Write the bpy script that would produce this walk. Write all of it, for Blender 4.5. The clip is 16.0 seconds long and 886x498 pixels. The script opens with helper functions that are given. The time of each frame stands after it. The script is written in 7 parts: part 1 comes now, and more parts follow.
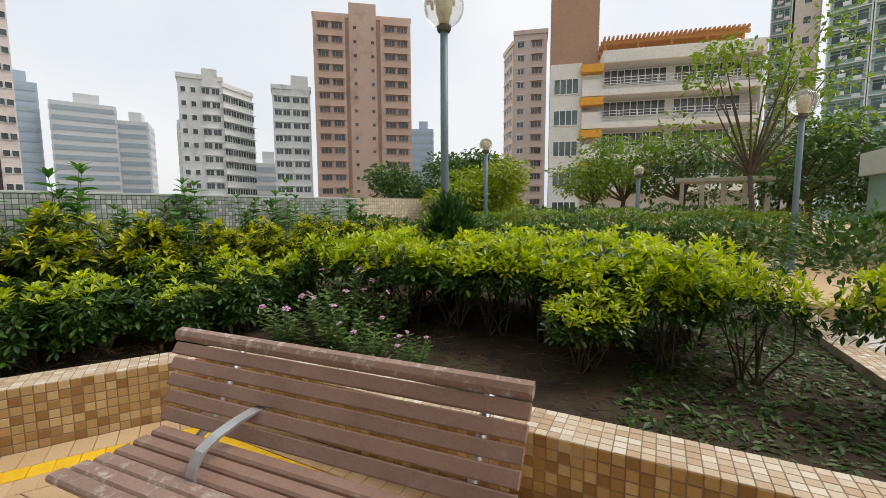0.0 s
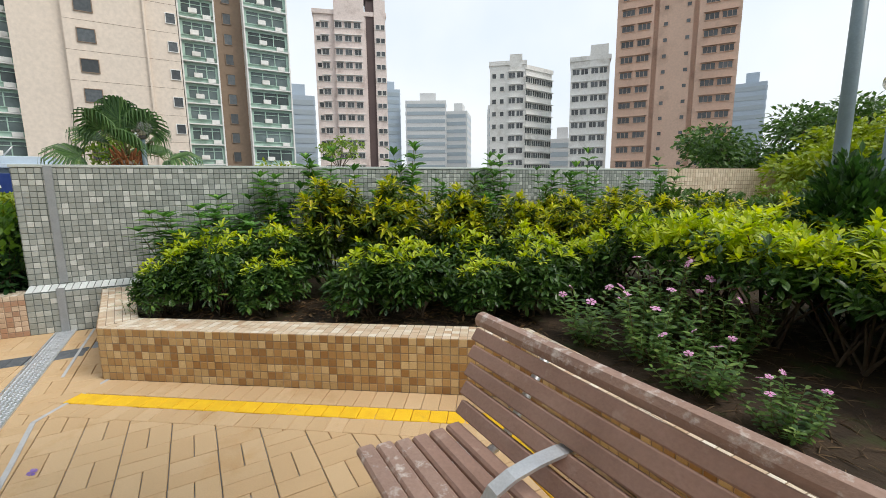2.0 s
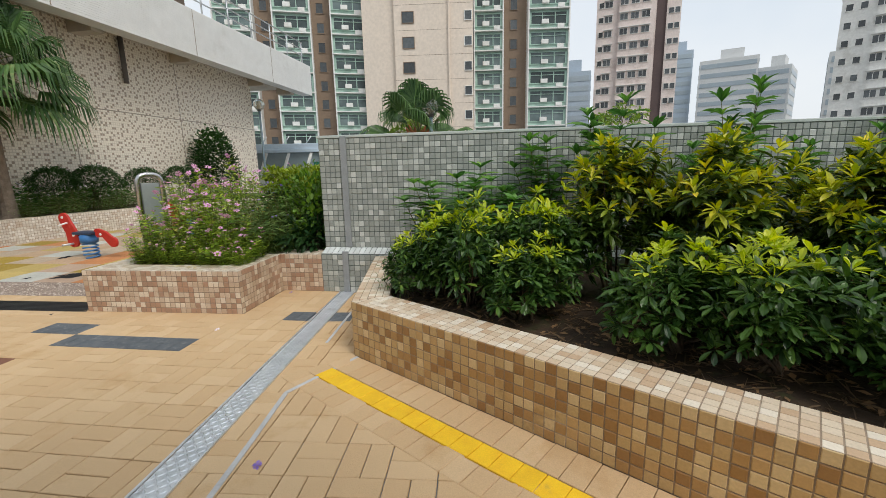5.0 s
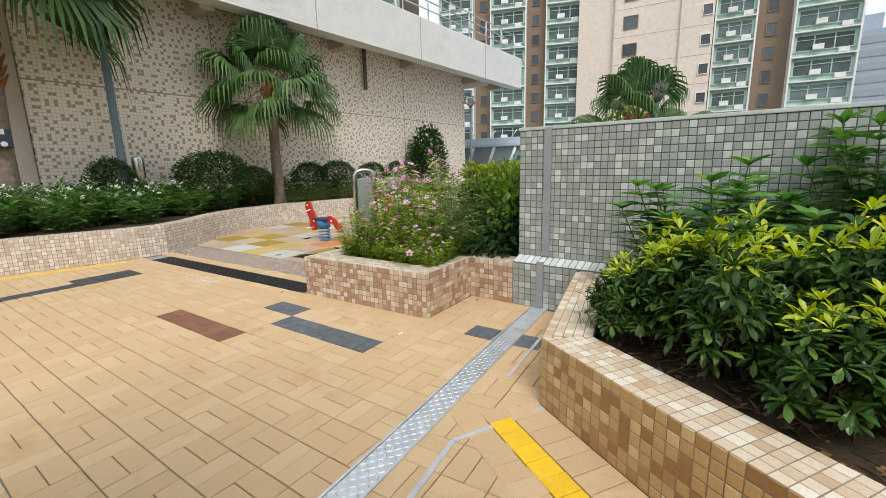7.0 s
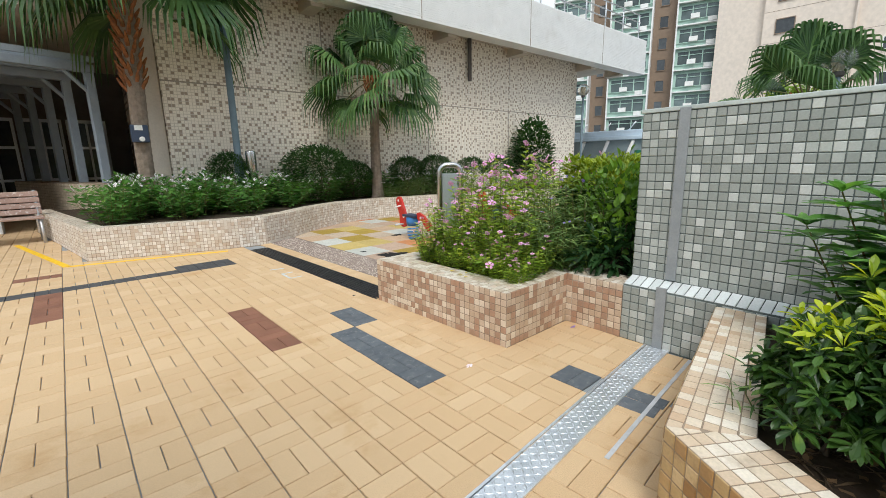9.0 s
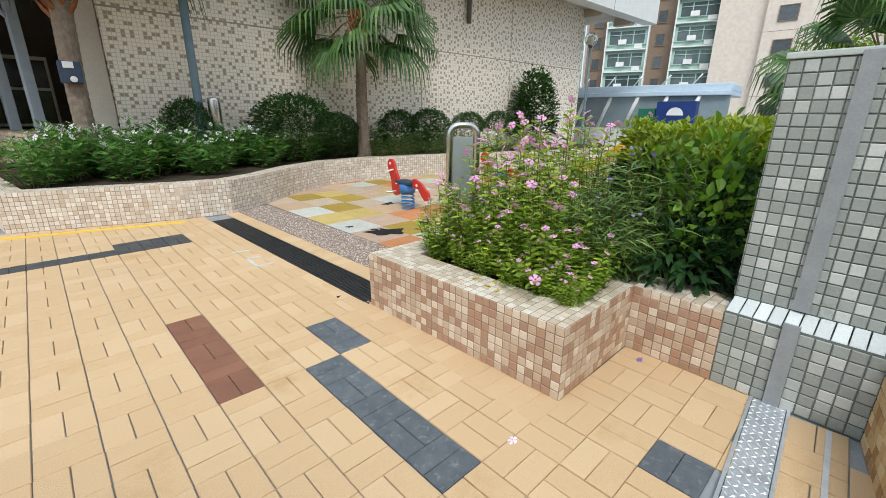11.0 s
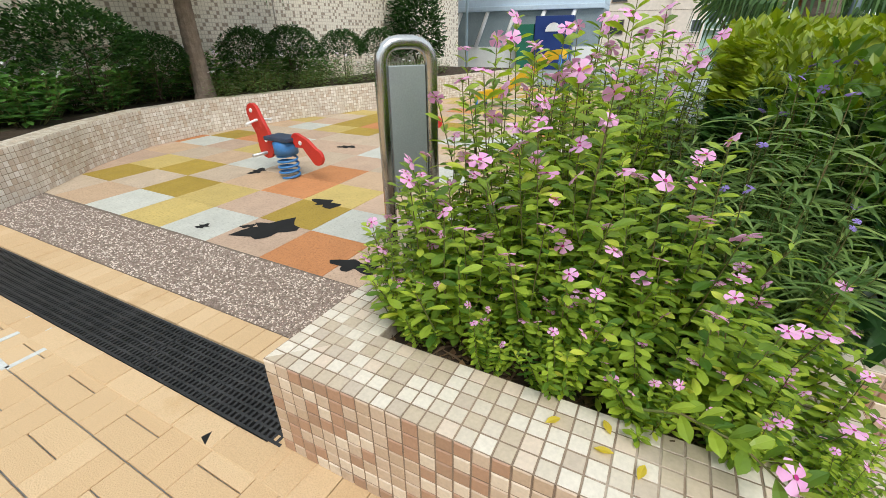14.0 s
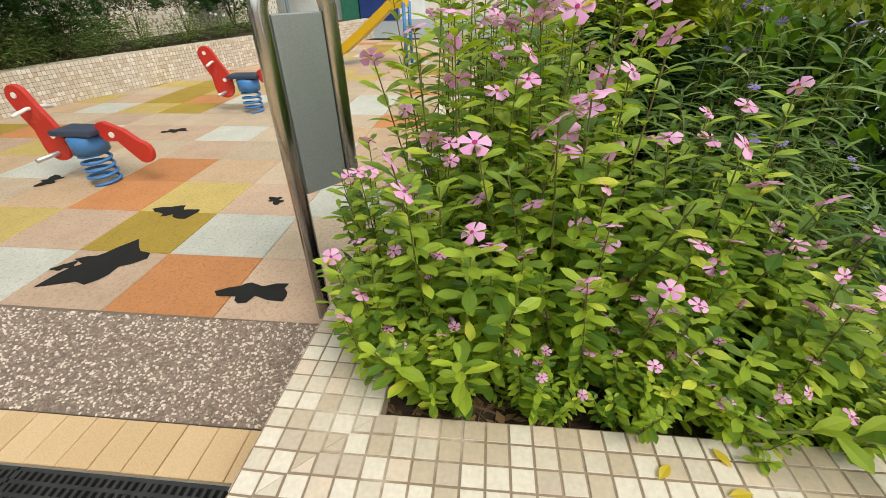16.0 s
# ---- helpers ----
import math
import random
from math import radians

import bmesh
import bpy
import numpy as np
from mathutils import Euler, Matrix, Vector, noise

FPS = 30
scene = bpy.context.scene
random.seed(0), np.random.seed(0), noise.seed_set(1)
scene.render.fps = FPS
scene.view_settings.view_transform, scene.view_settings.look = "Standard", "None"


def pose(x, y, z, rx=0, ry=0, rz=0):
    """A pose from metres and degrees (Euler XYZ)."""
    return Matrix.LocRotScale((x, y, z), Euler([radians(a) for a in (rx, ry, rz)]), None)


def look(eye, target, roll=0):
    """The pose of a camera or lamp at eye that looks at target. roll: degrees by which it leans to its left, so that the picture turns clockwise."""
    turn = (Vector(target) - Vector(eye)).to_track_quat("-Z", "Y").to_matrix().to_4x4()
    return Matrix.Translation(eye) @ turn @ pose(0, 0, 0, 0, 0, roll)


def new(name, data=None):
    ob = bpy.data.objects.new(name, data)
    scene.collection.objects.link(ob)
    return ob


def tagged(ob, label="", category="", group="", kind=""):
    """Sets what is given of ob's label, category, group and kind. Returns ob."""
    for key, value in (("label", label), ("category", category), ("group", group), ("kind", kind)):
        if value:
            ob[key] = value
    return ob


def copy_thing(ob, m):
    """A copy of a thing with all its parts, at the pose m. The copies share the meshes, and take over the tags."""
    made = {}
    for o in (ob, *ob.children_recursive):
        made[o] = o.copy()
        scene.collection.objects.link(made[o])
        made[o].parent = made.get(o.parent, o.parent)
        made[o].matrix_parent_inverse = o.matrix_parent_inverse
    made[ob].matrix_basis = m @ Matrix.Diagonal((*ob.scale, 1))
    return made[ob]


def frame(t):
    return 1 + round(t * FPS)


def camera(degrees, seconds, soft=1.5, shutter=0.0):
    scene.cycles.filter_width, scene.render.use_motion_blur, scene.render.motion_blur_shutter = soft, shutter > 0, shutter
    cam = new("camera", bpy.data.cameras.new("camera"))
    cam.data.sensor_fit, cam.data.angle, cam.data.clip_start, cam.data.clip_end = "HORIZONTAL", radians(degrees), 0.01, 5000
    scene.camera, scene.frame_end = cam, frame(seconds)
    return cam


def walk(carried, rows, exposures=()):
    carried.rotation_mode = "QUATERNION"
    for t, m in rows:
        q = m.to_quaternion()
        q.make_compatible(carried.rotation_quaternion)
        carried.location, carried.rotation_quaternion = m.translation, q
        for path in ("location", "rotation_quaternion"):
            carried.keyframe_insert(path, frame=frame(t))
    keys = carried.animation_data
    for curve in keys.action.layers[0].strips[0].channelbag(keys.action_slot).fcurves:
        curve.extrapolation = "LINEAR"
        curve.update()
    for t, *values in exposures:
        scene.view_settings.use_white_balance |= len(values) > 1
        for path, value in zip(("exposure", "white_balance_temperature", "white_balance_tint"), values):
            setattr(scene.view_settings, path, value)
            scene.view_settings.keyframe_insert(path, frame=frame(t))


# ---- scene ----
cam = camera(92.8, 16.0, soft=0.4)
PATH = [
    (0, (1.054, 1.34, 1.534), (0.144, 3.109, 1.332), -0.3),
    (0.5, (0.938, 1.514, 1.505), (-0.25, 3.106, 1.273), -1.1),
    (1, (0.814, 1.689, 1.512), (-0.616, 3.06, 1.232), -0.4),
    (1.5, (0.686, 1.72, 1.508), (-0.944, 2.835, 1.195), -0.4),
    (2, (0.426, 1.696, 1.502), (-1.361, 2.538, 1.194), -0.6),
    (2.5, (0.231, 1.708, 1.483), (-1.648, 2.316, 1.165), -0.6),
    (3, (0.005, 1.932, 1.438), (-1.928, 2.332, 1.118), -1.5),
    (3.2, (-0.094, 1.97, 1.435), (-2.037, 2.308, 1.107), -1.7),
    (5.3, (-0.901, 1.746, 1.368), (-2.811, 1.301, 0.975), -0.8),
    (5.5, (-1.009, 1.752, 1.374), (-2.896, 1.227, 0.973), -0.5),
    (6, (-1.238, 1.76, 1.387), (-3.051, 1.037, 0.955), -0.6),
    (6.5, (-1.314, 1.703, 1.381), (-3.056, 0.833, 0.922), -0.9),
    (7, (-1.398, 1.492, 1.407), (-2.982, 0.336, 1.014), -1.4),
    (7.5, (-1.507, 1.337, 1.406), (-2.905, -0.048, 1.047), -1.0),
    (8, (-1.745, 1.256, 1.396), (-2.992, -0.269, 1.052), -1.6),
    (8.5, (-1.967, 1.231, 1.398), (-3.214, -0.289, 1.03), -1.4),
    (9, (-2.055, 1.149, 1.384), (-3.31, -0.355, 0.981), -1.1),
    (9.2, (-2.077, 1.069, 1.392), (-3.331, -0.436, 0.986), -0.5),
    (11.3, (-2.67, -0.02, 1.44), (-3.96, -1.409, 0.804), -0.0),
    (11.5, (-2.713, -0.138, 1.44), (-4.01, -1.502, 0.763), -1.8),
    (12, (-2.887, -0.361, 1.401), (-4.22, -1.587, 0.552), -1.5),
    (12.5, (-3.157, -0.591, 1.406), (-4.534, -1.754, 0.538), -1.1),
    (13, (-3.29, -0.878, 1.368), (-4.74, -1.95, 0.503), -1.0),
    (13.5, (-3.417, -1.151, 1.362), (-4.94, -2.109, 0.487), -0.2),
    (14, (-3.596, -1.429, 1.372), (-5.129, -2.345, 0.471), -0.7),
    (14.5, (-3.708, -1.606, 1.351), (-5.324, -2.227, 0.35), -0.0),
    (15, (-3.756, -1.809, 1.354), (-5.447, -2.065, 0.318), -0.5),
    (15.5, (-3.805, -1.906, 1.35), (-5.498, -2.075, 0.298), -0.7),
    (16, (-3.877, -1.965, 1.326), (-5.544, -2.242, 0.257), -1.4),
]
EXPOSURES = [(0.0, 0.02, 6800, 12), (1.0, 0.14, 6700, 11), (3.0, 0.18, 6500, 10), (5.5, -0.08, 6500, 10), (6.5, 0.10, 6470, 10), (7.0, 0.22, 6450, 10), (8.5, 0.28, 6250, 9), (12.5, 0.36, 6050, 8), (14.0, 0.36, 6350, 8), (16.0, 0.30, 6950, 7)]
walk(cam, [(t, look(eye, target, roll)) for t, eye, target, roll in PATH], EXPOSURES)

# ---------------------------------------------------------------- sky and sun
world = bpy.data.worlds.new("sky")
scene.world = world
world.use_nodes = True
wn, wl = world.node_tree.nodes, world.node_tree.links
sky = wn.new("ShaderNodeTexSky")
sky.sky_type = "NISHITA"
sky.sun_disc = False
sky.sun_elevation, sky.sun_rotation = radians(52), radians(45)
sky.air_density, sky.dust_density, sky.ozone_density = 1.2, 4.0, 1.0
# thin bright overcast drawn over the clear sky, with soft cloud banks
tcw = wn.new("ShaderNodeTexCoord")
cloud = wn.new("ShaderNodeTexNoise")
cloud.inputs["Scale"].default_value = 2.2
cloud.inputs["Detail"].default_value = 4.0
cramp = wn.new("ShaderNodeValToRGB")
cramp.color_ramp.elements[0].position, cramp.color_ramp.elements[0].color = 0.30, (9.6, 11.0, 12.4, 1)
cramp.color_ramp.elements[1].position, cramp.color_ramp.elements[1].color = 0.70, (13.2, 13.6, 13.9, 1)
wmix = wn.new("ShaderNodeMix")
wmix.data_type = "RGBA"
wmix.inputs["Factor"].default_value = 0.80
wl.new(tcw.outputs["Generated"], cloud.inputs["Vector"])
wl.new(cloud.outputs["Fac"], cramp.inputs["Fac"])
wl.new(sky.outputs["Color"], wmix.inputs["A"])
wl.new(cramp.outputs["Color"], wmix.inputs["B"])
wl.new(wmix.outputs["Result"], wn["Background"].inputs["Color"])
wn["Background"].inputs["Strength"].default_value = 0.083

sun = new("sun", bpy.data.lights.new("sun", "SUN"))
sun.data.energy, sun.data.angle, sun.data.color = 1.9, radians(24), (1.0, 0.96, 0.89)
sun.rotation_euler = Euler((radians(-38), 0, radians(-45)))


# ---------------------------------------------------------------- materials
def mat(name, a, b=None, scale=6.0, fine=60.0, rough=0.7, metal=0.0, bump=0.15, vary=0.0, island=False, spec=0.4,
        stain=None, stain_scale=1.5, stain_at=0.6, palette=None, coat=0.0):
    m = bpy.data.materials.new(name)
    m.use_nodes = True
    n, l = m.node_tree.nodes, m.node_tree.links
    p = n["Principled BSDF"]
    p.inputs["Roughness"].default_value, p.inputs["Metallic"].default_value = rough, metal
    p.inputs["Specular IOR Level"].default_value = spec
    p.inputs["Coat Weight"].default_value = coat
    geo = n.new("ShaderNodeNewGeometry")
    info = n.new("ShaderNodeObjectInfo")
    rnd = geo.outputs["Random Per Island"] if island else info.outputs["Random"]
    big = n.new("ShaderNodeTexNoise")
    big.inputs["Scale"].default_value, big.inputs["Detail"].default_value = scale, 5.0
    small = n.new("ShaderNodeTexNoise")
    small.inputs["Scale"].default_value, small.inputs["Detail"].default_value = fine, 3.0
    l.new(geo.outputs["Position"], big.inputs["Vector"])
    l.new(geo.outputs["Position"], small.inputs["Vector"])
    ramp = n.new("ShaderNodeValToRGB")
    ramp.color_ramp.elements[0].position, ramp.color_ramp.elements[1].position = 0.3, 0.7
    ramp.color_ramp.elements[0].color = (*a, 1)
    ramp.color_ramp.elements[1].color = (*(b or tuple(c * 0.75 for c in a)), 1)
    l.new(big.outputs["Fac"], ramp.inputs["Fac"])
    col = ramp.outputs["Color"]
    if palette:
        pr = n.new("ShaderNodeValToRGB")
        pr.color_ramp.interpolation = "CONSTANT"
        e = pr.color_ramp.elements
        e[0].position, e[0].color = 0.0, (*palette[0][1], 1)
        e[1].position, e[1].color = palette[1][0], (*palette[1][1], 1)
        for at, c in palette[2:]:
            k = e.new(at)
            k.color = (*c, 1)
        l.new(rnd, pr.inputs["Fac"])
        mx = n.new("ShaderNodeMix")
        mx.data_type, mx.blend_type = "RGBA", "MIX"
        mx.inputs["Factor"].default_value = 0.9
        l.new(col, mx.inputs["A"])
        l.new(pr.outputs["Color"], mx.inputs["B"])
        col = mx.outputs["Result"]
    if stain:
        sn = n.new("ShaderNodeTexNoise")
        sn.inputs["Scale"].default_value, sn.inputs["Detail"].default_value = stain_scale, 8.0
        sn.inputs["Roughness"].default_value = 0.65
        l.new(geo.outputs["Position"], sn.inputs["Vector"])
        sr = n.new("ShaderNodeValToRGB")
        sr.color_ramp.elements[0].position, sr.color_ramp.elements[1].position = stain_at - 0.06, stain_at + 0.1
        l.new(sn.outputs["Fac"], sr.inputs["Fac"])
        mx = n.new("ShaderNodeMix")
        mx.data_type = "RGBA"
        l.new(sr.outputs["Color"], mx.inputs["Factor"])
        l.new(col, mx.inputs["A"])
        mx.inputs["B"].default_value = (*stain, 1)
        col = mx.outputs["Result"]
    hsv = n.new("ShaderNodeHueSaturation")
    l.new(col, hsv.inputs["Color"])
    mr = n.new("ShaderNodeMapRange")
    mr.inputs["To Min"].default_value, mr.inputs["To Max"].default_value = 1 - vary, 1 + vary
    l.new(rnd, mr.inputs["Value"])
    mul = n.new("ShaderNodeMath")
    mul.operation = "MULTIPLY_ADD"
    l.new(small.outputs["Fac"], mul.inputs[0])
    mul.inputs[1].default_value = 0.35
    l.new(mr.outputs["Result"], mul.inputs[2])
    sub = n.new("ShaderNodeMath")
    sub.operation = "SUBTRACT"
    l.new(mul.outputs["Value"], sub.inputs[0])
    sub.inputs[1].default_value = 0.17
    l.new(sub.outputs["Value"], hsv.inputs["Value"])
    l.new(hsv.outputs["Color"], p.inputs["Base Color"])
    if bump:
        bp = n.new("ShaderNodeBump")
        bp.inputs["Strength"].default_value, bp.inputs["Distance"].default_value = bump, 0.01
        l.new(small.outputs["Fac"], bp.inputs["Height"])
        l.new(bp.outputs["Normal"], p.inputs["Normal"])
    return m


def leaf_mat(name, a, b, c=None, rough=0.42, glow=0.3):
    """Foliage: colour varies leaf by leaf from a to b (and c), thin enough to let light through."""
    m = bpy.data.materials.new(name)
    m.use_nodes = True
    n, l = m.node_tree.nodes, m.node_tree.links
    p = n["Principled BSDF"]
    p.inputs["Roughness"].default_value = rough
    p.inputs["Specular IOR Level"].default_value = 0.35
    geo = n.new("ShaderNodeNewGeometry")
    ramp = n.new("ShaderNodeValToRGB")
    ramp.color_ramp.elements[0].color = (*a, 1)
    ramp.color_ramp.elements[1].color = (*b, 1)
    if c:
        ramp.color_ramp.elements[1].position = 0.85
        k = ramp.color_ramp.elements.new(1.0)
        k.color = (*c, 1)
    noi = n.new("ShaderNodeTexNoise")
    noi.inputs["Scale"].default_value = 9.0
    l.new(geo.outputs["Position"], noi.inputs["Vector"])
    ad = n.new("ShaderNodeMath")
    ad.operation = "MULTIPLY_ADD"
    l.new(noi.outputs["Fac"], ad.inputs[0])
    ad.inputs[1].default_value = 0.5
    sc = n.new("ShaderNodeMath")
    sc.operation = "MULTIPLY_ADD"
    l.new(geo.outputs["Random Per Island"], sc.inputs[0])
    sc.inputs[1].default_value, sc.inputs[2].default_value = 0.85, -0.2
    l.new(sc.outputs["Value"], ad.inputs[2])
    l.new(ad.outputs["Value"], ramp.inputs["Fac"])
    l.new(ramp.outputs["Color"], p.inputs["Base Color"])
    tr = n.new("ShaderNodeBsdfTranslucent")
    hs = n.new("ShaderNodeHueSaturation")
    hs.inputs["Value"].default_value, hs.inputs["Saturation"].default_value = 1.5, 1.1
    l.new(ramp.outputs["Color"], hs.inputs["Color"])
    l.new(hs.outputs["Color"], tr.inputs["Color"])
    ms = n.new("ShaderNodeMixShader")
    ms.inputs["Fac"].default_value = glow
    l.new(p.outputs["BSDF"], ms.inputs[1])
    l.new(tr.outputs["BSDF"], ms.inputs[2])
    l.new(ms.outputs["Shader"], n["Material Output"].inputs["Surface"])
    return m


def glass_mat(name, tint, rough=0.05, alpha=1.0):
    m = bpy.data.materials.new(name)
    m.use_nodes = True
    p = m.node_tree.nodes["Principled BSDF"]
    p.inputs["Base Color"].default_value = (*tint, 1)
    p.inputs["Roughness"].default_value = rough
    p.inputs["Transmission Weight"].default_value = alpha
    p.inputs["IOR"].default_value = 1.3
    return m


TAN = ((0.0, (0.58, 0.405, 0.232)), (0.3, (0.59, 0.418, 0.243)), (0.55, (0.562, 0.388, 0.220)), (0.8, (0.595, 0.427, 0.254)))
M_PAVER = mat("tan_paver", (0.62, 0.425, 0.21), (0.57, 0.38, 0.18), 1.2, 160, 0.8, bump=0.4, vary=0.03, palette=TAN, stain=(0.48, 0.30, 0.14), stain_scale=1.6, stain_at=0.62)
M_PAVER_I = mat("tan_paver_far", (0.62, 0.425, 0.21), (0.57, 0.38, 0.18), 1.2, 160, 0.8, bump=0.4, vary=0.03, island=True, palette=TAN, stain=(0.50, 0.30, 0.13), stain_scale=1.1, stain_at=0.66)
M_BRICK_RED = mat("red_brown_paver", (0.25, 0.115, 0.07), (0.20, 0.09, 0.055), 5, 140, 0.85, bump=0.3, vary=0.08)
M_PAVER_GREY = mat("grey_paver", (0.085, 0.10, 0.115), (0.13, 0.14, 0.15), 14, 140, 0.85, bump=0.3, vary=0.1, stain=(0.24, 0.25, 0.25), stain_scale=22, stain_at=0.62)
M_DARKPAVE = mat("charcoal_paver", (0.05, 0.052, 0.055), (0.08, 0.08, 0.08), 9, 140, 0.85, bump=0.3, vary=0.1)
M_JOINT = mat("sandy_joint", (0.13, 0.075, 0.035), (0.07, 0.045, 0.025), 8, 120, 0.95, bump=0.3)
M_YELLOW = mat("yellow_line_paint", (0.86, 0.55, 0.02), (0.80, 0.47, 0.02), 12, 160, 0.6, bump=0.1, vary=0.04, stain=(0.62, 0.38, 0.06), stain_scale=9, stain_at=0.68)
OCHRE = ((0.0, (0.52, 0.36, 0.17)), (0.30, (0.39, 0.225, 0.085)), (0.52, (0.62, 0.47, 0.26)), (0.68, (0.28, 0.145, 0.05)), (0.84, (0.47, 0.30, 0.13)))
PINKS = ((0.0, (0.58, 0.45, 0.335)), (0.30, (0.50, 0.37, 0.26)), (0.50, (0.68, 0.58, 0.46)), (0.68, (0.38, 0.22, 0.14)), (0.86, (0.33, 0.20, 0.13)))
CREAM = ((0.0, (0.72, 0.61, 0.47)), (0.30, (0.61, 0.47, 0.33)), (0.52, (0.77, 0.70, 0.59)), (0.72, (0.52, 0.36, 0.23)), (0.88, (0.62, 0.49, 0.36)))
GREYS = ((0.0, (0.30, 0.325, 0.30)), (0.42, (0.34, 0.365, 0.34)), (0.70, (0.43, 0.455, 0.425)), (0.86, (0.53, 0.55, 0.52)), (0.95, (0.27, 0.295, 0.275)))
BEIGE = ((0.0, (0.60, 0.52, 0.40)), (0.5, (0.53, 0.44, 0.33)), (0.8, (0.66, 0.58, 0.47)))
WHITES = ((0.0, (0.68, 0.62, 0.54)), (0.4, (0.58, 0.50, 0.42)), (0.7, (0.74, 0.69, 0.63)), (0.88, (0.50, 0.40, 0.31)))


def tile_mats(name, pal, rough=0.42):
    return tuple(mat(name + s, pal[0][1], pal[1][1], 7, 90, rough, bump=0.06, vary=0.06, island=i, palette=pal, spec=0.5,
                     stain=tuple(c * 0.72 for c in pal[1][1]), stain_scale=3.0, stain_at=0.67) for s, i in (("", False), ("_far", True)))


T_OCHRE, T_PINK, T_CREAM, T_GREY = (tile_mats(n, p) for n, p in (("ochre_mosaic", OCHRE), ("pink_mosaic", PINKS), ("cream_mosaic", CREAM), ("grey_mosaic", GREYS)))
SHELL = ((0.0, (0.62, 0.545, 0.445)), (0.34, (0.50, 0.41, 0.305)), (0.56, (0.67, 0.61, 0.52)), (0.80, (0.47, 0.39, 0.31)), (0.92, (0.60, 0.49, 0.39)))
T_SHELL = tile_mats("shell_mosaic", SHELL)
T_BEIGE, T_WHITE = tile_mats("beige_mosaic", BEIGE), tile_mats("pale_mosaic", WHITES)
M_GROUT = mat("sandy_grout", (0.24, 0.18, 0.125), (0.36, 0.285, 0.21), 5, 90, 0.95, bump=0.3, stain=(0.62, 0.54, 0.44), stain_scale=2.2, stain_at=0.60)
M_GROUT_G = mat("dark_grout", (0.16, 0.19, 0.18), (0.11, 0.13, 0.125), 5, 90, 0.95, bump=0.3)
M_SOIL = mat("dark_soil", (0.030, 0.020, 0.012), (0.065, 0.042, 0.025), 7, 45, 0.95, bump=0.9, stain=(0.05, 0.07, 0.02), stain_scale=3.0, stain_at=0.6)
M_LITTER = mat("dry_twig", (0.15, 0.10, 0.055), (0.07, 0.045, 0.025), 6, 60, 0.9, bump=0.2, island=True, vary=0.35)
M_STEEL = mat("checker_plate_steel", (0.80, 0.83, 0.87), (0.62, 0.65, 0.69), 9, 120, 0.30, 0.7, bump=0.1, stain=(0.26, 0.25, 0.24), stain_scale=5, stain_at=0.66)
M_STAINLESS = mat("brushed_stainless", (0.62, 0.62, 0.60), (0.50, 0.50, 0.49), 5, 150, 0.24, 1.0, bump=0.03)
M_ALU = mat("cast_aluminium", (0.62, 0.64, 0.66), (0.50, 0.52, 0.54), 8, 120, 0.42, 0.7, bump=0.08)
M_SEAL = mat("grey_sealant", (0.54, 0.55, 0.56), (0.42, 0.43, 0.44), 9, 90, 0.8, bump=0.2)
M_JOINT = mat("joint_cover_metal", (0.30, 0.32, 0.33), (0.24, 0.26, 0.27), 9, 90, 0.6, bump=0.1)
M_RUBBER = mat("black_rubber_grate", (0.018, 0.019, 0.02), (0.035, 0.035, 0.036), 9, 90, 0.5, bump=0.2)
M_VOID = mat("drain_void", (0.006, 0.006, 0.006), (0.01, 0.01, 0.01), 9, 90, 0.9, bump=0)
M_SLAT = mat("weathered_slat", (0.37, 0.24, 0.195), (0.275, 0.172, 0.135), 4, 70, 0.72, bump=0.18, vary=0.06, stain=(0.42, 0.31, 0.26), stain_scale=9, stain_at=0.66)
M_SLAT_TOP = mat("lichened_slat", (0.40, 0.275, 0.225), (0.31, 0.205, 0.165), 4, 70, 0.75, bump=0.3, vary=0.05, stain=(0.66, 0.60, 0.56), stain_scale=16, stain_at=0.60)
M_POLE = mat("blue_grey_paint", (0.15, 0.21, 0.24), (0.12, 0.17, 0.20), 6, 90, 0.5, bump=0.05, spec=0.5)
M_FRAME = mat("pergola_paint", (0.30, 0.36, 0.42), (0.26, 0.31, 0.37), 6, 90, 0.5, bump=0.05)
M_WHITE = mat("white_paint", (0.80, 0.80, 0.78), (0.74, 0.74, 0.72), 3, 60, 0.65, bump=0.05, stain=(0.66, 0.65, 0.62), stain_scale=1.2, stain_at=0.62)
M_CONC = mat("painted_concrete", (0.56, 0.50, 0.42), (0.50, 0.44, 0.37), 2, 50, 0.85, bump=0.1)
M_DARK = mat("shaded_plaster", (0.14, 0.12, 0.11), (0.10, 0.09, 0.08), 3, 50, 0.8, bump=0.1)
M_GLASSDARK = mat("dark_window_glass", (0.045, 0.055, 0.06), (0.08, 0.09, 0.095), 3, 20, 0.12, bump=0, vary=0.5, spec=0.6)
M_BARK = mat("palm_bark", (0.29, 0.23, 0.18), (0.19, 0.15, 0.115), 12, 60, 0.95, bump=0.8)
M_BARK2 = mat("tree_bark", (0.16, 0.12, 0.09), (0.09, 0.07, 0.05), 14, 60, 0.95, bump=0.6)
M_FIBRE = mat("rusty_palm_fibre", (0.36, 0.13, 0.045), (0.16, 0.07, 0.03), 14, 60, 0.95, bump=0.8)
M_STEM = mat("woody_stem", (0.12, 0.085, 0.055), (0.075, 0.055, 0.035), 14, 60, 0.9, bump=0.4)
M_STEM_G = mat("green_stem", (0.12, 0.17, 0.04), (0.16, 0.10, 0.05), 14, 60, 0.7, bump=0.2)
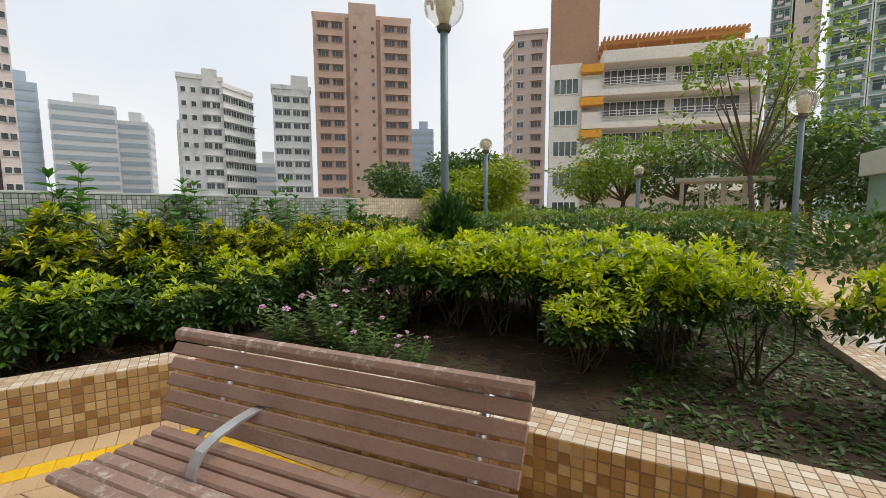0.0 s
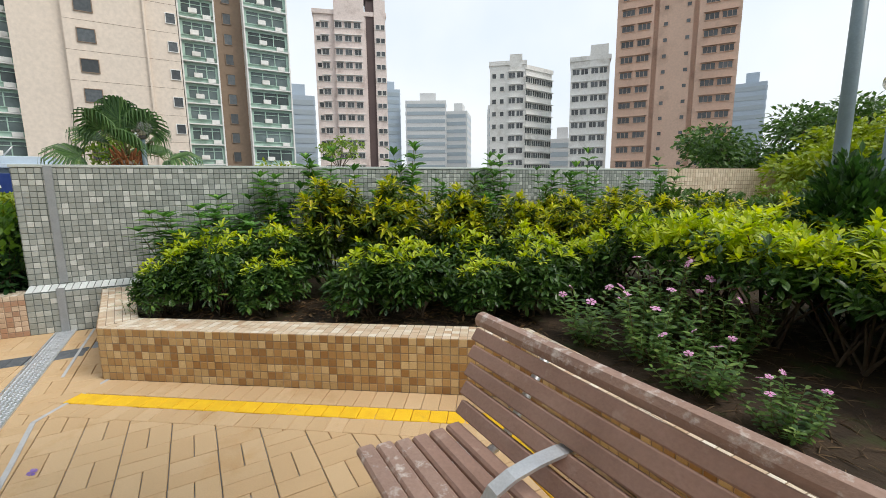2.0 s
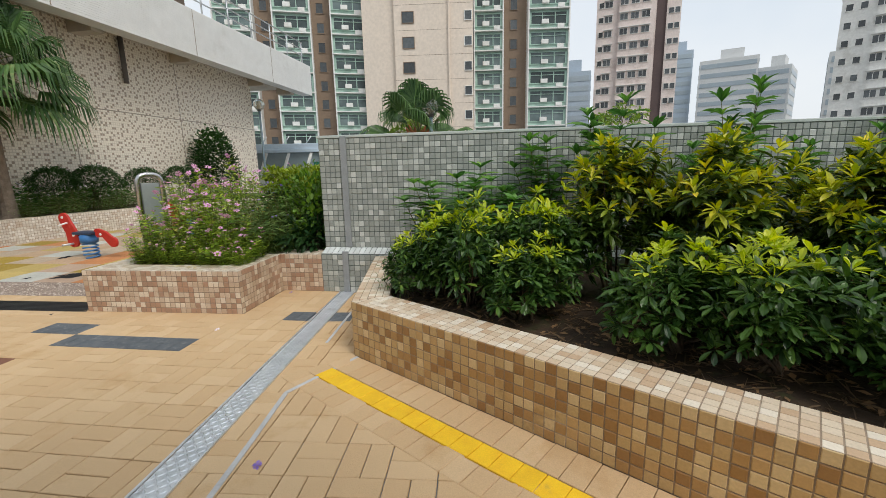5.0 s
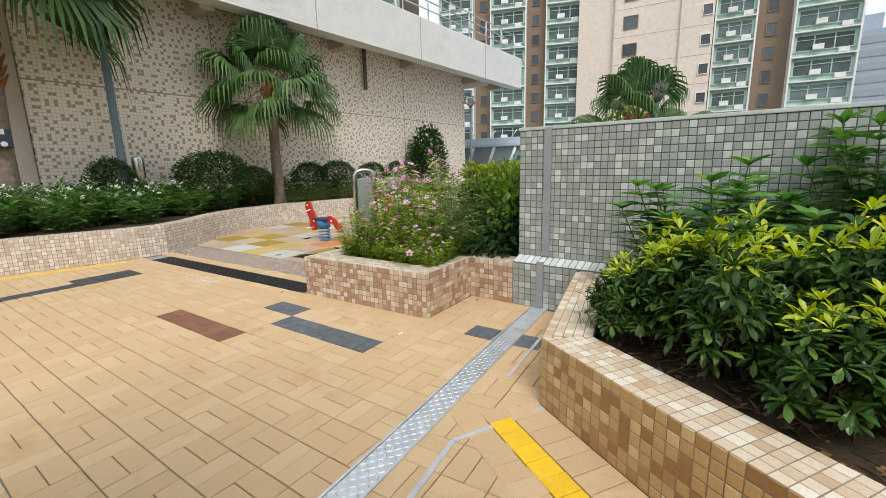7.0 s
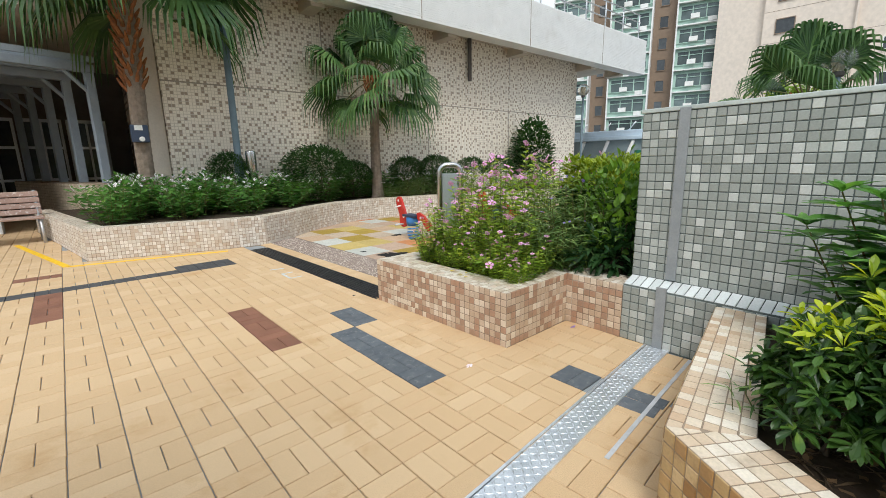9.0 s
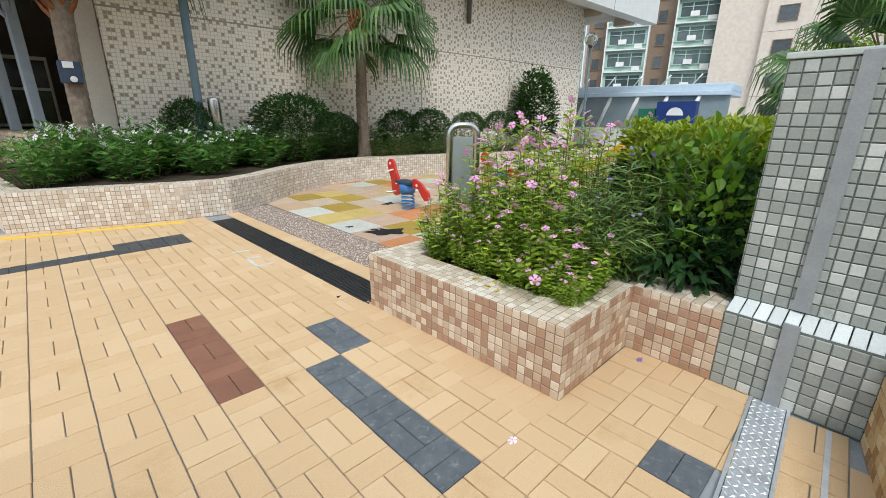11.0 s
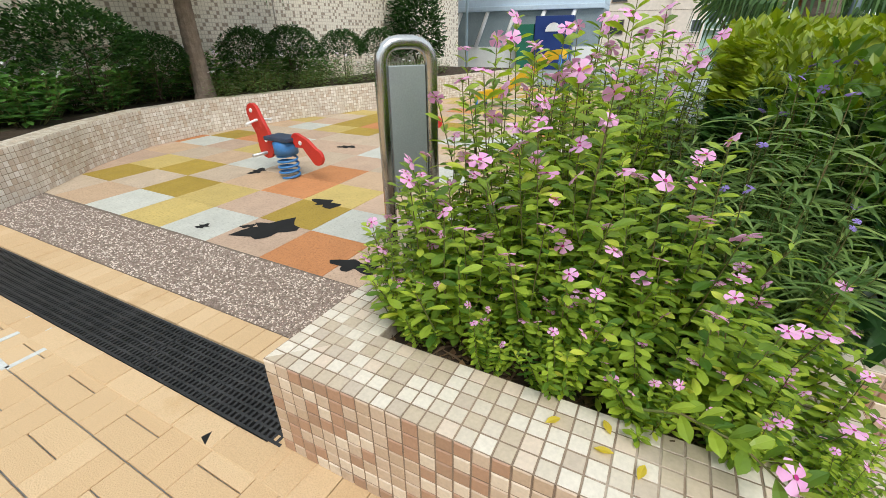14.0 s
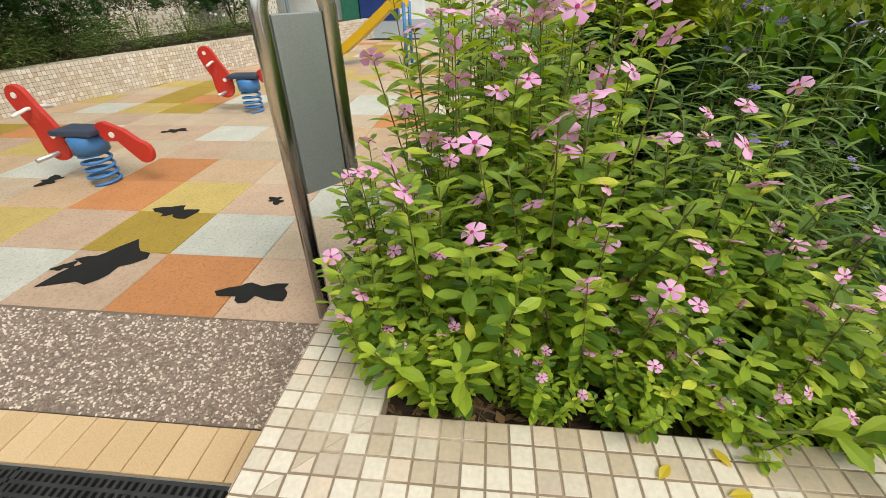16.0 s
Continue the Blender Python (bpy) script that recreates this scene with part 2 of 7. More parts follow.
L_SCHEF = leaf_mat("schefflera_leaf", (0.012, 0.040, 0.010), (0.075, 0.155, 0.028), (0.26, 0.36, 0.055), rough=0.32, glow=0.2)
L_SCHEF_NEW = leaf_mat("schefflera_new_leaf", (0.26, 0.37, 0.03), (0.56, 0.62, 0.05), (0.78, 0.72, 0.08), rough=0.34, glow=0.38)
L_CROTON = leaf_mat("croton_leaf", (0.014, 0.040, 0.008), (0.09, 0.145, 0.02), (0.34, 0.32, 0.03), rough=0.36, glow=0.2)
L_CROTON_NEW = leaf_mat("croton_top_leaf", (0.20, 0.30, 0.02), (0.60, 0.57, 0.04), (0.86, 0.60, 0.06), rough=0.38)
L_TALL = leaf_mat("tall_shrub_leaf", (0.035, 0.11, 0.025), (0.14, 0.30, 0.06), (0.30, 0.48, 0.08), rough=0.36)
L_PERI = leaf_mat("periwinkle_leaf", (0.055, 0.135, 0.022), (0.38, 0.50, 0.060), (0.78, 0.74, 0.13), rough=0.34, glow=0.36)
L_RUEL = leaf_mat("narrow_dark_leaf", (0.06, 0.13, 0.035), (0.23, 0.33, 0.095), (0.50, 0.50, 0.15), rough=0.36)
# darker copy of the periwinkle leaf: shade put into the colour
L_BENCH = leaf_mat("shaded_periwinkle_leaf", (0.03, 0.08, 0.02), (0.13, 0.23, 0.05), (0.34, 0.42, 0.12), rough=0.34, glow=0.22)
L_HEART = leaf_mat("heart_leaf", (0.035, 0.095, 0.014), (0.18, 0.32, 0.04), (0.44, 0.54, 0.07), glow=0.38)
L_FERN = leaf_mat("fern_leaf", (0.012, 0.045, 0.012), (0.035, 0.085, 0.022))
L_TOPI = leaf_mat("clipped_bush_leaf", (0.015, 0.045, 0.012), (0.05, 0.12, 0.025), (0.10, 0.19, 0.04))
L_PALM = leaf_mat("fan_palm_leaf", (0.028, 0.075, 0.022), (0.11, 0.20, 0.06), (0.27, 0.32, 0.13), rough=0.36, glow=0.22)
L_TREE = leaf_mat("tree_leaf", (0.09, 0.17, 0.022), (0.24, 0.34, 0.045), (0.34, 0.44, 0.07))
L_TREE_D = leaf_mat("dark_tree_leaf", (0.03, 0.075, 0.018), (0.09, 0.17, 0.035), (0.17, 0.27, 0.05))
L_LIME = leaf_mat("lime_tree_leaf", (0.16, 0.24, 0.02), (0.32, 0.38, 0.04), (0.42, 0.46, 0.07))
F_PINK = leaf_mat("pink_petal", (0.72, 0.30, 0.60), (0.82, 0.46, 0.72), (0.90, 0.62, 0.82), rough=0.6, glow=0.25)
F_MAG = leaf_mat("magenta_eye", (0.40, 0.02, 0.18), (0.45, 0.03, 0.22), rough=0.6)
F_PURP = leaf_mat("violet_petal", (0.26, 0.18, 0.55), (0.36, 0.26, 0.66), rough=0.6)
F_WHITE = leaf_mat("white_petal", (0.80, 0.74, 0.80), (0.86, 0.83, 0.86), rough=0.6)
M_RED = mat("red_plastic_panel", (0.55, 0.035, 0.025), (0.48, 0.03, 0.02), 5, 60, 0.4, bump=0.03, stain=(0.62, 0.12, 0.09), stain_scale=6, stain_at=0.66)
M_BLUE = mat("blue_spring_paint", (0.06, 0.22, 0.52), (0.05, 0.18, 0.44), 5, 60, 0.4, bump=0.03)
M_NAVY = mat("navy_seat", (0.03, 0.05, 0.09), (0.045, 0.06, 0.10), 5, 60, 0.5, bump=0.05)


# ---------------------------------------------------------------- mesh tools
def obj(name, bm, material, parent=None, label="", smooth=False):
    me = bpy.data.meshes.new(name)
    bm.to_mesh(me)
    bm.free()
    if smooth:
        me.shade_smooth()
    me.materials.append(material)
    ob = new(name, me)
    ob.parent = parent
    if label:
        ob["label"] = label
    return ob


def part(name, bm, material, parent, label="", smooth=False):
    return obj(name, bm, material, parent, label, smooth)


def thing(name, label, category, at=(0, 0, 0), turn=0.0, group="", kind=""):
    ob = new(name)
    ob.empty_display_size = 0.1
    ob.matrix_basis = pose(*at, 0, 0, turn)
    return tagged(ob, label, category, group, kind)


def box(bm, x0, x1, y0, y1, z0, z1, bevel=0.0):
    vs = [bm.verts.new((x, y, z)) for z in (z0, z1) for y in (y0, y1) for x in (x0, x1)]
    fs = [bm.faces.new([vs[i] for i in f]) for f in ((0, 2, 3, 1), (4, 5, 7, 6), (0, 1, 5, 4), (2, 6, 7, 3), (0, 4, 6, 2), (1, 3, 7, 5))]
    if bevel:
        bmesh.ops.bevel(bm, geom=list({e for f in fs for e in f.edges}), offset=bevel, segments=2, affect="EDGES", profile=0.6)
    return bm


def boxes(*rows, bevel=0.0):
    bm = bmesh.new()
    for r in rows:
        box(bm, *r, bevel=bevel)
    return bm


def prism(poly, z0, z1, bevel=0.0):
    """An upright prism over a plan polygon (counterclockwise)."""
    bm = bmesh.new()
    lo = [bm.verts.new((x, y, z0)) for x, y in poly]
    hi = [bm.verts.new((x, y, z1)) for x, y in poly]
    bm.faces.new(lo[::-1])
    bm.faces.new(hi)
    n = len(poly)
    for i in range(n):
        bm.faces.new((lo[i], lo[(i + 1) % n], hi[(i + 1) % n], hi[i]))
    if bevel:
        bmesh.ops.bevel(bm, geom=bm.edges[:], offset=bevel, segments=2, affect="EDGES")
    bmesh.ops.recalc_face_normals(bm, faces=bm.faces[:])
    return bm


def tube(bm, pts, radii, sides=8, cap=True):
    """A round tube along points, with a radius for each."""
    pts = [Vector(p) for p in pts]
    if not isinstance(radii, (list, tuple)):
        radii = [radii] * len(pts)
    rings, up = [], None
    for i, p in enumerate(pts):
        d = (pts[min(i + 1, len(pts) - 1)] - pts[max(i - 1, 0)]).normalized()
        if up is None:
            up = d.orthogonal().normalized()
        up = (up - d * up.dot(d)).normalized()
        side = d.cross(up)
        rings.append([bm.verts.new(p + (up * math.cos(a) + side * math.sin(a)) * radii[i]) for a in (k * 2 * math.pi / sides for k in range(sides))])
    for a, b in zip(rings, rings[1:]):
        for k in range(sides):
            bm.faces.new((a[k], a[(k + 1) % sides], b[(k + 1) % sides], b[k]))
    if cap:
        bm.faces.new(rings[0][::-1])
        bm.faces.new(rings[-1])
    return bm


def lathe(bm, rows, sides=20):
    """A turned body from (radius, height) rows."""
    rings = [[bm.verts.new((r * math.cos(a), r * math.sin(a), z)) for a in (k * 2 * math.pi / sides for k in range(sides))] for r, z in rows]
    for a, b in zip(rings, rings[1:]):
        for k in range(sides):
            bm.faces.new((a[k], a[(k + 1) % sides], b[(k + 1) % sides], b[k]))
    bm.faces.new(rings[0][::-1])
    bm.faces.new(rings[-1])
    return bm


def raw(name, verts, faces, materials, parent=None, index=None, label="", kind="", smooth=False):
    me = bpy.data.meshes.new(name)
    me.from_pydata(verts, [], faces)
    for m in materials:
        me.materials.append(m)
    if index is not None:
        me.polygons.foreach_set("material_index", index)
    if smooth:
        me.shade_smooth()
    me.update()
    ob = new(name, me)
    ob.parent = parent
    return tagged(ob, label, "", "", kind)


def plate(xs, zs, hollow, y0, y1):
    """One connected frame: a grid of cells between the cuts xs and zs, without the hollow cells (i, j)."""
    bm = bmesh.new()
    vs = {}

    def vert(i, j, y):
        if (i, j, y) not in vs:
            vs[i, j, y] = bm.verts.new((xs[i], y, zs[j]))
        return vs[i, j, y]

    nx, nz = len(xs) - 1, len(zs) - 1
    solid = {(i, j) for i in range(nx) for j in range(nz)} - set(hollow)
    for i, j in solid:
        bm.faces.new([vert(a, b, y0) for a, b in ((i, j), (i + 1, j), (i + 1, j + 1), (i, j + 1))])
        for (di, dj), (a, b) in (((-1, 0), ((i, j + 1), (i, j))), ((1, 0), ((i + 1, j), (i + 1, j + 1))), ((0, -1), ((i, j), (i + 1, j))), ((0, 1), ((i + 1, j + 1), (i, j + 1)))):
            if (i + di, j + dj) not in solid:
                bm.faces.new([vert(*a, y0), vert(*a, y1), vert(*b, y1), vert(*b, y0)])
    bmesh.ops.recalc_face_normals(bm, faces=bm.faces[:])
    return bm


# a leaf blade lies along +y from the origin, its face up (+z), folded along the midrib and curved down
def blade(length, width, fold=0.15, droop=0.2, widest=0.6, tip=0.0):
    w = width / 2
    rows = []
    for f in (widest * 0.55, widest, 0.5 + widest / 2):
        k = {0: 0.75, 1: 1.0, 2: 0.7}[len(rows) // 3]
        y, z = f * length, -droop * length * f * f
        rows += [(-w * k, y, z + fold * w), (0, y, z), (w * k, y, z + fold * w)]
    v = [(0, 0, 0)] + rows + [(0, length, -droop * length - tip)]
    f = [(0, 2, 1), (0, 3, 2), (1, 2, 5, 4), (2, 3, 6, 5), (4, 5, 8, 7), (5, 6, 9, 8), (7, 8, 10), (8, 9, 10)]
    return np.array(v, float), f


def blade_low(length, width, droop=0.2):
    w = width / 2
    v = [(0, 0, 0), (-w, length * 0.55, -droop * length * 0.3), (0, length, -droop * length), (w, length * 0.55, -droop * length * 0.3)]
    return np.array(v, float), [(0, 3, 2, 1)]


def frames_of(pos, direction, spin):
    """Rotation matrices whose y runs along direction and whose z is as near up as can be, then spun about y."""
    d = np.asarray(direction, float)
    d /= np.linalg.norm(d, axis=1, keepdims=True) + 1e-9
    up = np.tile((0.0, 0.0, 1.0), (len(d), 1))
    up[np.abs(d[:, 2]) > 0.97] = (1.0, 0.0, 0.0)
    x = np.cross(d, up)
    x /= np.linalg.norm(x, axis=1, keepdims=True) + 1e-9
    z = np.cross(x, d)
    c, s = np.cos(spin)[:, None], np.sin(spin)[:, None]
    x, z = x * c + z * s, z * c - x * s
    return np.stack([x, d, z], axis=2)


def scatter(template, pos, direction, size, spin=None):
    """Copies of a template at places, along directions: (verts, faces)."""
    v, f = template
    pos, size = np.asarray(pos, float), np.asarray(size, float)
    n = len(pos)
    if spin is None:
        spin = np.random.uniform(-0.5, 0.5, n)
    r = frames_of(pos, direction, spin)
    out = np.einsum("nij,kj->nki", r, v) * size[:, None, None] + pos[:, None, :]
    k = len(v)
    faces = [tuple(i * k + a for a in face) for i in range(n) for face in f]
    return out.reshape(-1, 3), faces


def merge(groups):
    """Joins (verts, faces, material index) groups."""
    vs, fs, mi, base = [], [], [], 0
    for v, f, m in groups:
        vs.append(v)
        fs += [tuple(a + base for a in face) for face in f]
        mi += [m] * len(f)
        base += len(v)
    return np.concatenate(vs), fs, mi


# ---------------------------------------------------------------- tiles and pavers
def slab_mesh(name, sx, sy, depth, edge=0.003):
    """One tile: flat back on z = 0, chamfered front at z = depth."""
    x, y = sx / 2, sy / 2
    a, b = x - edge, y - edge
    v = [(-x, -y, 0), (x, -y, 0), (x, y, 0), (-x, y, 0), (-x, -y, depth - edge), (x, -y, depth - edge), (x, y, depth - edge), (-x, y, depth - edge),
         (-a, -b, depth), (a, -b, depth), (a, b, depth), (-a, b, depth)]
    f = [(0, 1, 5, 4), (1, 2, 6, 5), (2, 3, 7, 6), (3, 0, 4, 7), (4, 5, 9, 8), (5, 6, 10, 9), (6, 7, 11, 10), (7, 4, 8, 11), (8, 9, 10, 11)]
    return v, f


def lay(piece, parent, size, depth, places, mats2, near=0, edge=0.003, jitter=0.0008):
    """Lays pieces at poses. The first `near` are objects on one mesh, the rest are joined."""
    v, f = slab_mesh(piece, size[0], size[1], depth, edge)
    rng = random.Random(len(places) * 7 + near)
    if near:
        me = bpy.data.meshes.new(piece)
        me.from_pydata(v, [], f)
        me.materials.append(mats2[0])
        for m in places[:near]:
            ob = new(piece, me)
            ob.parent = parent
            ob.matrix_basis = m @ pose(0, 0, rng.uniform(-1, 1) * jitter, rng.uniform(-1, 1) * 0.5, rng.uniform(-1, 1) * 0.5, rng.uniform(-1, 1) * 0.4)
    rest = places[near:]
    if rest:
        va = np.array(v)
        vs, fs = [], []
        for i, m in enumerate(rest):
            r = np.array(m.to_3x3())
            vs.append(va @ r.T + np.array(m.translation) + np.array(m.to_3x3().col[2]) * rng.uniform(-1, 1) * jitter)
            fs += [tuple(i * 12 + a for a in face) for face in f]
        raw(piece + "_field", np.concatenate(vs), fs, [mats2[1]], parent, kind="stuff")


def plane_pose(o, u, n):
    """A pose at o with x along u and z along n."""
    u, n = Vector(u).normalized(), Vector(n).normalized()
    y = n.cross(u)
    m = Matrix((u, y, n)).transposed().to_4x4()
    m.translation = o
    return m


def inside(p, poly):
    c = False
    for (x0, y0), (x1, y1) in zip(poly, poly[1:] + poly[:1]):
        if (y0 > p[1]) != (y1 > p[1]) and p[0] < (x1 - x0) * (p[1] - y0) / (y1 - y0) + x0:
            c = not c
    return c


def wall_places(a, b, z0, z1, pitch, out):
    """Tile poses on the upright face from a to b."""
    a, b = Vector((*a, 0)), Vector((*b, 0))
    n, k = max(1, round((b - a).length / pitch)), max(1, round((z1 - z0) / pitch))
    sx, sz = (b - a).length / n, (z1 - z0) / k
    u = (b - a).normalized()
    rot = plane_pose((0, 0, 0), u, out).to_3x3().to_4x4() @ Matrix.Diagonal((sx / pitch, sz / pitch, 1, 1))
    return [Matrix.Translation(a + u * (i + 0.5) * sx + Vector((0, 0, z0 + (j + 0.5) * sz))) @ rot for i in range(n) for j in range(k)]


def clipped(poly, quad):
    """The part of a convex polygon inside a counterclockwise convex quad."""
    for (x0, y0), (x1, y1) in zip(quad, quad[1:] + quad[:1]):
        out = []
        for p, q in zip(poly, poly[1:] + poly[:1]):
            dp = (x1 - x0) * (p[1] - y0) - (y1 - y0) * (p[0] - x0)
            dq = (x1 - x0) * (q[1] - y0) - (y1 - y0) * (q[0] - x0)
            if dp >= 0:
                out.append(p)
            if (dp >= 0) != (dq >= 0):
                f = dp / (dp - dq)
                out.append((p[0] + (q[0] - p[0]) * f, p[1] + (q[1] - p[1]) * f))
        poly = out
        if len(poly) < 3:
            return []
    return poly


def cap_places(a, b, quad, z, pitch, width, cut):
    """Tile poses on the flat cap along the edge a-b, within the plan quad; tiles across the quad's ends are cut and go to `cut`."""
    a, b = Vector((*a, 0)), Vector((*b, 0))
    u = (b - a).normalized()
    v = Vector((-u.y, u.x, 0))
    n, k = round((b - a).length / pitch), round(width / pitch)
    sx, sy = (b - a).length / n, width / k
    rot = plane_pose((0, 0, 0), u, (0, 0, 1)).to_3x3().to_4x4() @ Matrix.Diagonal((sx / pitch, sy / pitch, 1, 1))
    out = []
    hx, hy = sx / 2 - 0.0027, sy / 2 - 0.0027
    for i in range(-12, n + 12):
        for j in range(k):
            p = a + u * (i + 0.5) * sx + v * (j + 0.5) * sy
            ring = [p + u * e * hx + v * g * hy for e, g in ((-1, -1), (1, -1), (1, 1), (-1, 1))]
            ring = [(q.x, q.y) for q in ring]
            mid = Vector((sum(q[0] for q in quad) / 4, sum(q[1] for q in quad) / 4))
            if all(inside((q[0] + (mid.x - q[0]) * 0.004, q[1] + (mid.y - q[1]) * 0.004), quad) for q in ring):
                out.append(Matrix.Translation((p.x, p.y, z)) @ rot)
            else:
                piece = clipped(ring, list(quad))
                if len(piece) > 2:
                    area = abs(sum(p0[0] * p1[1] - p1[0] * p0[1] for p0, p1 in zip(piece, piece[1:] + piece[:1]))) / 2
                    if area > 0.0002:
                        cx, cy = sum(q[0] for q in piece) / len(piece), sum(q[1] for q in piece) / len(piece)
                        cut.append([(cx + (q[0] - cx) * 0.95, cy + (q[1] - cy) * 0.95) for q in piece])
    return out

# ---------------------------------------------------------------- ground, deck and paving
ground = obj("ground", boxes((-2500, 2500, -2500, 2500, -14.4, -14)), mat("city_ground", (0.20, 0.20, 0.19), (0.14, 0.15, 0.14), 0.02, 2, 0.9))
tagged(ground, "grey city ground far below the garden deck", "ground", kind="structure")
deck = obj("floor", boxes((-26, 40, -32, 44, -0.9, -0.012)), M_JOINT)
tagged(deck, "tan interlocking paver floor of the garden deck", "floor", kind="structure")

# planter outlines: the inside lies to the left of each line
RIGHT = [(-5.12, 0.27), (-3.56, 0.60), (-1.90, 3.30), (2.75, 3.30), (2.45, 7.6)]
SMALL = [(-9.6, -2.64), (-4.22, -2.50), (-4.31, -0.835), (-5.13, -0.87), (-5.13, -0.37)]
LEFTP = [(-1.10, -12.0), (-1.93, -7.15), (-2.8, -6.93), (-3.7, -6.66), (-4.4, -6.60), (-5.0, -6.95), (-5.8, -7.65), (-6.7, -8.15), (-7.8, -8.28), (-9.2, -8.05), (-10.8, -7.55), (-13, -6.9), (-17, -6.0)]
CAP = 0.27


def offset_chain(chain, w):
    out = []
    for i, p in enumerate(chain):
        ns = []
        for a, b in ((i - 1, i), (i, i + 1)):
            if a >= 0 and b < len(chain):
                d = Vector(chain[b]) - Vector(chain[a])
                ns.append(Vector((-d.y, d.x)).normalized())
        if len(ns) == 1:
            out.append(tuple(Vector(p) + ns[0] * w))
        else:
            m = (ns[0] + ns[1]).normalized()
            out.append(tuple(Vector(p) + m * (w / max(0.3, m.dot(ns[0])))))
    return out


def planter(name, label, chain, height, faces2, caps2, pitch, near_seg=(), near=0, grout=None):
    """A low mosaic-tiled planter wall along a chain, with a tiled cap."""
    inner = offset_chain(chain, CAP)
    bm = bmesh.new()
    z1 = height - 0.0022
    cut = []
    for i in range(len(chain) - 1):
        q = [chain[i], chain[i + 1], inner[i + 1], inner[i]]
        k = prism(q, -0.05, z1)
        me = bpy.data.meshes.new("tmp")
        k.to_mesh(me)
        k.free()
        bm.from_mesh(me)
        bpy.data.meshes.remove(me)
    body = tagged(obj(name, bm, grout or M_GROUT), label, "planter wall", kind="structure")
    side, top, side_near, top_near = [], [], [], []
    for i in range(len(chain) - 1):
        a, b = chain[i], chain[i + 1]
        d = (Vector(b) - Vector(a)).normalized()
        out = (d.y, -d.x, 0)
        w = wall_places(a, b, 0.0, height, pitch, out)
        quad = [a, b, inner[i + 1], inner[i]]
        c = cap_places(a, b, quad, z1, pitch, CAP, cut)
        (side_near if i in near_seg else side).extend(w)
        (top_near if i in near_seg else top).extend(c)
    size = (pitch - 0.0055, pitch - 0.0055)
    if cut:
        vs, fs = [], []
        for poly in cut:
            k, n = len(vs), len(poly)
            vs += [(x, y, z1 - 0.002) for x, y in poly] + [(x, y, z1 + 0.0022) for x, y in poly]
            fs.append(tuple(range(k + n, k + 2 * n)))
            fs += [(k + i, k + (i + 1) % n, k + n + (i + 1) % n, k + n + i) for i in range(n)]
        raw("cut_tile", vs, fs, [caps2[1]], body, kind="stuff")
    lay("tile", body, size, 0.004, side_near + side, faces2, min(near, len(side_near)))
    lay("cap_tile", body, size, 0.0024, top_near + top, caps2, min(near, len(top_near)), 0.0012, 0.0004)
    return body, inner


def paved(name, x0, x1, y0, y1, turn, skip, cell=0.24, origin=(0.0, 0.0)):
    """Basket-weave pavers: places of the half-cell stones, longer side first."""
    out = []
    c, s = math.cos(radians(turn)), math.sin(radians(turn))
    i0, i1 = math.floor((x0 - origin[0]) / cell), math.ceil((x1 - origin[0]) / cell)
    j0, j1 = math.floor((y0 - origin[1]) / cell), math.ceil((y1 - origin[1]) / cell)
    for i in range(i0, i1):
        for j in range(j0, j1):
            for k in (-1, 1):
                flat = (i * 3 + j) % 2
                lx, ly = (i + 0.5) * cell, (j + 0.5) * cell
                lx, ly = (lx, ly + k * cell / 4) if flat else (lx + k * cell / 4, ly)
                x, y = origin[0] + lx * c - ly * s, origin[1] + lx * s + ly * c
                if not skip(x, y):
                    out.append(Matrix.Translation((x, y, -0.022)) @ pose(0, 0, 0, 0, 0, turn) @ Matrix.Diagonal((0.981, 1.0, 1, 1)) @ pose(0, 0, 0, 0, 0, 0 if flat else 90))
    return out


def tray_y(x):
    return -0.085 + 0.098 * (x + 5.15)


GRID, CELL, GRID_TURN = (-3.71, -0.82), 0.237, 1.7
# coloured stones by grid cell: kind, first and last column, first and last row
SLABS = [("red", 2, 2, -10, -6), ("grey", -1, -1, -7, -6), ("grey", 0, 0, -5, -1), ("red", 8, 8, -19, -15), ("dark", 0, 2, -21, -20),
         ("dark", 3, 30, -20, -20), ("grey", 11, 13, -15, -10), ("grey", 12, 13, -36, -34), ("red", 8, 9, -24, -24), ("grey", -3, -3, 2, 3)]
FACE_U = (Vector(RIGHT[2]) - Vector(RIGHT[1])).normalized()
FACE_N = Vector((FACE_U.y, -FACE_U.x))
in_right = RIGHT + [(-5.3, 9.0)]
in_small = SMALL + [(-9.6, -0.37)]
in_left = LEFTP + [(-17, -12)]


def border(x, y):
    d = Vector((x, y)) - Vector(RIGHT[1])
    return d.dot(FACE_N), d.dot(FACE_U)


def not_main(x, y):
    if y > tray_y(x) - 0.03:
        return True
    if inside((x, y), in_small) or inside((x, y), in_left):
        return True
    if y < -2.40 and x < -4.13 + 0.0507 * (-2.52 - y):
        return True
    return x < -5.1


def kind_at(x, y):
    c, q = math.cos(radians(GRID_TURN)), math.sin(radians(GRID_TURN))
    dx, dy = x - GRID[0], y - GRID[1]
    i, j = math.floor((dx * c + dy * q) / CELL), math.floor((dy * c - dx * q) / CELL)
    for k, i0, i1, j0, j1 in SLABS:
        if i0 <= i <= i1 and j0 <= j <= j1:
            return k
    return ""


def not_court(x, y):
    n, u = border(x, y)
    if y < tray_y(x) + 0.03 or inside((x, y), in_right) or x < -5.05 or y > 3.25:
        return True
    if n < 0.40 and u > 0.0:
        return True
    return y > 2.72 and x > -1.9


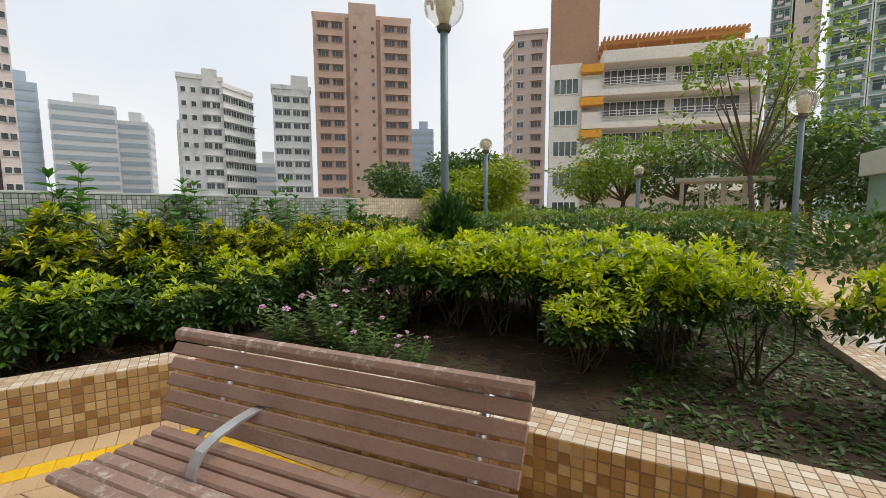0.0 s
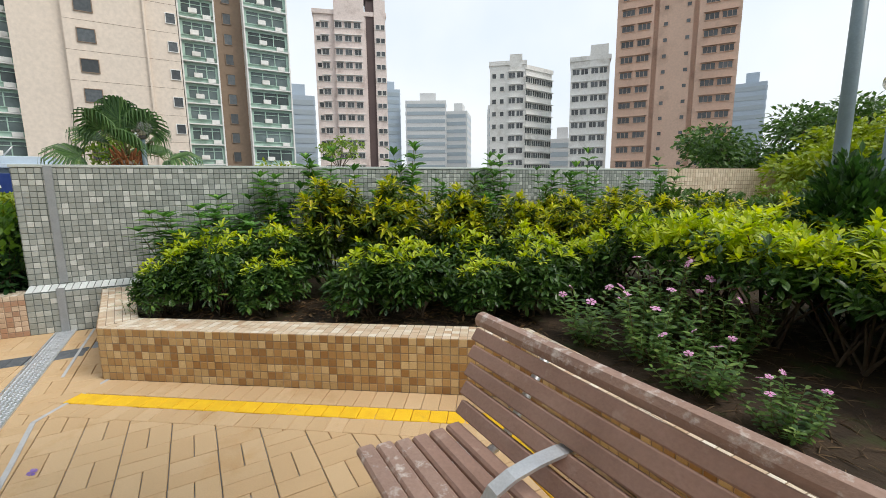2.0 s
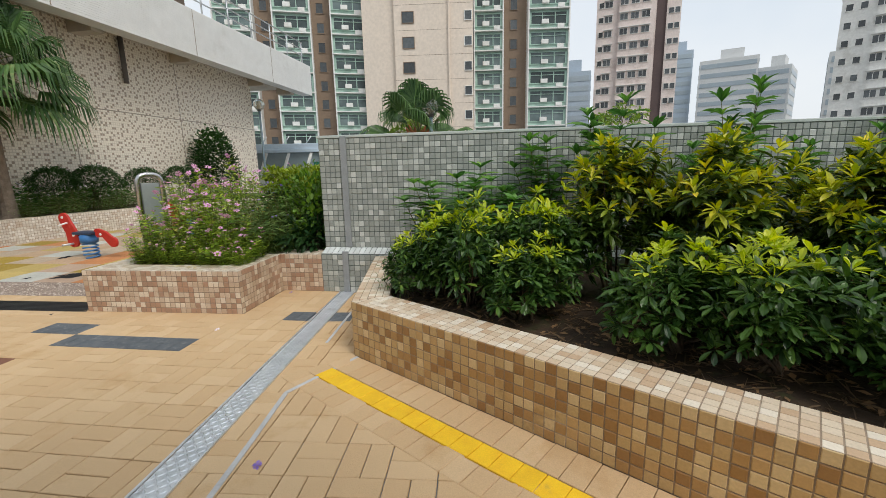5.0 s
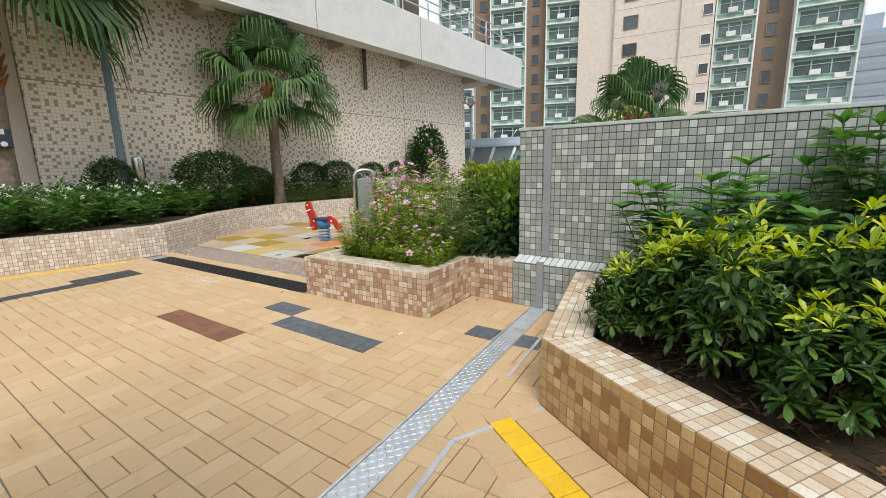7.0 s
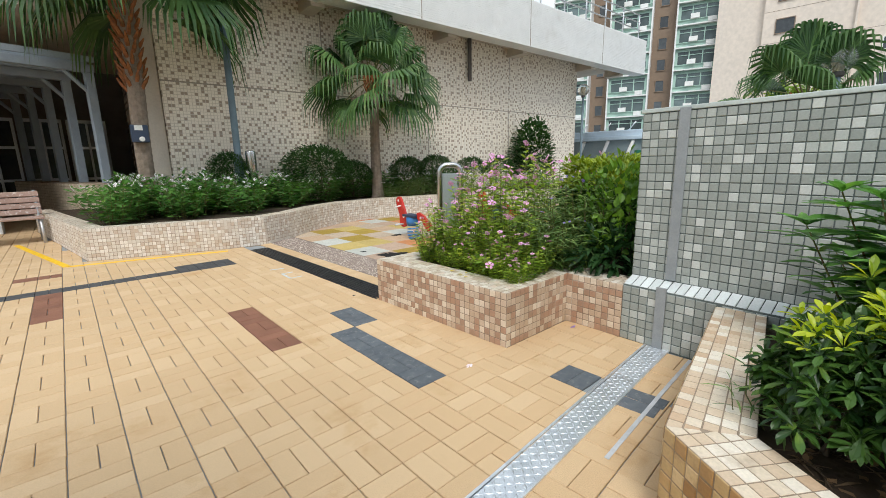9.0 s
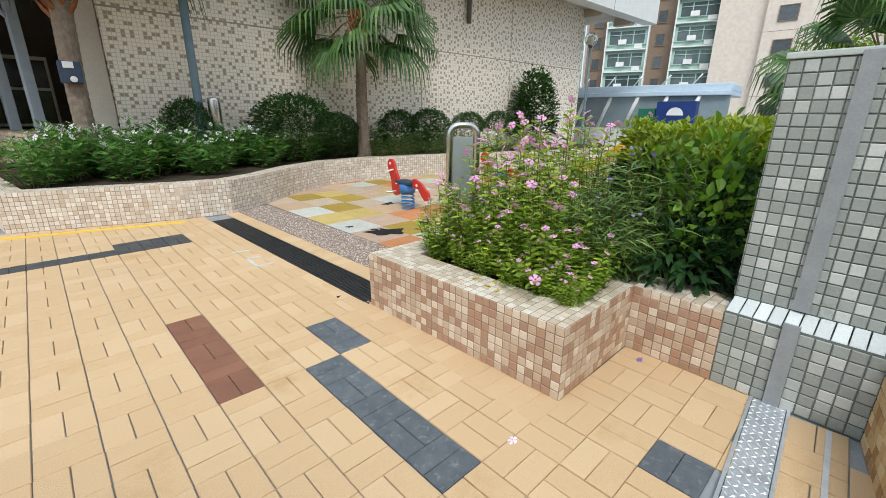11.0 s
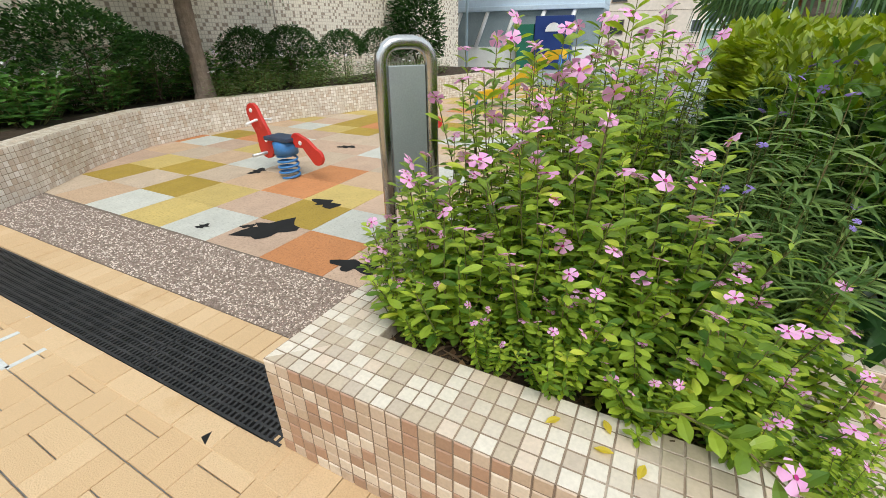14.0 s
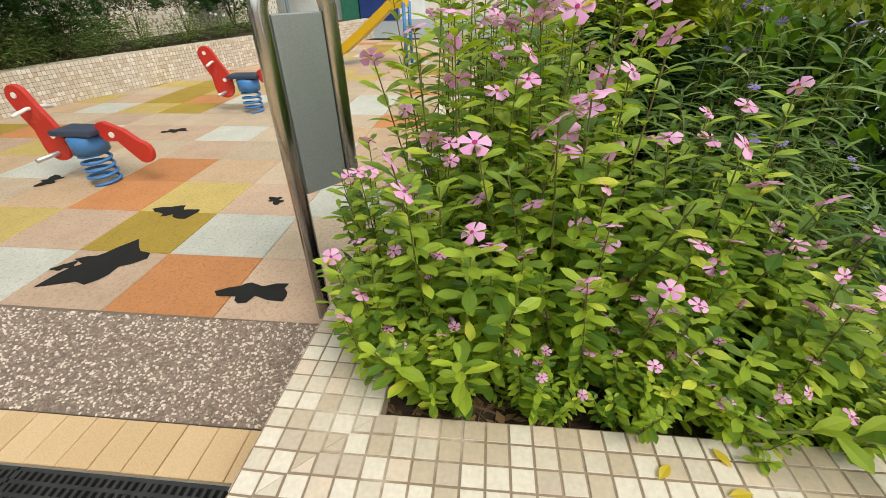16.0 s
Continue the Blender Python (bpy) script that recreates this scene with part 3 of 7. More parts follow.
main_places = paved("paver", -5.6, 4.6, -13.7, 0.9, GRID_TURN, not_main, CELL, GRID)
court_places = paved("paver", -9, 9, -9, 9, 95.3, not_court, CELL, (-2.077, 0.753))
groups = {"": [], "red": [], "grey": [], "dark": []}
for m in main_places:
    groups[kind_at(m.translation.x, m.translation.y)].append(m)
groups[""] += court_places
groups[""].sort(key=lambda m: (m.translation.x + 3.3) ** 2 + (m.translation.y + 0.9) ** 2)
PAVER = (0.2345, 0.1158)

# border course along the slanting planter, with the yellow line
edge_places, yellow_places = [], []
length = (Vector(RIGHT[2]) - Vector(RIGHT[1])).length
turn_u = math.degrees(math.atan2(FACE_U.y, FACE_U.x))
for i in range(int(length / 0.118) + 1):
    u = 0.06 + i * 0.118
    for n0, n1, store in ((0.005, 0.225, edge_places), (0.228, 0.368, yellow_places), (0.371, 0.53, edge_places)):
        if store is yellow_places and u < 0.12:
            store = edge_places
        p = Vector(RIGHT[1]) + FACE_U * (u - (n1 + n0) / 2 * 0.25) + FACE_N * (n0 + n1) / 2
        store.append((Matrix.Translation((p.x, p.y, -0.018)) @ pose(0, 0, 0, 0, 0, turn_u), (0.1145, n1 - n0 - 0.004)))
for i in range(40):
    x = -1.72 + i * 0.118
    for n0, n1, store in ((0.005, 0.225, edge_places), (0.228, 0.368, yellow_places), (0.371, 0.54, edge_places)):
        y = 3.30 - (n0 + n1) / 2
        if border(x, y)[0] > 0.1 and border(x, y)[1] > 0:
            store.append((Matrix.Translation((x, y, -0.018)), (0.1145, n1 - n0 - 0.004)))

# rows of stones along the flower planter and beside the drain
for i in range(15):
    edge_places.append((Matrix.Translation((-4.195, -0.87 - i * 0.118, -0.0195)), (0.236, 0.1145)))
for i in range(17):
    y = -2.62 - i * 0.2385
    edge_places.append((Matrix.Translation((-4.140 + 0.0507 * (-2.52 - y), y, -0.0185)) @ pose(0, 0, 0, 0, 0, 2.9), (0.12, 0.2345)))
for i in range(40):
    y = -2.62 - i * 0.118
    edge_places.append((Matrix.Translation((-4.60 + 0.0507 * (-2.52 - y), y, -0.018)) @ pose(0, 0, 0, 0, 0, 2.9), (0.185, 0.1145)))

# ---------------------------------------------------------------- planter walls and the mosaic wall
planter_right, inner_right = planter("planter_1", "ochre and cream mosaic-tiled garden planter wall", RIGHT, 0.42, T_OCHRE, T_CREAM, 0.0595, (0, 1), 300)
planter_small, inner_small = planter("planter_2", "pink-brown and cream mosaic-tiled flower planter wall", SMALL, 0.43, T_PINK, T_SHELL, 0.0537, (1, 2, 3), 300, mat("patched_grout", (0.30, 0.225, 0.16), (0.22, 0.165, 0.12), 4, 90, 0.95, bump=0.3, stain=(0.66, 0.58, 0.48), stain_scale=1.6, stain_at=0.56))
planter_left, inner_left = planter("planter_3", "pale mosaic-tiled curving planter wall by the building", LEFTP, 0.50, T_WHITE, T_SHELL, 0.054)
soil_1 = obj("soil", prism(inner_right + [(2.2, 9.0), (-5.26, 9.25)], 0.0, 0.35), M_SOIL)
tagged(soil_1, "dark planting soil strewn with dry twigs", "soil", kind="structure")
soil_2 = obj("soil", prism(inner_small[:4] + [(-5.4, -0.4), (-9.6, -0.4)], 0.0, 0.37), M_SOIL)
tagged(soil_2, "dark soil of the flower planter", "soil", kind="structure")
soil_3 = obj("soil", prism(inner_left + [(-17, -9.72), (-3.2, -9.72), (-3.0, -12.0)], 0.0, 0.46), M_SOIL)
tagged(soil_3, "dark soil of the planter by the building", "soil", kind="structure")

WX = -5.27
wall = obj("wall_west", boxes((WX - 0.30, WX, -0.37, 9.25, -0.3, 1.70), (WX - 0.30, WX + 0.135, -0.37, 9.25, -0.3, 0.44)), M_GROUT_G)
tagged(wall, "grey-green mosaic-tiled parapet wall with a tiled plinth", "wall", kind="structure")
upper = wall_places((WX, -0.37), (WX, 9.25), 0.49, 1.70, 0.0595, (1, 0, 0))
upper.sort(key=lambda m: m.translation.y)
lay("tile", wall, (0.0535, 0.0535), 0.006, upper, T_GREY, 300)
low = wall_places((WX + 0.135, -0.37), (WX + 0.135, 0.27), 0.0, 0.43, 0.0615, (1, 0, 0))
low += wall_places((WX - 0.30, -0.37), (WX + 0.135, -0.37), 0.0, 0.43, 0.0615, (0, -1, 0))
low += [m for m in wall_places((WX + 0.135, 0.30), (WX + 0.135, 9.25), 0.37, 0.43, 0.0615, (1, 0, 0))]
lay("plinth_tile", wall, (0.0555, 0.0555), 0.006, low, T_GREY, 100)
end = wall_places((WX - 0.30, -0.37), (WX, -0.37), 0.49, 1.70, 0.0595, (0, -1, 0))
lay("end_tile", wall, (0.0535, 0.0535), 0.006, end, T_GREY, 100)
slope = []
for i in range(155):
    y = -0.339 + i * 0.062
    slope.append(Matrix.Translation((WX + 0.068, y, 0.462)) @ pose(0, 0, 0, 0, 20, 0))
M_PLINTHCAP = tile_mats("pale_grey_mosaic", ((0.0, (0.60, 0.63, 0.62)), (0.4, (0.66, 0.69, 0.68)), (0.8, (0.52, 0.55, 0.54))))
lay("ledge_tile", wall, (0.14, 0.056), 0.006, slope, M_PLINTHCAP, 60)
coping = obj("trim", boxes((WX - 0.315, WX + 0.012, -0.385, 9.25, 1.703, 1.733), bevel=0.006), mat("pale_coping", (0.52, 0.57, 0.54), (0.42, 0.47, 0.45), 5, 80, 0.5))
tagged(coping, "pale green tiled coping on the parapet", "coping", kind="structure")
joint = obj("trim", boxes((WX + 0.009, WX + 0.022, -0.115, -0.045, 0.50, 1.72), (WX + 0.143, WX + 0.157, -0.115, -0.045, 0.0, 0.47), bevel=0.002), M_JOINT)
tagged(joint, "grey metal expansion joint cover on the wall", "joint cover", kind="structure")
wall_far = obj("wall_far", boxes((WX - 0.45, WX - 0.05, 9.255, 24, -0.3, 1.76)), M_GROUT)
tagged(wall_far, "beige mosaic-tiled parapet wall", "wall", kind="structure")
lay("tile", wall_far, (0.075, 0.075), 0.006, wall_places((WX - 0.05, 9.26), (WX - 0.05, 24), 0.9, 1.74, 0.082, (1, 0, 0)), T_BEIGE)

# ---------------------------------------------------------------- expansion cover, sealant, drain, pebbles, play tiles
tray = thing("cover_plate", "galvanised checker-plate expansion cover let into the paving", "cover plate", kind="structure")
ang = math.degrees(math.atan(0.098))
bm = boxes((0, 8.6, -0.070, 0.070, -0.012, 0.004), (0, 8.6, -0.088, -0.074, -0.012, 0.009), (0, 8.6, 0.074, 0.088, -0.012, 0.009))
k = 0
while k * 0.034 < 8.5:
    for j in range(5):
        x, y, a = 0.02 + k * 0.034, -0.060 + j * 0.030, radians(45 if (k + j) % 2 else -45)
        dx, dy = math.cos(a) * 0.0185, math.sin(a) * 0.0185
        ex, ey = -math.sin(a) * 0.0066, math.cos(a) * 0.0066
        v = [bm.verts.new(p) for p in ((x - dx, y - dy, 0.004), (x + ex, y + ey, 0.004), (x + dx, y + dy, 0.004), (x - ex, y - ey, 0.004), (x, y, 0.0085))]
        for q in range(4):
            bm.faces.new((v[(q + 1) % 4], v[q], v[4]))
    k += 1
tray_plate = part("plate", bm, M_STEEL, tray)
tray.matrix_basis = pose(-5.13, tray_y(-5.13), 0.001, 0, 0, ang)


def strip(pts, w, z=0.004):
    bm = bmesh.new()
    for (x0, y0), (x1, y1) in zip(pts, pts[1:]):
        d = Vector((x1 - x0, y1 - y0)).normalized() * w / 2
        q = [(x0 - d.y, y0 + d.x), (x0 + d.y, y0 - d.x), (x1 + d.y, y1 - d.x), (x1 - d.y, y1 + d.x)]
        lo = [bm.verts.new((*p, -0.01)) for p in q]
        hi = [bm.verts.new((*p, z)) for p in q]
        bm.faces.new(hi)
        for i in range(4):
            bm.faces.new((lo[i], lo[(i + 1) % 4], hi[(i + 1) % 4], hi[i]))
    bmesh.ops.recalc_face_normals(bm, faces=bm.faces[:])
    return bm


tagged(obj("sealant_strip", strip([(-3.53, 0.635), (-2.99, 0.366), (-2.5, 0.44), (-1.9, 0.52), (2.0, 0.98)], 0.028), M_SEAL), "grey sealant strip across the paving", "sealant", kind="structure")
tagged(obj("sealant_strip", strip([(-5.1, 0.16), (-4.5, 0.215), (-3.75, 0.29)], 0.022), M_SEAL), "worn grey sealant strip beside the planter", "sealant", kind="structure")
tagged(obj("sealant_strip", strip([(-3.80, -4.60), (-4.07, -4.55), (-4.09, -4.0), (-3.85, -3.98), (-3.85, -4.28), (-4.07, -4.28)], 0.03, 0.002), mat("pale_mortar", (0.62, 0.64, 0.62), (0.5, 0.5, 0.48), 12, 90, 0.9)),
       "smeared pale mortar patch on pavers", "mortar", kind="structure")

tagged(obj("yellow_line", strip([(-0.9, -10.0), (-1.69, -6.92), (-2.6, -6.72), (-3.72, -6.44)], 0.09, 0.003), M_YELLOW), "yellow painted line along the pale planter", "line", kind="structure")
drain = thing("drain_grate", "black perforated rubber drain grating in the paving", "drain grate", (-4.352, -2.52, 0), 2.9, kind="structure")
part("channel", boxes((-0.15, 0.15, -3.72, 0.0, -0.06, -0.011)), M_VOID, drain)
bm = bmesh.new()
for i in range(18):
    box(bm, -0.142, 0.142, -0.03 - i * 0.0275 - 0.006, -0.03 - i * 0.0275 + 0.006, -0.010, 0.004)
for j in range(8):
    box(bm, -0.142 + j * 0.0396, -0.142 + j * 0.0396 + 0.0125, -0.495, -0.005, -0.0095, 0.0045)
grate = part("grate", bm, M_RUBBER, drain)
for i in range(1, 8):
    g = new("grate", grate.data)
    g.parent = drain
    g.location = (0, -0.462 * i, 0.0005 * (i % 2))
bm = bmesh.new()
for q in ([(-0.02, -0.30), (0.07, -0.24), (0.035, -0.36)],):
    lo = [bm.verts.new((x - 0.0, y, 0.003)) for x, y in q]
    bm.faces.new(lo)
chip = obj("missing_corner", bm, M_VOID)
chip.location = (-4.14, -2.53, 0.0)
tagged(chip, "dark chipped corner of a paver", "chip", kind="structure")

bed = obj("pebble_strip", prism([(-4.70, -2.5), (-5.245, -2.5), (-5.05, -7.2), (-4.46, -7.2)], -0.02, 0.0), mat("pebble_mortar", (0.20, 0.155, 0.125), (0.15, 0.115, 0.09), 12, 120, 0.95, bump=0.6))
tagged(bed, "washed pebble-dash strip in mortar", "pebble strip", kind="structure")
M_PEBBLE = mat("pebble", (0.42, 0.34, 0.28), (0.30, 0.24, 0.20), 20, 200, 0.7, island=True, vary=0.5, bump=0.05,
               palette=((0.0, (0.44, 0.36, 0.29)), (0.28, (0.27, 0.20, 0.16)), (0.50, (0.60, 0.52, 0.45)), (0.72, (0.14, 0.10, 0.085))))
rg = np.random.default_rng(3)
n = 26000
py = -2.5 - rg.uniform(0, 1, n) ** 1.6 * 4.6
px = rg.uniform(-5.24, -4.705, n) + 0.0507 * (-2.5 - py)
pv = np.array([(-1, 0, 0), (0, -0.7, 0), (1, 0, 0), (0, 0.7, 0), (0, 0, 0.6)], float)
pf = [(1, 0, 4), (2, 1, 4), (3, 2, 4), (0, 3, 4)]
a = rg.uniform(0, 6.3, n)
s = rg.uniform(0.006, 0.0115, n)
vx = (np.cos(a)[:, None] * pv[:, 0] - np.sin(a)[:, None] * pv[:, 1]) * s[:, None] + px[:, None]
vy = (np.sin(a)[:, None] * pv[:, 0] + np.cos(a)[:, None] * pv[:, 1]) * s[:, None] + py[:, None]
vz = pv[:, 2] * s[:, None] * 1.1
raw("pebbles", np.stack([vx, vy, vz], 2).reshape(-1, 3), [tuple(i * 5 + q for q in f) for i in range(n) for f in pf], [M_PEBBLE], bed, kind="stuff")

PLAY = {"orange": (0.58, 0.25, 0.10), "blush": (0.56, 0.40, 0.29), "grey": (0.58, 0.58, 0.52), "mustard": (0.42, 0.29, 0.05), "yellow": (0.57, 0.43, 0.15), "peach": (0.57, 0.40, 0.26), "sand": (0.57, 0.45, 0.33)}
PLAY_M = {k: mat(k + "_rubber_tile", c, tuple(x * 0.86 for x in c), 5, 130, 0.9, bump=0.8, vary=0.08, stain=tuple(x * 0.66 for x in c), stain_scale=48, stain_at=0.57) for k, c in PLAY.items()}
PLAN = [["blush", "orange", "blush", "grey", "yellow", "grey", "peach"], ["sand", "grey", "mustard", "blush", "yellow", "mustard", "sand"],
        ["grey", "blush", "yellow", "orange", "peach", "sand", "mustard"], ["peach", "sand", "peach", "orange", "sand", "grey", "peach"]]
base = obj("play_floor", prism([(-5.24, -2.5), (-17, -2.5), (-17, -9.6), (-4.9, -9.6)], -0.03, -0.006), M_VOID)
tagged(base, "patchwork rubber safety tile floor of the playground", "play floor", kind="structure")
rt = random.Random(5)
tile_me = {}
v, f = slab_mesh("rubber_tile", 0.511, 0.581, 0.012, 0.004)
for k, m in PLAY_M.items():
    me = bpy.data.meshes.new("rubber_tile")
    me.from_pydata(v, [], f)
    me.materials.append(m)
    tile_me[k] = me
for i in range(22):
    for j in range(11):
        x, y = -5.24 - 0.257 - i * 0.515, -2.72 - 0.2925 - j * 0.585
        if inside((x, y), in_left) and inside((x, y + 0.28), in_left):
            continue
        k = PLAN[i][j] if i < len(PLAN) and j < 7 else rt.choice(("blush", "peach", "sand", "grey", "mustard", "yellow", "orange", "blush", "peach", "sand", "sand", "blush"))
        t = new("rubber_tile", tile_me[k])
        t.parent = base
        t.matrix_basis = pose(-5.24, -2.72, -0.010, 0, 0, 2.6) @ pose(-0.2575 - i * 0.515, -0.2925 - j * 0.585, 0)


def blot(x, y, r, seed, stretch=1.0):
    q = random.Random(seed)
    bm = bmesh.new()
    c = bm.verts.new((x, y, 0.0045))
    n = 22
    ring = []
    for i in range(n):
        a = i * 2 * math.pi / n
        rr = r * (0.75 + 0.25 * math.sin(a * 2 + seed) + 0.18 * math.sin(a * 5 + seed * 2) + 0.25 * (q.random() - 0.5))
        ring.append(bm.verts.new((x + math.cos(a) * rr, y + math.sin(a) * rr * stretch, 0.0045)))
    for i in range(n):
        bm.faces.new((c, ring[i], ring[(i + 1) % n]))
    return tagged(obj("worn_patch", bm, M_VOID), "black worn-through patch in a rubber tile", "worn patch", kind="structure")


for i, (x, y, r, st) in enumerate(((-5.55, -4.22, 0.23, 1.2), (-5.50, -4.42, 0.06, 1), (-5.42, -3.2, 0.13, 1.4), (-6.2, -4.24, 0.13, 1.3), (-6.45, -3.62, 0.07, 1.2), (-6.6, -5.7, 0.12, 1), (-5.32, -4.75, 0.05, 1.4), (-8.0, -5.6, 0.1, 1.6))):
    blot(x, y, r, i + 40, st)

# ---------------------------------------------------------------- the building with the tiled wall
BY = -9.7


def speckled(name):
    """Small cream mosaic with scattered dark brown pieces, in a regular grid."""
    m = mat(name, (0.88, 0.81, 0.69), (0.84, 0.76, 0.64), 1.5, 60, 0.55, bump=0.05)
    n, l = m.node_tree.nodes, m.node_tree.links
    p = n["Principled BSDF"]
    geo = n.new("ShaderNodeNewGeometry")
    sp = n.new("ShaderNodeSeparateXYZ")
    l.new(geo.outputs["Position"], sp.inputs[0])

    def mth(op, a, b=None):
        q = n.new("ShaderNodeMath")
        q.operation = op
        for i, v in enumerate((a, b)):
            if v is None:
                continue
            if isinstance(v, (int, float)):
                q.inputs[i].default_value = v
            else:
                l.new(v, q.inputs[i])
        return q.outputs[0]

    pitch = 0.066
    u = mth("DIVIDE", sp.outputs["X"], pitch)
    w = mth("DIVIDE", sp.outputs["Z"], pitch)
    fu, fw = mth("FLOOR", u), mth("FLOOR", w)
    cmb = n.new("ShaderNodeCombineXYZ")
    l.new(mth("FLOOR", mth("DIVIDE", fu, 2.0)), cmb.inputs[0])
    l.new(mth("FLOOR", mth("DIVIDE", fw, 2.0)), cmb.inputs[1])
    wn_ = n.new("ShaderNodeTexWhiteNoise")
    wn_.noise_dimensions = "2D"
    l.new(cmb.outputs[0], wn_.inputs["Vector"])
    cell = mth("ADD", mth("FLOORED_MODULO", fu, 2.0), mth("MULTIPLY", mth("FLOORED_MODULO", fw, 2.0), 2.0))
    keep = mth("LESS_THAN", mth("ABSOLUTE", mth("SUBTRACT", mth("FLOOR", mth("MULTIPLY", wn_.outputs["Value"], 4.35)), cell)), 0.5)
    gap = mth("MAXIMUM", mth("GREATER_THAN", mth("FRACT", u), 0.84), mth("GREATER_THAN", mth("FRACT", w), 0.84))
    old = p.inputs["Base Color"].links[0].from_socket
    m1 = n.new("ShaderNodeMix")
    m1.data_type = "RGBA"
    l.new(keep, m1.inputs["Factor"])
    l.new(old, m1.inputs["A"])
    m1.inputs["B"].default_value = (0.40, 0.315, 0.24, 1)
    m2 = n.new("ShaderNodeMix")
    m2.data_type = "RGBA"
    l.new(gap, m2.inputs["Factor"])
    l.new(m1.outputs["Result"], m2.inputs["A"])
    m2.inputs["B"].default_value = (0.64, 0.56, 0.46, 1)
    l.new(m2.outputs["Result"], p.inputs["Base Color"])
    return m


M_SPECK = speckled("speckled_mosaic")
hall = thing("tiled_building", "cream speckled-mosaic building with a white roof overhang", "building")
part("wall", boxes((-18.7, -3.55, -22, BY, -0.5, 5.6)), M_SPECK, hall)
M_MASTIC = mat("joint_mastic", (0.42, 0.36, 0.29))
for q in ((-18.7, -3.55, BY, BY + 0.004, 3.15, 3.18), *[(x, x + 0.025, BY, BY + 0.0045, 0.4, 5.6) for x in (-7.2, -10.6, -14.4)]):
    part("panel_joint", boxes(q), M_MASTIC, hall)
part("beam_soffit", boxes((-21.9, -1.0, BY + 0.0, BY + 0.75, 5.30, 5.45), bevel=0.01), M_CONC, hall)
part("fascia", boxes((-22.1, -1.0, BY + 0.75, BY + 1.25, 5.08, 6.50), bevel=0.015), M_WHITE, hall, "white ribbed tile roof fascia")
for x in (-18.5, -14.0, -9.5):
    part("fascia_joint", boxes((x, x + 0.02, BY + 1.25, BY + 1.262, 5.1, 6.48)), M_MASTIC, hall)
ribs = [(-22.1, -1.0, BY + 1.25, BY + 1.256, 5.16 + i * 0.055, 5.20 + i * 0.055) for i in range(24)]
part("rib_band", boxes(*ribs), M_WHITE, hall)
part("roof", boxes((-22.1, -1.0, -24, BY + 0.745, 5.46, 6.2)), M_CONC, hall)
for x in (-21.2, -18.9, -14.6, -11.2, -7.0):
    part("bracket", boxes((x, x + 0.35, BY + 0.005, BY + 0.74, 5.0, 5.29), bevel=0.01), M_CONC, hall)
pipe = bmesh.new()
tube(pipe, [(-12.3, BY + 0.12, 4.0), (-12.3, BY + 0.12, 5.3)], 0.07, 10)
part("rain_pipe", pipe, M_DARK, hall, smooth=True)
rail = bmesh.new()
for z in (6.95, 7.25, 7.55):
    tube(rail, [(-21.9, BY + 1.0, z), (-6.0, BY + 1.0, z)], 0.025, 6)
part("handrail", rail, M_ALU, hall, smooth=True)
bm = bmesh.new()
tube(bm, [(0, 0, 6.55), (0, 0, 7.56)], 0.03, 6)
post = part("post", bm, M_ALU, hall, smooth=True)
post.location = (-21.8, BY + 1.0, 0)
for i in range(1, 12):
    q = new("post", post.data)
    q.parent = hall
    q.location = (-21.8 + i * 1.4, BY + 1.0, 0)
# entrance recess, its shade put into the dark wall colour
recess = thing("entrance_block", "recessed entrance, shade in its wall colour, with glazed doors", "building")
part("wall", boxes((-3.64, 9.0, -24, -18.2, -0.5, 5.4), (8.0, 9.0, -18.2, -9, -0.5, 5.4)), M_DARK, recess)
part("canopy", boxes((-3.64, 9.0, -18.2, -11.2, 4.6, 5.4)), M_CONC, recess)
part("corner_column", boxes((-3.54, -3.15, -11.5, BY - 0.05, -0.3, 5.2), bevel=0.02), M_CONC, recess)
for i in range(7):
    x = -2.9 + i * 1.15
    d = part("door", boxes((x, x + 1.05, -18.19, -18.12, 0, 3.0)), M_GLASSDARK, recess)
    part("door_frame", plate([x, x + 0.07, x + 0.49, x + 0.55, x + 0.98, x + 1.05], [0.0, 0.12, 1.02, 1.10, 2.05, 2.13, 2.9, 3.0], [(a, b) for a in (1, 3) for b in (1, 3, 5)], -18.06, -18.12), M_ALU, d)
pergola = thing("pergola", "blue-grey painted steel pergola over the entrance", "pergola", (-2.46, -11.4, 0), 16)
for i in range(5):
    y = -1.5 * i
    part("post", boxes((-0.08, 0.08, y - 0.08, y + 0.08, 1.06, 3.45), bevel=0.012), M_FRAME, pergola)
    part("beam", boxes((-0.10, 5.2, y - 0.07, y + 0.07, 3.453, 3.62), bevel=0.012), M_FRAME, pergola)
    bm = bmesh.new()
    tube(bm, [(0.05, y, 3.05), (0.42, y, 3.46)], 0.045, 6)
    part("knee_brace", bm, M_FRAME, pergola)
for i in range(17):
    y = 0.25 - i * 0.40
    part("slat", boxes((-0.05, 5.1, y - 0.03, y + 0.03, 3.63, 3.75)), M_FRAME, pergola)
plinth = part("plinth_wall", boxes((-0.35, 0.30, -6.4, 0.25, 0.0, 1.055), bevel=0.02), M_GROUT, pergola, "mosaic-tiled plinth wall")
lay("tile", plinth, (0.068, 0.068), 0.006, wall_places((-0.35, 0.253), (0.30, 0.253), 0.02, 1.04, 0.075, (0, 1, 0)) + wall_places((0.303, -6.4), (0.303, 0.25), 0.02, 1.04, 0.075, (1, 0, 0)), T_BEIGE)
tiled = obj("wall_entrance", boxes((-0.52, 3.2, -12.5, -12.2, -0.1, 3.3)), mat("pale_blue_mosaic_grout", (0.50, 0.52, 0.53)))
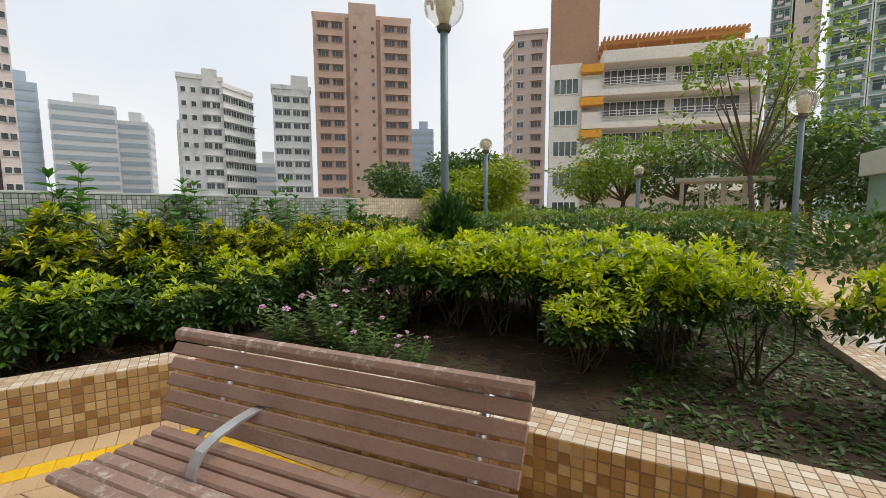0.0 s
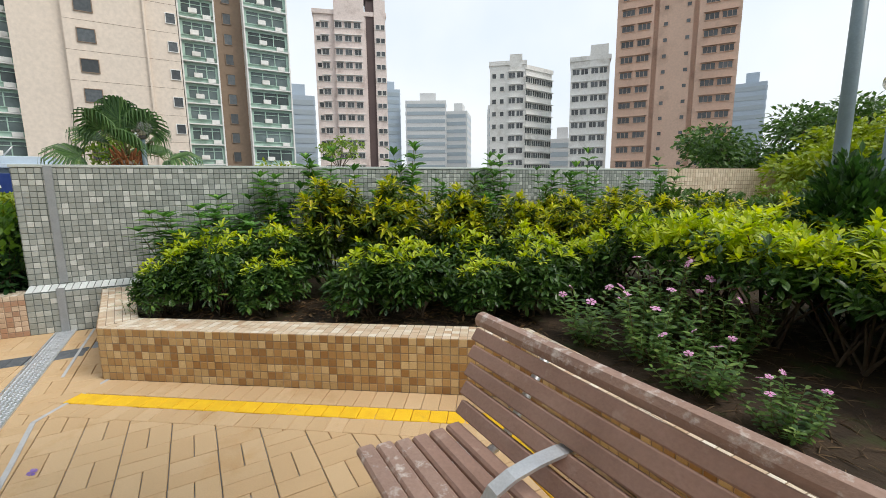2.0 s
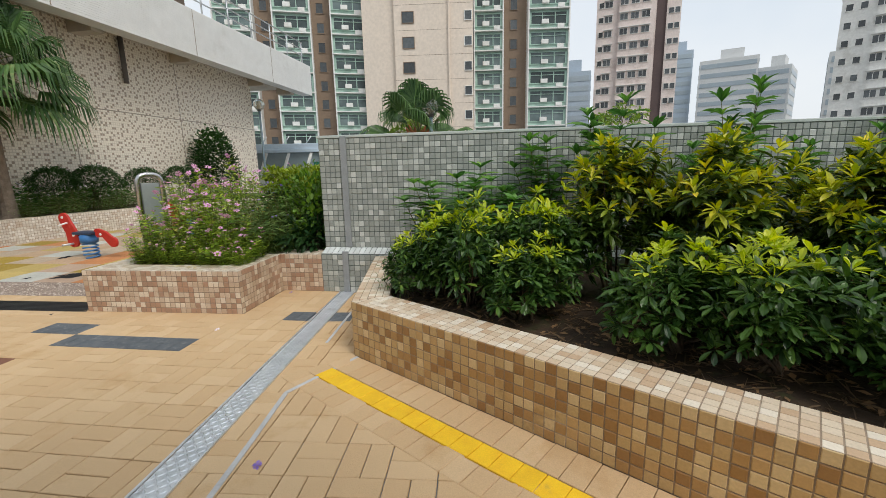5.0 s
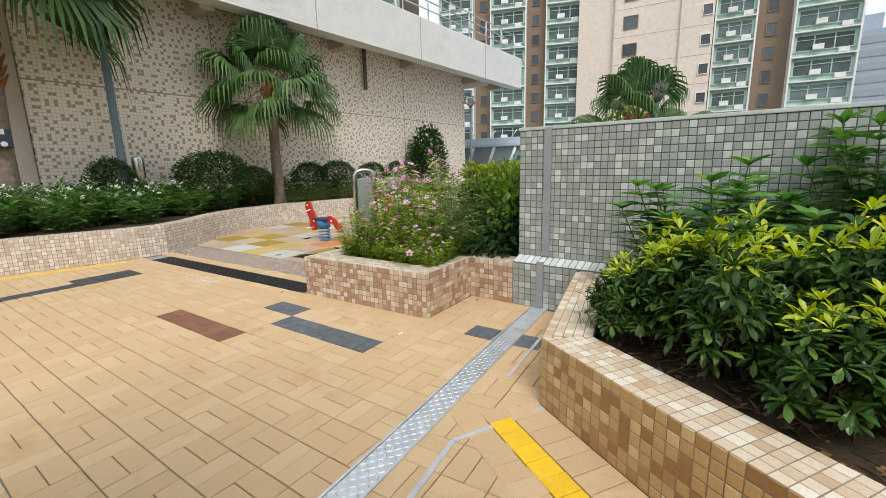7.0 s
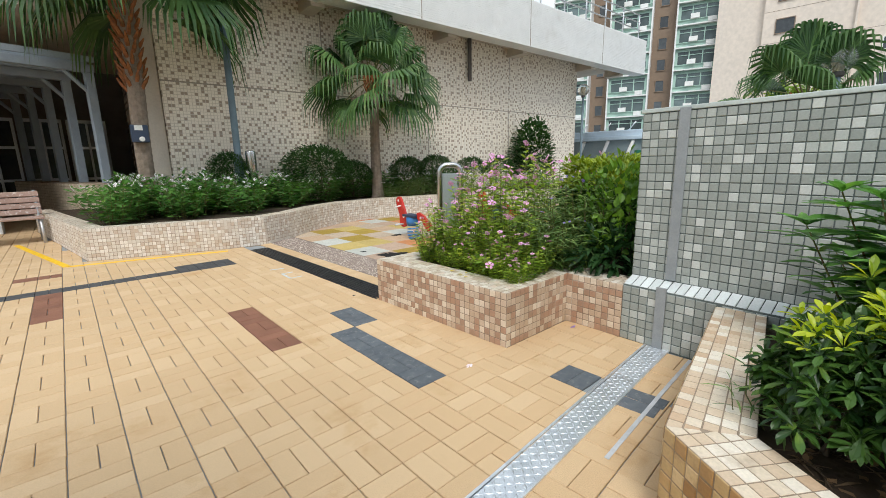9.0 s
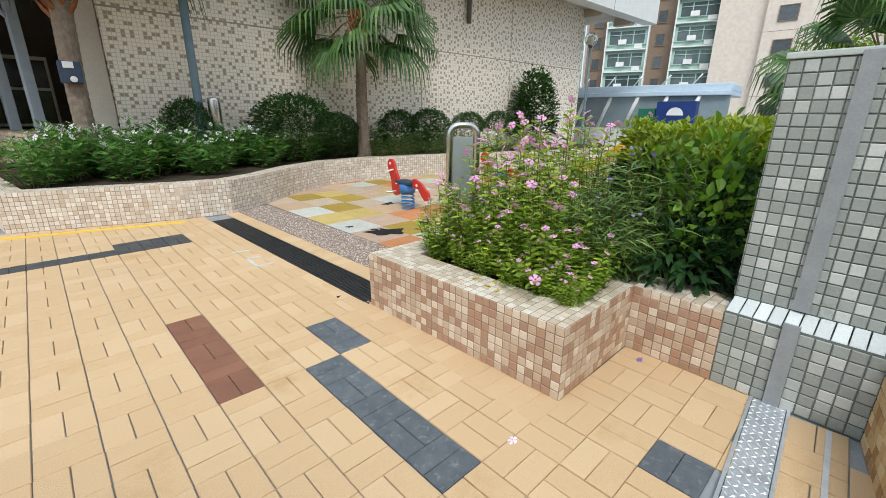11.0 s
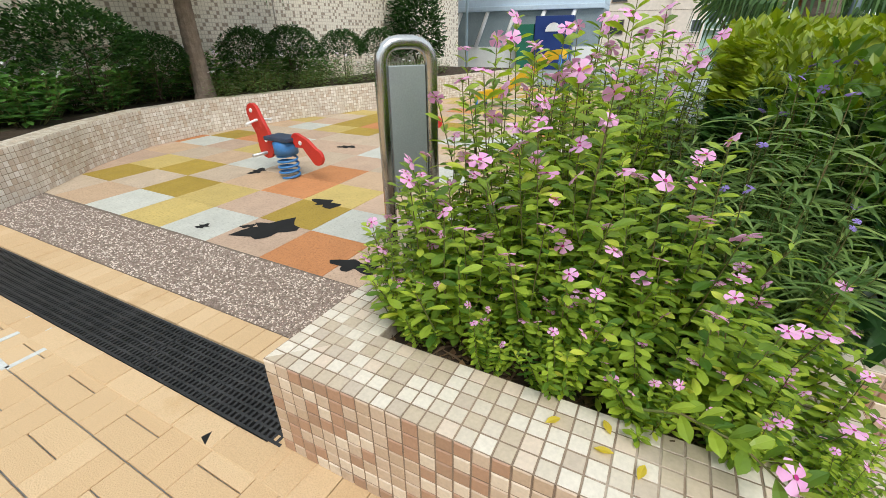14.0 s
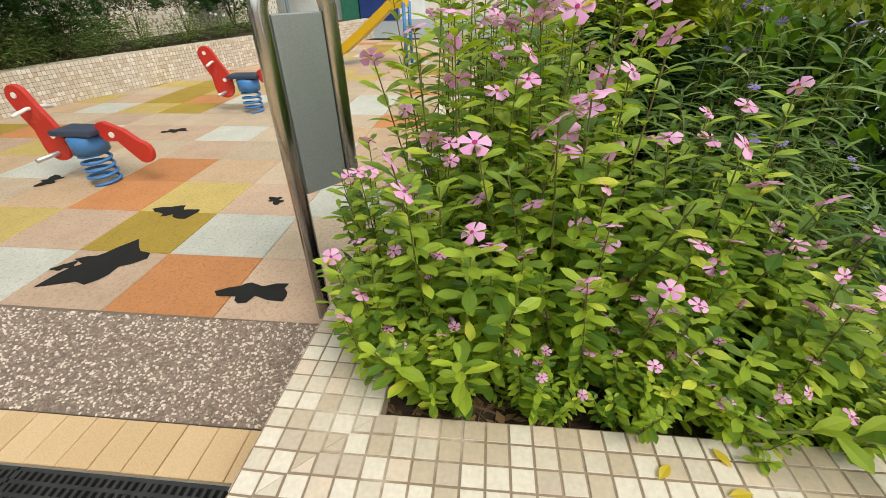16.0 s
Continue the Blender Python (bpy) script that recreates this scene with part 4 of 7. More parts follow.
tagged(tiled, "pale blue-white mosaic-tiled wall beside the entrance", "wall", kind="structure")
lay("tile", tiled, (0.068, 0.068), 0.006, wall_places((-0.52, -12.197), (1.6, -12.197), 0.0, 3.3, 0.075, (0, 1, 0)), tile_mats("pale_blue_mosaic", ((0.0, (0.70, 0.73, 0.75)), (0.4, (0.76, 0.78, 0.79)), (0.8, (0.62, 0.66, 0.69)))))
# unseen slab and wall, added to shade the bench and nearby paving
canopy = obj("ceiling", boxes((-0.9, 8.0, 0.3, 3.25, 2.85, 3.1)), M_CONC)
tagged(canopy, "unseen concrete shade slab added over the sitting-out area", "ceiling", kind="structure")
shade_wall = obj("wall_back_shelter", boxes((4.6, 4.9, 0.3, 3.25, -0.1, 2.85)), M_CONC)
tagged(shade_wall, "unseen beige wall added under the shade slab", "wall", kind="structure")
sidewall = obj("wall_east", boxes((12, 12.4, -32, 3.0, -0.5, 4.0)), M_CONC)
tagged(sidewall, "plain beige boundary wall behind the court", "wall", kind="structure")
backwall = obj("wall_back", boxes((-3.0, 12, -30.4, -30, -0.5, 4.0)), M_CONC)
tagged(backwall, "plain beige boundary wall", "wall", kind="structure")

# ---------------------------------------------------------------- plants
def unit(v):
    v = np.asarray(v, float)
    return v / (np.linalg.norm(v, axis=-1, keepdims=True) + 1e-9)


def around(axis, angle, n, rng, jitter=0.15):
    """n directions at an angle (radians) round each axis."""
    axis = unit(axis)
    ref = np.where(np.abs(axis[:, 2:3]) > 0.9, np.array([[1.0, 0, 0]]), np.array([[0, 0, 1.0]]))
    p = unit(np.cross(axis, ref))
    q = np.cross(axis, p)
    k = len(axis)
    phi = rng.uniform(0, 6.283, (k, 1)) + np.arange(n)[None, :] * 6.283 / n + rng.normal(0, jitter, (k, n))
    al = angle + rng.normal(0, jitter, (k, n))
    d = axis[:, None] * np.cos(al)[..., None] + (p[:, None] * np.cos(phi)[..., None] + q[:, None] * np.sin(phi)[..., None]) * np.sin(al)[..., None]
    return d.reshape(-1, 3)


def leafy(name, groups, mats_, parent, label=""):
    v, f, m = merge(groups)
    return raw(name, v, f, mats_, parent, m, label=label, kind="stuff")


def stems(parent, paths, r0, r1, material=None, sides=5):
    bm = bmesh.new()
    for p in paths:
        n = len(p)
        tube(bm, p, [r0 + (r1 - r0) * i / (n - 1) for i in range(n)], sides, cap=False)
    return tagged(part("stem", bm, material or M_STEM, parent, smooth=True), kind="stuff")


SCHEF = blade(0.096, 0.034, 0.25, 0.18, 0.68)


def schefflera(seed, r, h, n, legs=0.25, fresh=0.66, label="glossy dark green umbrella-leaf bush with bright new leaves", name="umbrella_bush"):
    """A bush of palmate rosettes; foliage starts at legs * h above the soil."""
    rng = np.random.default_rng(seed)
    root = thing(name, label, "bush", group="garden hedge bushes")
    th, u = rng.uniform(0, 6.283, n), rng.uniform(-0.25, 1.0, n)
    rad = rng.uniform(0.0, 1.0, n) ** 0.22 * (1 + 0.16 * np.sin(th * 3 + seed) + 0.10 * np.sin(th * 5 + 2 * seed))
    c = np.sqrt(np.clip(1 - u * u, 0.05, 1)) * rad
    mid = h * (legs + (1 - legs) * 0.38)
    zr = (h - mid)
    pos = np.stack([np.cos(th) * c * r, np.sin(th) * c * r, mid + u * rad * zr * (1 + 0.12 * np.sin(th * 4 + seed * 3))], 1)
    axis = unit(np.stack([np.cos(th) * c, np.sin(th) * c, 0.55 + 0.6 * u], 1) + rng.normal(0, 0.25, (n, 3)))
    groups = []
    new_ = (pos[:, 2] > h * fresh) & (rng.uniform(0, 1, n) < 0.85)
    for flag, mi in ((~new_, 0), (new_, 1)):
        if flag.sum() == 0:
            continue
        d = around(axis[flag], 1.05 if mi == 0 else 0.85, 7, rng)
        p = np.repeat(pos[flag], 7, axis=0) + d * 0.012
        v, f = scatter(SCHEF, p, d, rng.uniform(0.75, 1.25, len(p)) * (1.0 if mi == 0 else 0.9), rng.uniform(-0.3, 0.3, len(p)))
        groups.append((v, f, mi))
    leafy("foliage", groups, [L_SCHEF, L_SCHEF_NEW], root)
    paths = []
    for i in range(9):
        a, t = rng.uniform(0, 6.283), pos[rng.integers(0, n)]
        b = np.array([math.cos(a) * 0.08, math.sin(a) * 0.08, 0])
        m = (b + t) / 2 + rng.normal(0, 0.05, 3)
        paths.append([b - (0, 0, 0.03), b * 0.6 + m * 0.4, m, t * 0.97])
    stems(root, paths, 0.014, 0.005)
    return root


CROT = blade(0.10, 0.033, 0.3, 0.28, 0.6)


def croton(seed, r, h, n=135):
    """A dense bush of upright leaf whorls, yellow at the tips."""
    rng = np.random.default_rng(seed)
    root = thing("croton_bush", "yellow-and-green croton bush with narrow leaves", "bush", group="croton bushes")
    th, u = rng.uniform(0, 6.283, n), rng.uniform(-0.5, 1.0, n)
    rad = rng.uniform(0.25, 1.0, n) ** 0.4 * (1 + 0.2 * np.sin(th * 3 + seed))
    c = np.sqrt(np.clip(1 - u * u, 0.08, 1)) * rad
    pos = np.stack([np.cos(th) * c * r, np.sin(th) * c * r, h * 0.52 + u * rad * h * 0.46], 1)
    axis = unit(np.stack([np.cos(th) * c * 0.7, np.sin(th) * c * 0.7, np.full(n, 1.0)], 1) + rng.normal(0, 0.18, (n, 3)))
    groups = []
    tip = (u > 0.12) & (rng.uniform(0, 1, n) < 0.82)
    for flag, mi in ((~tip, 0), (tip, 1)):
        for ang, k, sc in ((1.35, 7, 1.15), (0.98, 6, 1.05), (0.55, 5, 0.8)):
            d = around(axis[flag], ang, k, rng, 0.2)
            p = np.repeat(pos[flag] + axis[flag] * (0.07 * (1.25 - ang)), k, axis=0)
            v, f = scatter(CROT, p, d, rng.uniform(0.75, 1.15, len(p)) * sc, rng.uniform(-0.3, 0.3, len(p)))
            groups.append((v, f, mi if ang < 1.2 else 0))
    leafy("foliage", groups, [L_CROTON, L_CROTON_NEW], root)
    paths = []
    for i in range(10):
        t = pos[rng.integers(0, n)]
        b = np.array([t[0] * 0.2, t[1] * 0.2, -0.03])
        paths.append([b, (b + t) / 2 + rng.normal(0, 0.02, 3), t])
    stems(root, paths, 0.010, 0.004)
    return root


TALL = blade(0.17, 0.058, 0.25, 0.42, 0.5)


def tall_shrub(seed, r, h, nst=8):
    rng = np.random.default_rng(seed)
    root = thing("tall_shrub", "tall fresh green shrub with whorled leaves", "shrub", group="tall shrubs by the wall")
    paths, groups = [], []
    for i in range(nst):
        a, q = rng.uniform(0, 6.283), math.sqrt(rng.uniform(0, 1)) * r
        top = np.array([math.cos(a) * q, math.sin(a) * q, h * rng.uniform(0.66, 1.0)])
        bot = np.array([math.cos(a) * q * 0.2, math.sin(a) * q * 0.2, -0.03])
        mid = (bot + top) / 2 - np.array([math.cos(a), math.sin(a), 0]) * 0.06 + rng.normal(0, 0.03, 3)
        paths.append([bot, mid, top])
        k = int(top[2] / 0.10)
        for s in np.linspace(0.30, 1.0, k):
            p = bot * (1 - s) ** 2 + 2 * mid * s * (1 - s) + top * s * s
            n = 4 if s < 0.88 else 7
            phi = rng.uniform(0, 6.283) + np.arange(n) * 6.283 / n
            d = np.stack([np.cos(phi), np.sin(phi), np.full(n, 0.35 + (1.0 if s > 0.93 else 0.25) * s)], 1)
            v, f = scatter(TALL, np.repeat(p[None], n, 0), d, rng.uniform(0.7, 1.15, n) * (1.0 - 0.25 * (s > 0.95)))
            groups.append((v, f, 0))
    leafy("foliage", groups, [L_TALL], root)
    stems(root, paths, 0.007, 0.003, M_STEM_G)
    return root


PERI = blade(0.078, 0.032, 0.22, 0.24, 0.70)


def petal_flower(material, eye, r=0.02):
    """Five rounded petals round a small eye."""
    v, f, mi = [(0, 0, 0.001)], [], []
    for i in range(5):
        a = i * 2 * math.pi / 5
        c, s = math.cos(a), math.sin(a)
        b = len(v)
        for x, y, z in ((0.12, -0.09, 0), (0.80, -0.40, -0.10), (0.96, 0.0, -0.14), (0.80, 0.40, 0.0), (0.12, 0.09, 0), (0.55, 0.0, 0.08)):
            v.append(((x * c - y * s) * r, (x * s + y * c) * r, z * r))
        f += [(b, b + 1, b + 5), (b + 1, b + 2, b + 5), (b + 2, b + 3, b + 5), (b + 3, b + 4, b + 5), (b + 4, b, b + 5)]
        mi += [0] * 5
    b = len(v)
    n = 8
    for i in range(n):
        a = i * 2 * math.pi / n
        v.append((math.cos(a) * r * 0.15, math.sin(a) * r * 0.15, r * 0.09))
    v.append((0, 0, r * 0.16))
    f += [(b + i, b + (i + 1) % n, b + n) for i in range(n)]
    mi += [1] * n
    # a short green tube below
    me = bpy.data.meshes.new("flower")
    me.from_pydata(v, [], f)
    me.materials.append(material)
    me.materials.append(eye)
    me.polygons.foreach_set("material_index", mi)
    me.shade_smooth()
    return me


PINK_FLOWER, VIOLET_FLOWER, WHITE_FLOWER = petal_flower(F_PINK, F_MAG, 0.039), petal_flower(F_PURP, F_PURP, 0.02), petal_flower(F_WHITE, F_PINK, 0.034)


def periwinkle(seed, r, h, nst=12, flowers=4, mesh=None, leaf=PERI, lm=None, name="periwinkle", label="pink-flowered periwinkle plant with glossy green leaves", group="flowering plants", step=0.036, sz=1.0):
    rng = np.random.default_rng(seed)
    root = thing(name, label, "flowering plant", group=group)
    paths, groups, tips = [], [], []
    for i in range(nst):
        a, q = i * 2.4 + rng.uniform(-0.4, 0.4), math.sqrt(rng.uniform(0.02, 1)) * r
        top = np.array([math.cos(a) * q, math.sin(a) * q, h * rng.uniform(0.5, 1.0) * (1 - 0.35 * (q / r) ** 2)])
        bot = np.array([math.cos(a) * q * 0.25, math.sin(a) * q * 0.25, -0.03])
        mid = (bot + top) / 2 + np.array([math.cos(a), math.sin(a), 0]) * 0.03 + rng.normal(0, 0.012, 3)
        paths.append([bot, mid, top])
        k = max(6, int(np.linalg.norm(top - bot) * 0.75 / step))
        P, Dn, S = [], [], []
        for j, s in enumerate(np.linspace(0.25, 1.0, k)):
            p = bot * (1 - s) ** 2 + 2 * mid * s * (1 - s) + top * s * s
            ph = j * 1.57 + a
            for e in (0, math.pi):
                P.append(p)
                Dn.append((math.cos(ph + e), math.sin(ph + e), 0.20 + 0.6 * s ** 4))
                S.append(rng.uniform(0.7, 1.15) * (0.6 if s > 0.97 else 1.0))
        v, f = scatter(leaf, P, np.array(Dn) + rng.normal(0, 0.12, (len(P), 3)), np.array(S) * sz)
        groups.append((v, f, 0))
        tips.append(top)
    leafy("foliage", groups, [lm or L_PERI], root)
    stems(root, paths, 0.0035, 0.0018, M_STEM_G, 4)
    order = sorted(range(nst), key=lambda i: -tips[i][2])
    for i in order[:flowers]:
        o = new("flower", mesh or PINK_FLOWER)
        o.parent = root
        t = tips[i]
        o.matrix_basis = pose(t[0] * 1.02, t[1] * 1.02, t[2] + 0.012, rng.uniform(-45, 45), rng.uniform(0, 60), rng.uniform(0, 360)) @ Matrix.Scale(rng.uniform(0.8, 1.15), 4)
    return root


NARROW = blade(0.16, 0.017, 0.25, 0.55, 0.4)
HEART = blade(0.085, 0.068, 0.18, 0.22, 0.42)
FERN = blade(0.16, 0.045, 0.1, 0.3, 0.4)


def mound(name, label, category, seed, r, h, n, leaf, material, size=(0.7, 1.2), foot=0.03, group="", lift=0.35, stem=True, inner=0.35):
    """A rounded mass of single leaves with an uneven outline."""
    rng = np.random.default_rng(seed)
    root = thing(name, label, category, group=group)
    th, u = rng.uniform(0, 6.283, n), rng.uniform(-0.35, 1.0, n)
    rad = rng.uniform(0, 1, n) ** inner * (1 + 0.13 * np.sin(th * 3 + seed) * (1 - u) + 0.08 * np.sin(th * 7 + seed * 2))
    c = np.sqrt(np.clip(1 - u * u, 0.03, 1)) * rad
    pos = np.stack([np.cos(th) * c * r, np.sin(th) * c * r, h * 0.36 + u * rad * h * 0.64], 1)
    d = unit(np.stack([np.cos(th) * c, np.sin(th) * c, u * 0.7 + lift], 1) + rng.normal(0, 0.45, (n, 3)))
    v, f = scatter(leaf, pos, d, rng.uniform(*size, n), rng.uniform(-0.8, 0.8, n))
    leafy("foliage", [(v, f, 0)], [material], root)
    if stem:
        paths = []
        for i in range(6):
            t = pos[rng.integers(0, n)] * 0.8
            paths.append([(rng.normal(0, 0.03), rng.normal(0, 0.03), -foot), t * 0.5 + rng.normal(0, 0.03, 3), t])
        stems(root, paths, 0.012, 0.004)
    return root


def place(master, x, y, z, turn=0.0, s=1.0, sz=None):
    return copy_thing(master, pose(x, y, z, 0, 0, turn) @ Matrix.Diagonal((s, s, sz or s, 1)))


def seat(master, x, y, z, turn=0.0, s=1.0, sz=None):
    master.matrix_basis = pose(x, y, z, 0, 0, turn) @ Matrix.Diagonal((s, s, sz or s, 1))
    return master


def plant_all(masters, spots, z):
    """Puts the masters in turn on the spots (x, y, scale, height scale, variant): the first use of each is the master itself."""
    rq = random.Random(len(spots))
    used = set()
    for x, y, s, sz, k in spots:
        m = masters[k % len(masters)]
        args = (x, y, z, rq.uniform(0, 360), s, sz)
        if k % len(masters) in used:
            place(m, *args)
        else:
            m["spot"] = 1
            used.add(k % len(masters))
            firsts.append((m, args))
    for m, args in firsts:
        seat(m, *args)
    firsts.clear()
    for i, m in enumerate(masters):
        if i not in used:
            for o in (*m.children_recursive, m):
                bpy.data.objects.remove(o)
        elif "spot" in m:
            del m["spot"]


firsts = []
SOIL = 0.35
U, N = FACE_U, -FACE_N


def at_face(u, n):
    p = Vector(RIGHT[1]) + U * u + N * n
    return p.x, p.y


rq = random.Random(11)
# low umbrella bushes behind the slanting planter face
spots = []
for u, n, s, sz in ((0.28, 0.78, 0.80, 0.84), (0.66, 0.64, 0.80, 0.92), (1.08, 0.64, 0.74, 0.66), (1.0, 1.02, 0.85, 1.0), (1.95, 0.68, 0.84, 0.74), (2.38, 0.72, 0.85, 0.80), (3.0, 0.74, 0.80, 0.66), (3.45, 0.85, 0.85, 0.8),
                    (0.15, 0.56, 0.64, 0.66), (2.2, 1.15, 0.8, 0.82), (2.8, 1.2, 0.85, 0.85), (3.4, 1.35, 0.85, 0.9), (3.9, 1.2, 0.8, 0.8)):
    x, y = at_face(u, n)
    spots.append((x, y, s, sz, len(spots)))
low_bush = [schefflera(20 + i, 0.40, 0.78, 235, 0.06, 0.80) for i in range(3)]
plant_all(low_bush, spots, SOIL)
# the hedge behind the bench: close set, bare legs
spots = []
for i in range(8):
    x = -2.1 + i * 0.46
    spots += [(x, 4.95 + 0.05 * (i % 2), 0.95, 0.86 + 0.07 * rq.random(), i), (x + 0.2, 5.55, 1.0, 0.88 + 0.08 * rq.random(), i + 1)]
    if 1 < i < 7:
        spots.append((x + 0.1, 6.2, 1.0, 0.92, i + 2))
spots += [(0.62, 4.42, 0.72, 0.60, 1), (1.12, 4.75, 0.7, 0.74, 2), (1.62, 4.7, 0.66, 0.84, 0), (2.28, 4.5, 0.62, 0.84, 2)]
hedge_bush = [schefflera(40 + i, 0.46, 0.93, 240, 0.42, 0.71, "umbrella-leaf hedge bush, bright on top with bare stems below") for i in range(3)]
plant_all(hedge_bush, spots, SOIL)
spots = [(*at_face(u, n), s, sz, k) for u, n, s, sz, k in ((1.4, 1.42, 1.0, 1.12, 0), (2.05, 1.42, 1.05, 1.16, 1), (2.75, 1.62, 1.0, 1.08, 2), (3.35, 1.8, 0.9, 0.96, 0), (3.9, 1.9, 0.9, 0.95, 1),
                                                         (2.5, 2.1, 0.8, 0.95, 2), (4.4, 1.8, 0.9, 0.92, 0), (4.9, 1.9, 0.95, 0.95, 1), (5.4, 2.0, 0.95, 0.95, 2), (4.6, 2.5, 0.9, 1.0, 0), (5.8, 2.6, 0.9, 0.95, 1), (3.8, 2.5, 0.8, 1.0, 2), (6.4, 2.3, 0.9, 0.95, 1))]
plant_all([croton(60 + i, 0.34, 1.0) for i in range(3)], spots, SOIL)
spots = [(-4.6, 1.05, 1.15, 0.74, 0), (-4.3, 1.4, 1.1, 0.78, 1), (-4.8, 1.55, 1.1, 0.86, 2), (-4.95, 1.1, 1.0, 0.6, 1)]
for i, y in enumerate((2.1, 2.6, 3.1, 3.75, 4.1, 4.7, 5.2, 5.9, 6.5, 7.1, 7.8, 8.4)):
    spots.append((-4.95 + 0.12 * (i % 3), y, 0.8 + 0.3 * rq.random(), (1.05, 1.28, 1.12, 1.36, 0.98)[i % 5], i))
plant_all([tall_shrub(80 + i, 0.34, 1.22, 7) for i in range(3)], spots, SOIL)
# periwinkles beside the bench, in the leaf copy with shade in its colour
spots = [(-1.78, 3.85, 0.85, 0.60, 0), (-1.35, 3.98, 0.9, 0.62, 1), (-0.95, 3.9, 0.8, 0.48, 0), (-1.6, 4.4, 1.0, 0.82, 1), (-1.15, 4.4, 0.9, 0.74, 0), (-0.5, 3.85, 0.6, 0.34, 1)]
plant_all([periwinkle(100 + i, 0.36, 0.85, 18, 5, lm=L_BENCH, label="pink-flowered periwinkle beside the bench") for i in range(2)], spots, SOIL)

# flower planter
SOIL2 = 0.37
spots = []
for i, (x, y, s, sz) in enumerate(((-4.71, -2.05, 0.95, 0.66), (-4.73, -1.70, 0.80, 0.56), (-4.72, -1.32, 0.80, 0.48), (-4.98, -2.12, 1.05, 0.92), (-4.98, -1.78, 1.05, 0.94), (-4.98, -1.42, 0.95, 0.74), (-5.3, -2.1, 1.1, 1.12),
                                    (-5.32, -1.75, 1.1, 1.14), (-5.7, -2.1, 1.1, 1.18), (-5.7, -1.7, 1.1, 1.18), (-6.15, -2.05, 1.15, 1.18), (-6.2, -1.6, 1.05, 1.08), (-6.7, -1.9, 1.1, 1.1), (-7.2, -1.7, 1.1, 1.08), (-4.95, -1.12, 0.75, 0.42), (-7.8, -1.9, 1.1, 1.05))):
    spots.append((x, y, s, sz, i))
spots += [(-4.62, -2.12, 0.46, 0.32, 0), (-4.60, -1.86, 0.44, 0.30, 2), (-4.61, -1.62, 0.46, 0.34, 1), (-4.60, -1.38, 0.44, 0.30, 3), (-4.62, -1.16, 0.46, 0.30, 0), (-4.68, -2.26, 0.62, 0.46, 1), (-4.72, -1.06, 0.62, 0.30, 2), (-4.70, -1.55, 0.6, 0.42, 3), (-5.0, -2.3, 0.8, 0.7, 0), (-4.57, -0.98, 0.30, 0.24, 1)]
plant_all([periwinkle(120 + i, 0.33, 1.04, 19, 9, step=0.037) for i in range(4)], spots, SOIL2)
spots = [(-5.45, -1.08, 1.0, 0.95, 0), (-5.72, -0.98, 1.0, 1.0, 1), (-5.2, -1.12, 0.8, 0.62, 0), (-5.25, -1.30, 0.85, 0.75, 0), (-5.6, -1.25, 1.0, 0.95, 1), (-6.0, -1.15, 1.0, 1.0, 0), (-6.4, -1.2, 1.0, 1.05, 1), (-5.35, -1.0, 0.7, 0.55, 1), (-6.9, -1.2, 1.0, 1.05, 0)]
plant_all([periwinkle(140 + i, 0.34, 0.98, 26, 3, VIOLET_FLOWER, NARROW, L_RUEL, "bluebell_plant", "violet-flowered plant with long narrow dark leaves", "violet plants", 0.04) for i in range(2)], spots, SOIL2)
spots = [(-5.60, -0.66, 0.62, 0.92, 0), (-5.78, -1.02, 0.55, 0.80, 1)]
plant_all([mound("broadleaf_shrub", "bright green broad-leaved shrub beside the wall end", "shrub", 160 + i, 0.42, 1.12, 330, HEART, L_HEART, (0.8, 1.5), group="broadleaf shrubs") for i in range(2)], spots, SOIL2 + 0.02)
spots = [(-5.50, -0.72, 1.0, 1.0, 0), (-5.9, -1.0, 1.1, 1.2, 0), (-6.3, -0.85, 1.2, 1.4, 0)]
plant_all([mound("fern_clump", "dark green ferny undergrowth", "fern", 171, 0.32, 0.42, 420, FERN, L_FERN, (0.6, 1.1), group="fern clumps", lift=0.1)], spots, SOIL2)

spots = [(-5.98, -0.64, 0.9, 0.82, 0), (-6.6, -0.62, 1.0, 0.85, 0)]
plant_all([mound("dark_shrub", "dense dark green shrub behind the flowering plants", "shrub", 173, 0.46, 1.05, 2600, HEART, L_TREE_D, (0.35, 0.7), group="dark shrubs", inner=0.3)], spots, SOIL2)


def sprig(name, label, at, turn, length, leaf, material, flower=None):
    """A single leafy shoot that leans out sideways."""
    rng = np.random.default_rng(int(length * 1000))
    root = thing(name, label, "shoot", at, turn)
    top = np.array([length, 0.0, 0.06 * length])
    path = [np.zeros(3) - (0, 0, 0.02), top * 0.35 + (0, 0, 0.05), top * 0.7 + (0, 0.01, 0.04), top]
    stems(root, [path], 0.004, 0.002, M_STEM_G, 5)
    P, Dn, S = [], [], []
    for k, q in enumerate(np.linspace(0.25, 1.0, 9)):
        p = np.array([np.interp(q, (0, 0.35, 0.7, 1.0), [v[c] for v in path]) for c in range(3)])
        for e in (-1, 1):
            P.append(p)
            Dn.append((0.45, e * (0.8 if k % 2 else 0.35), 0.25 if k % 2 else 0.7))
            S.append(rng.uniform(0.7, 1.1))
    v, f = scatter(leaf, P, np.array(Dn) + rng.normal(0, 0.15, (len(P), 3)), S)
    leafy("foliage", [(v, f, 0)], [material], root)
    if flower:
        o = new("flower", flower)
        o.parent = root
        o.matrix_basis = pose(length * 0.98, 0.01, 0.06 * length + 0.03, 20, 35, 10)
    return root


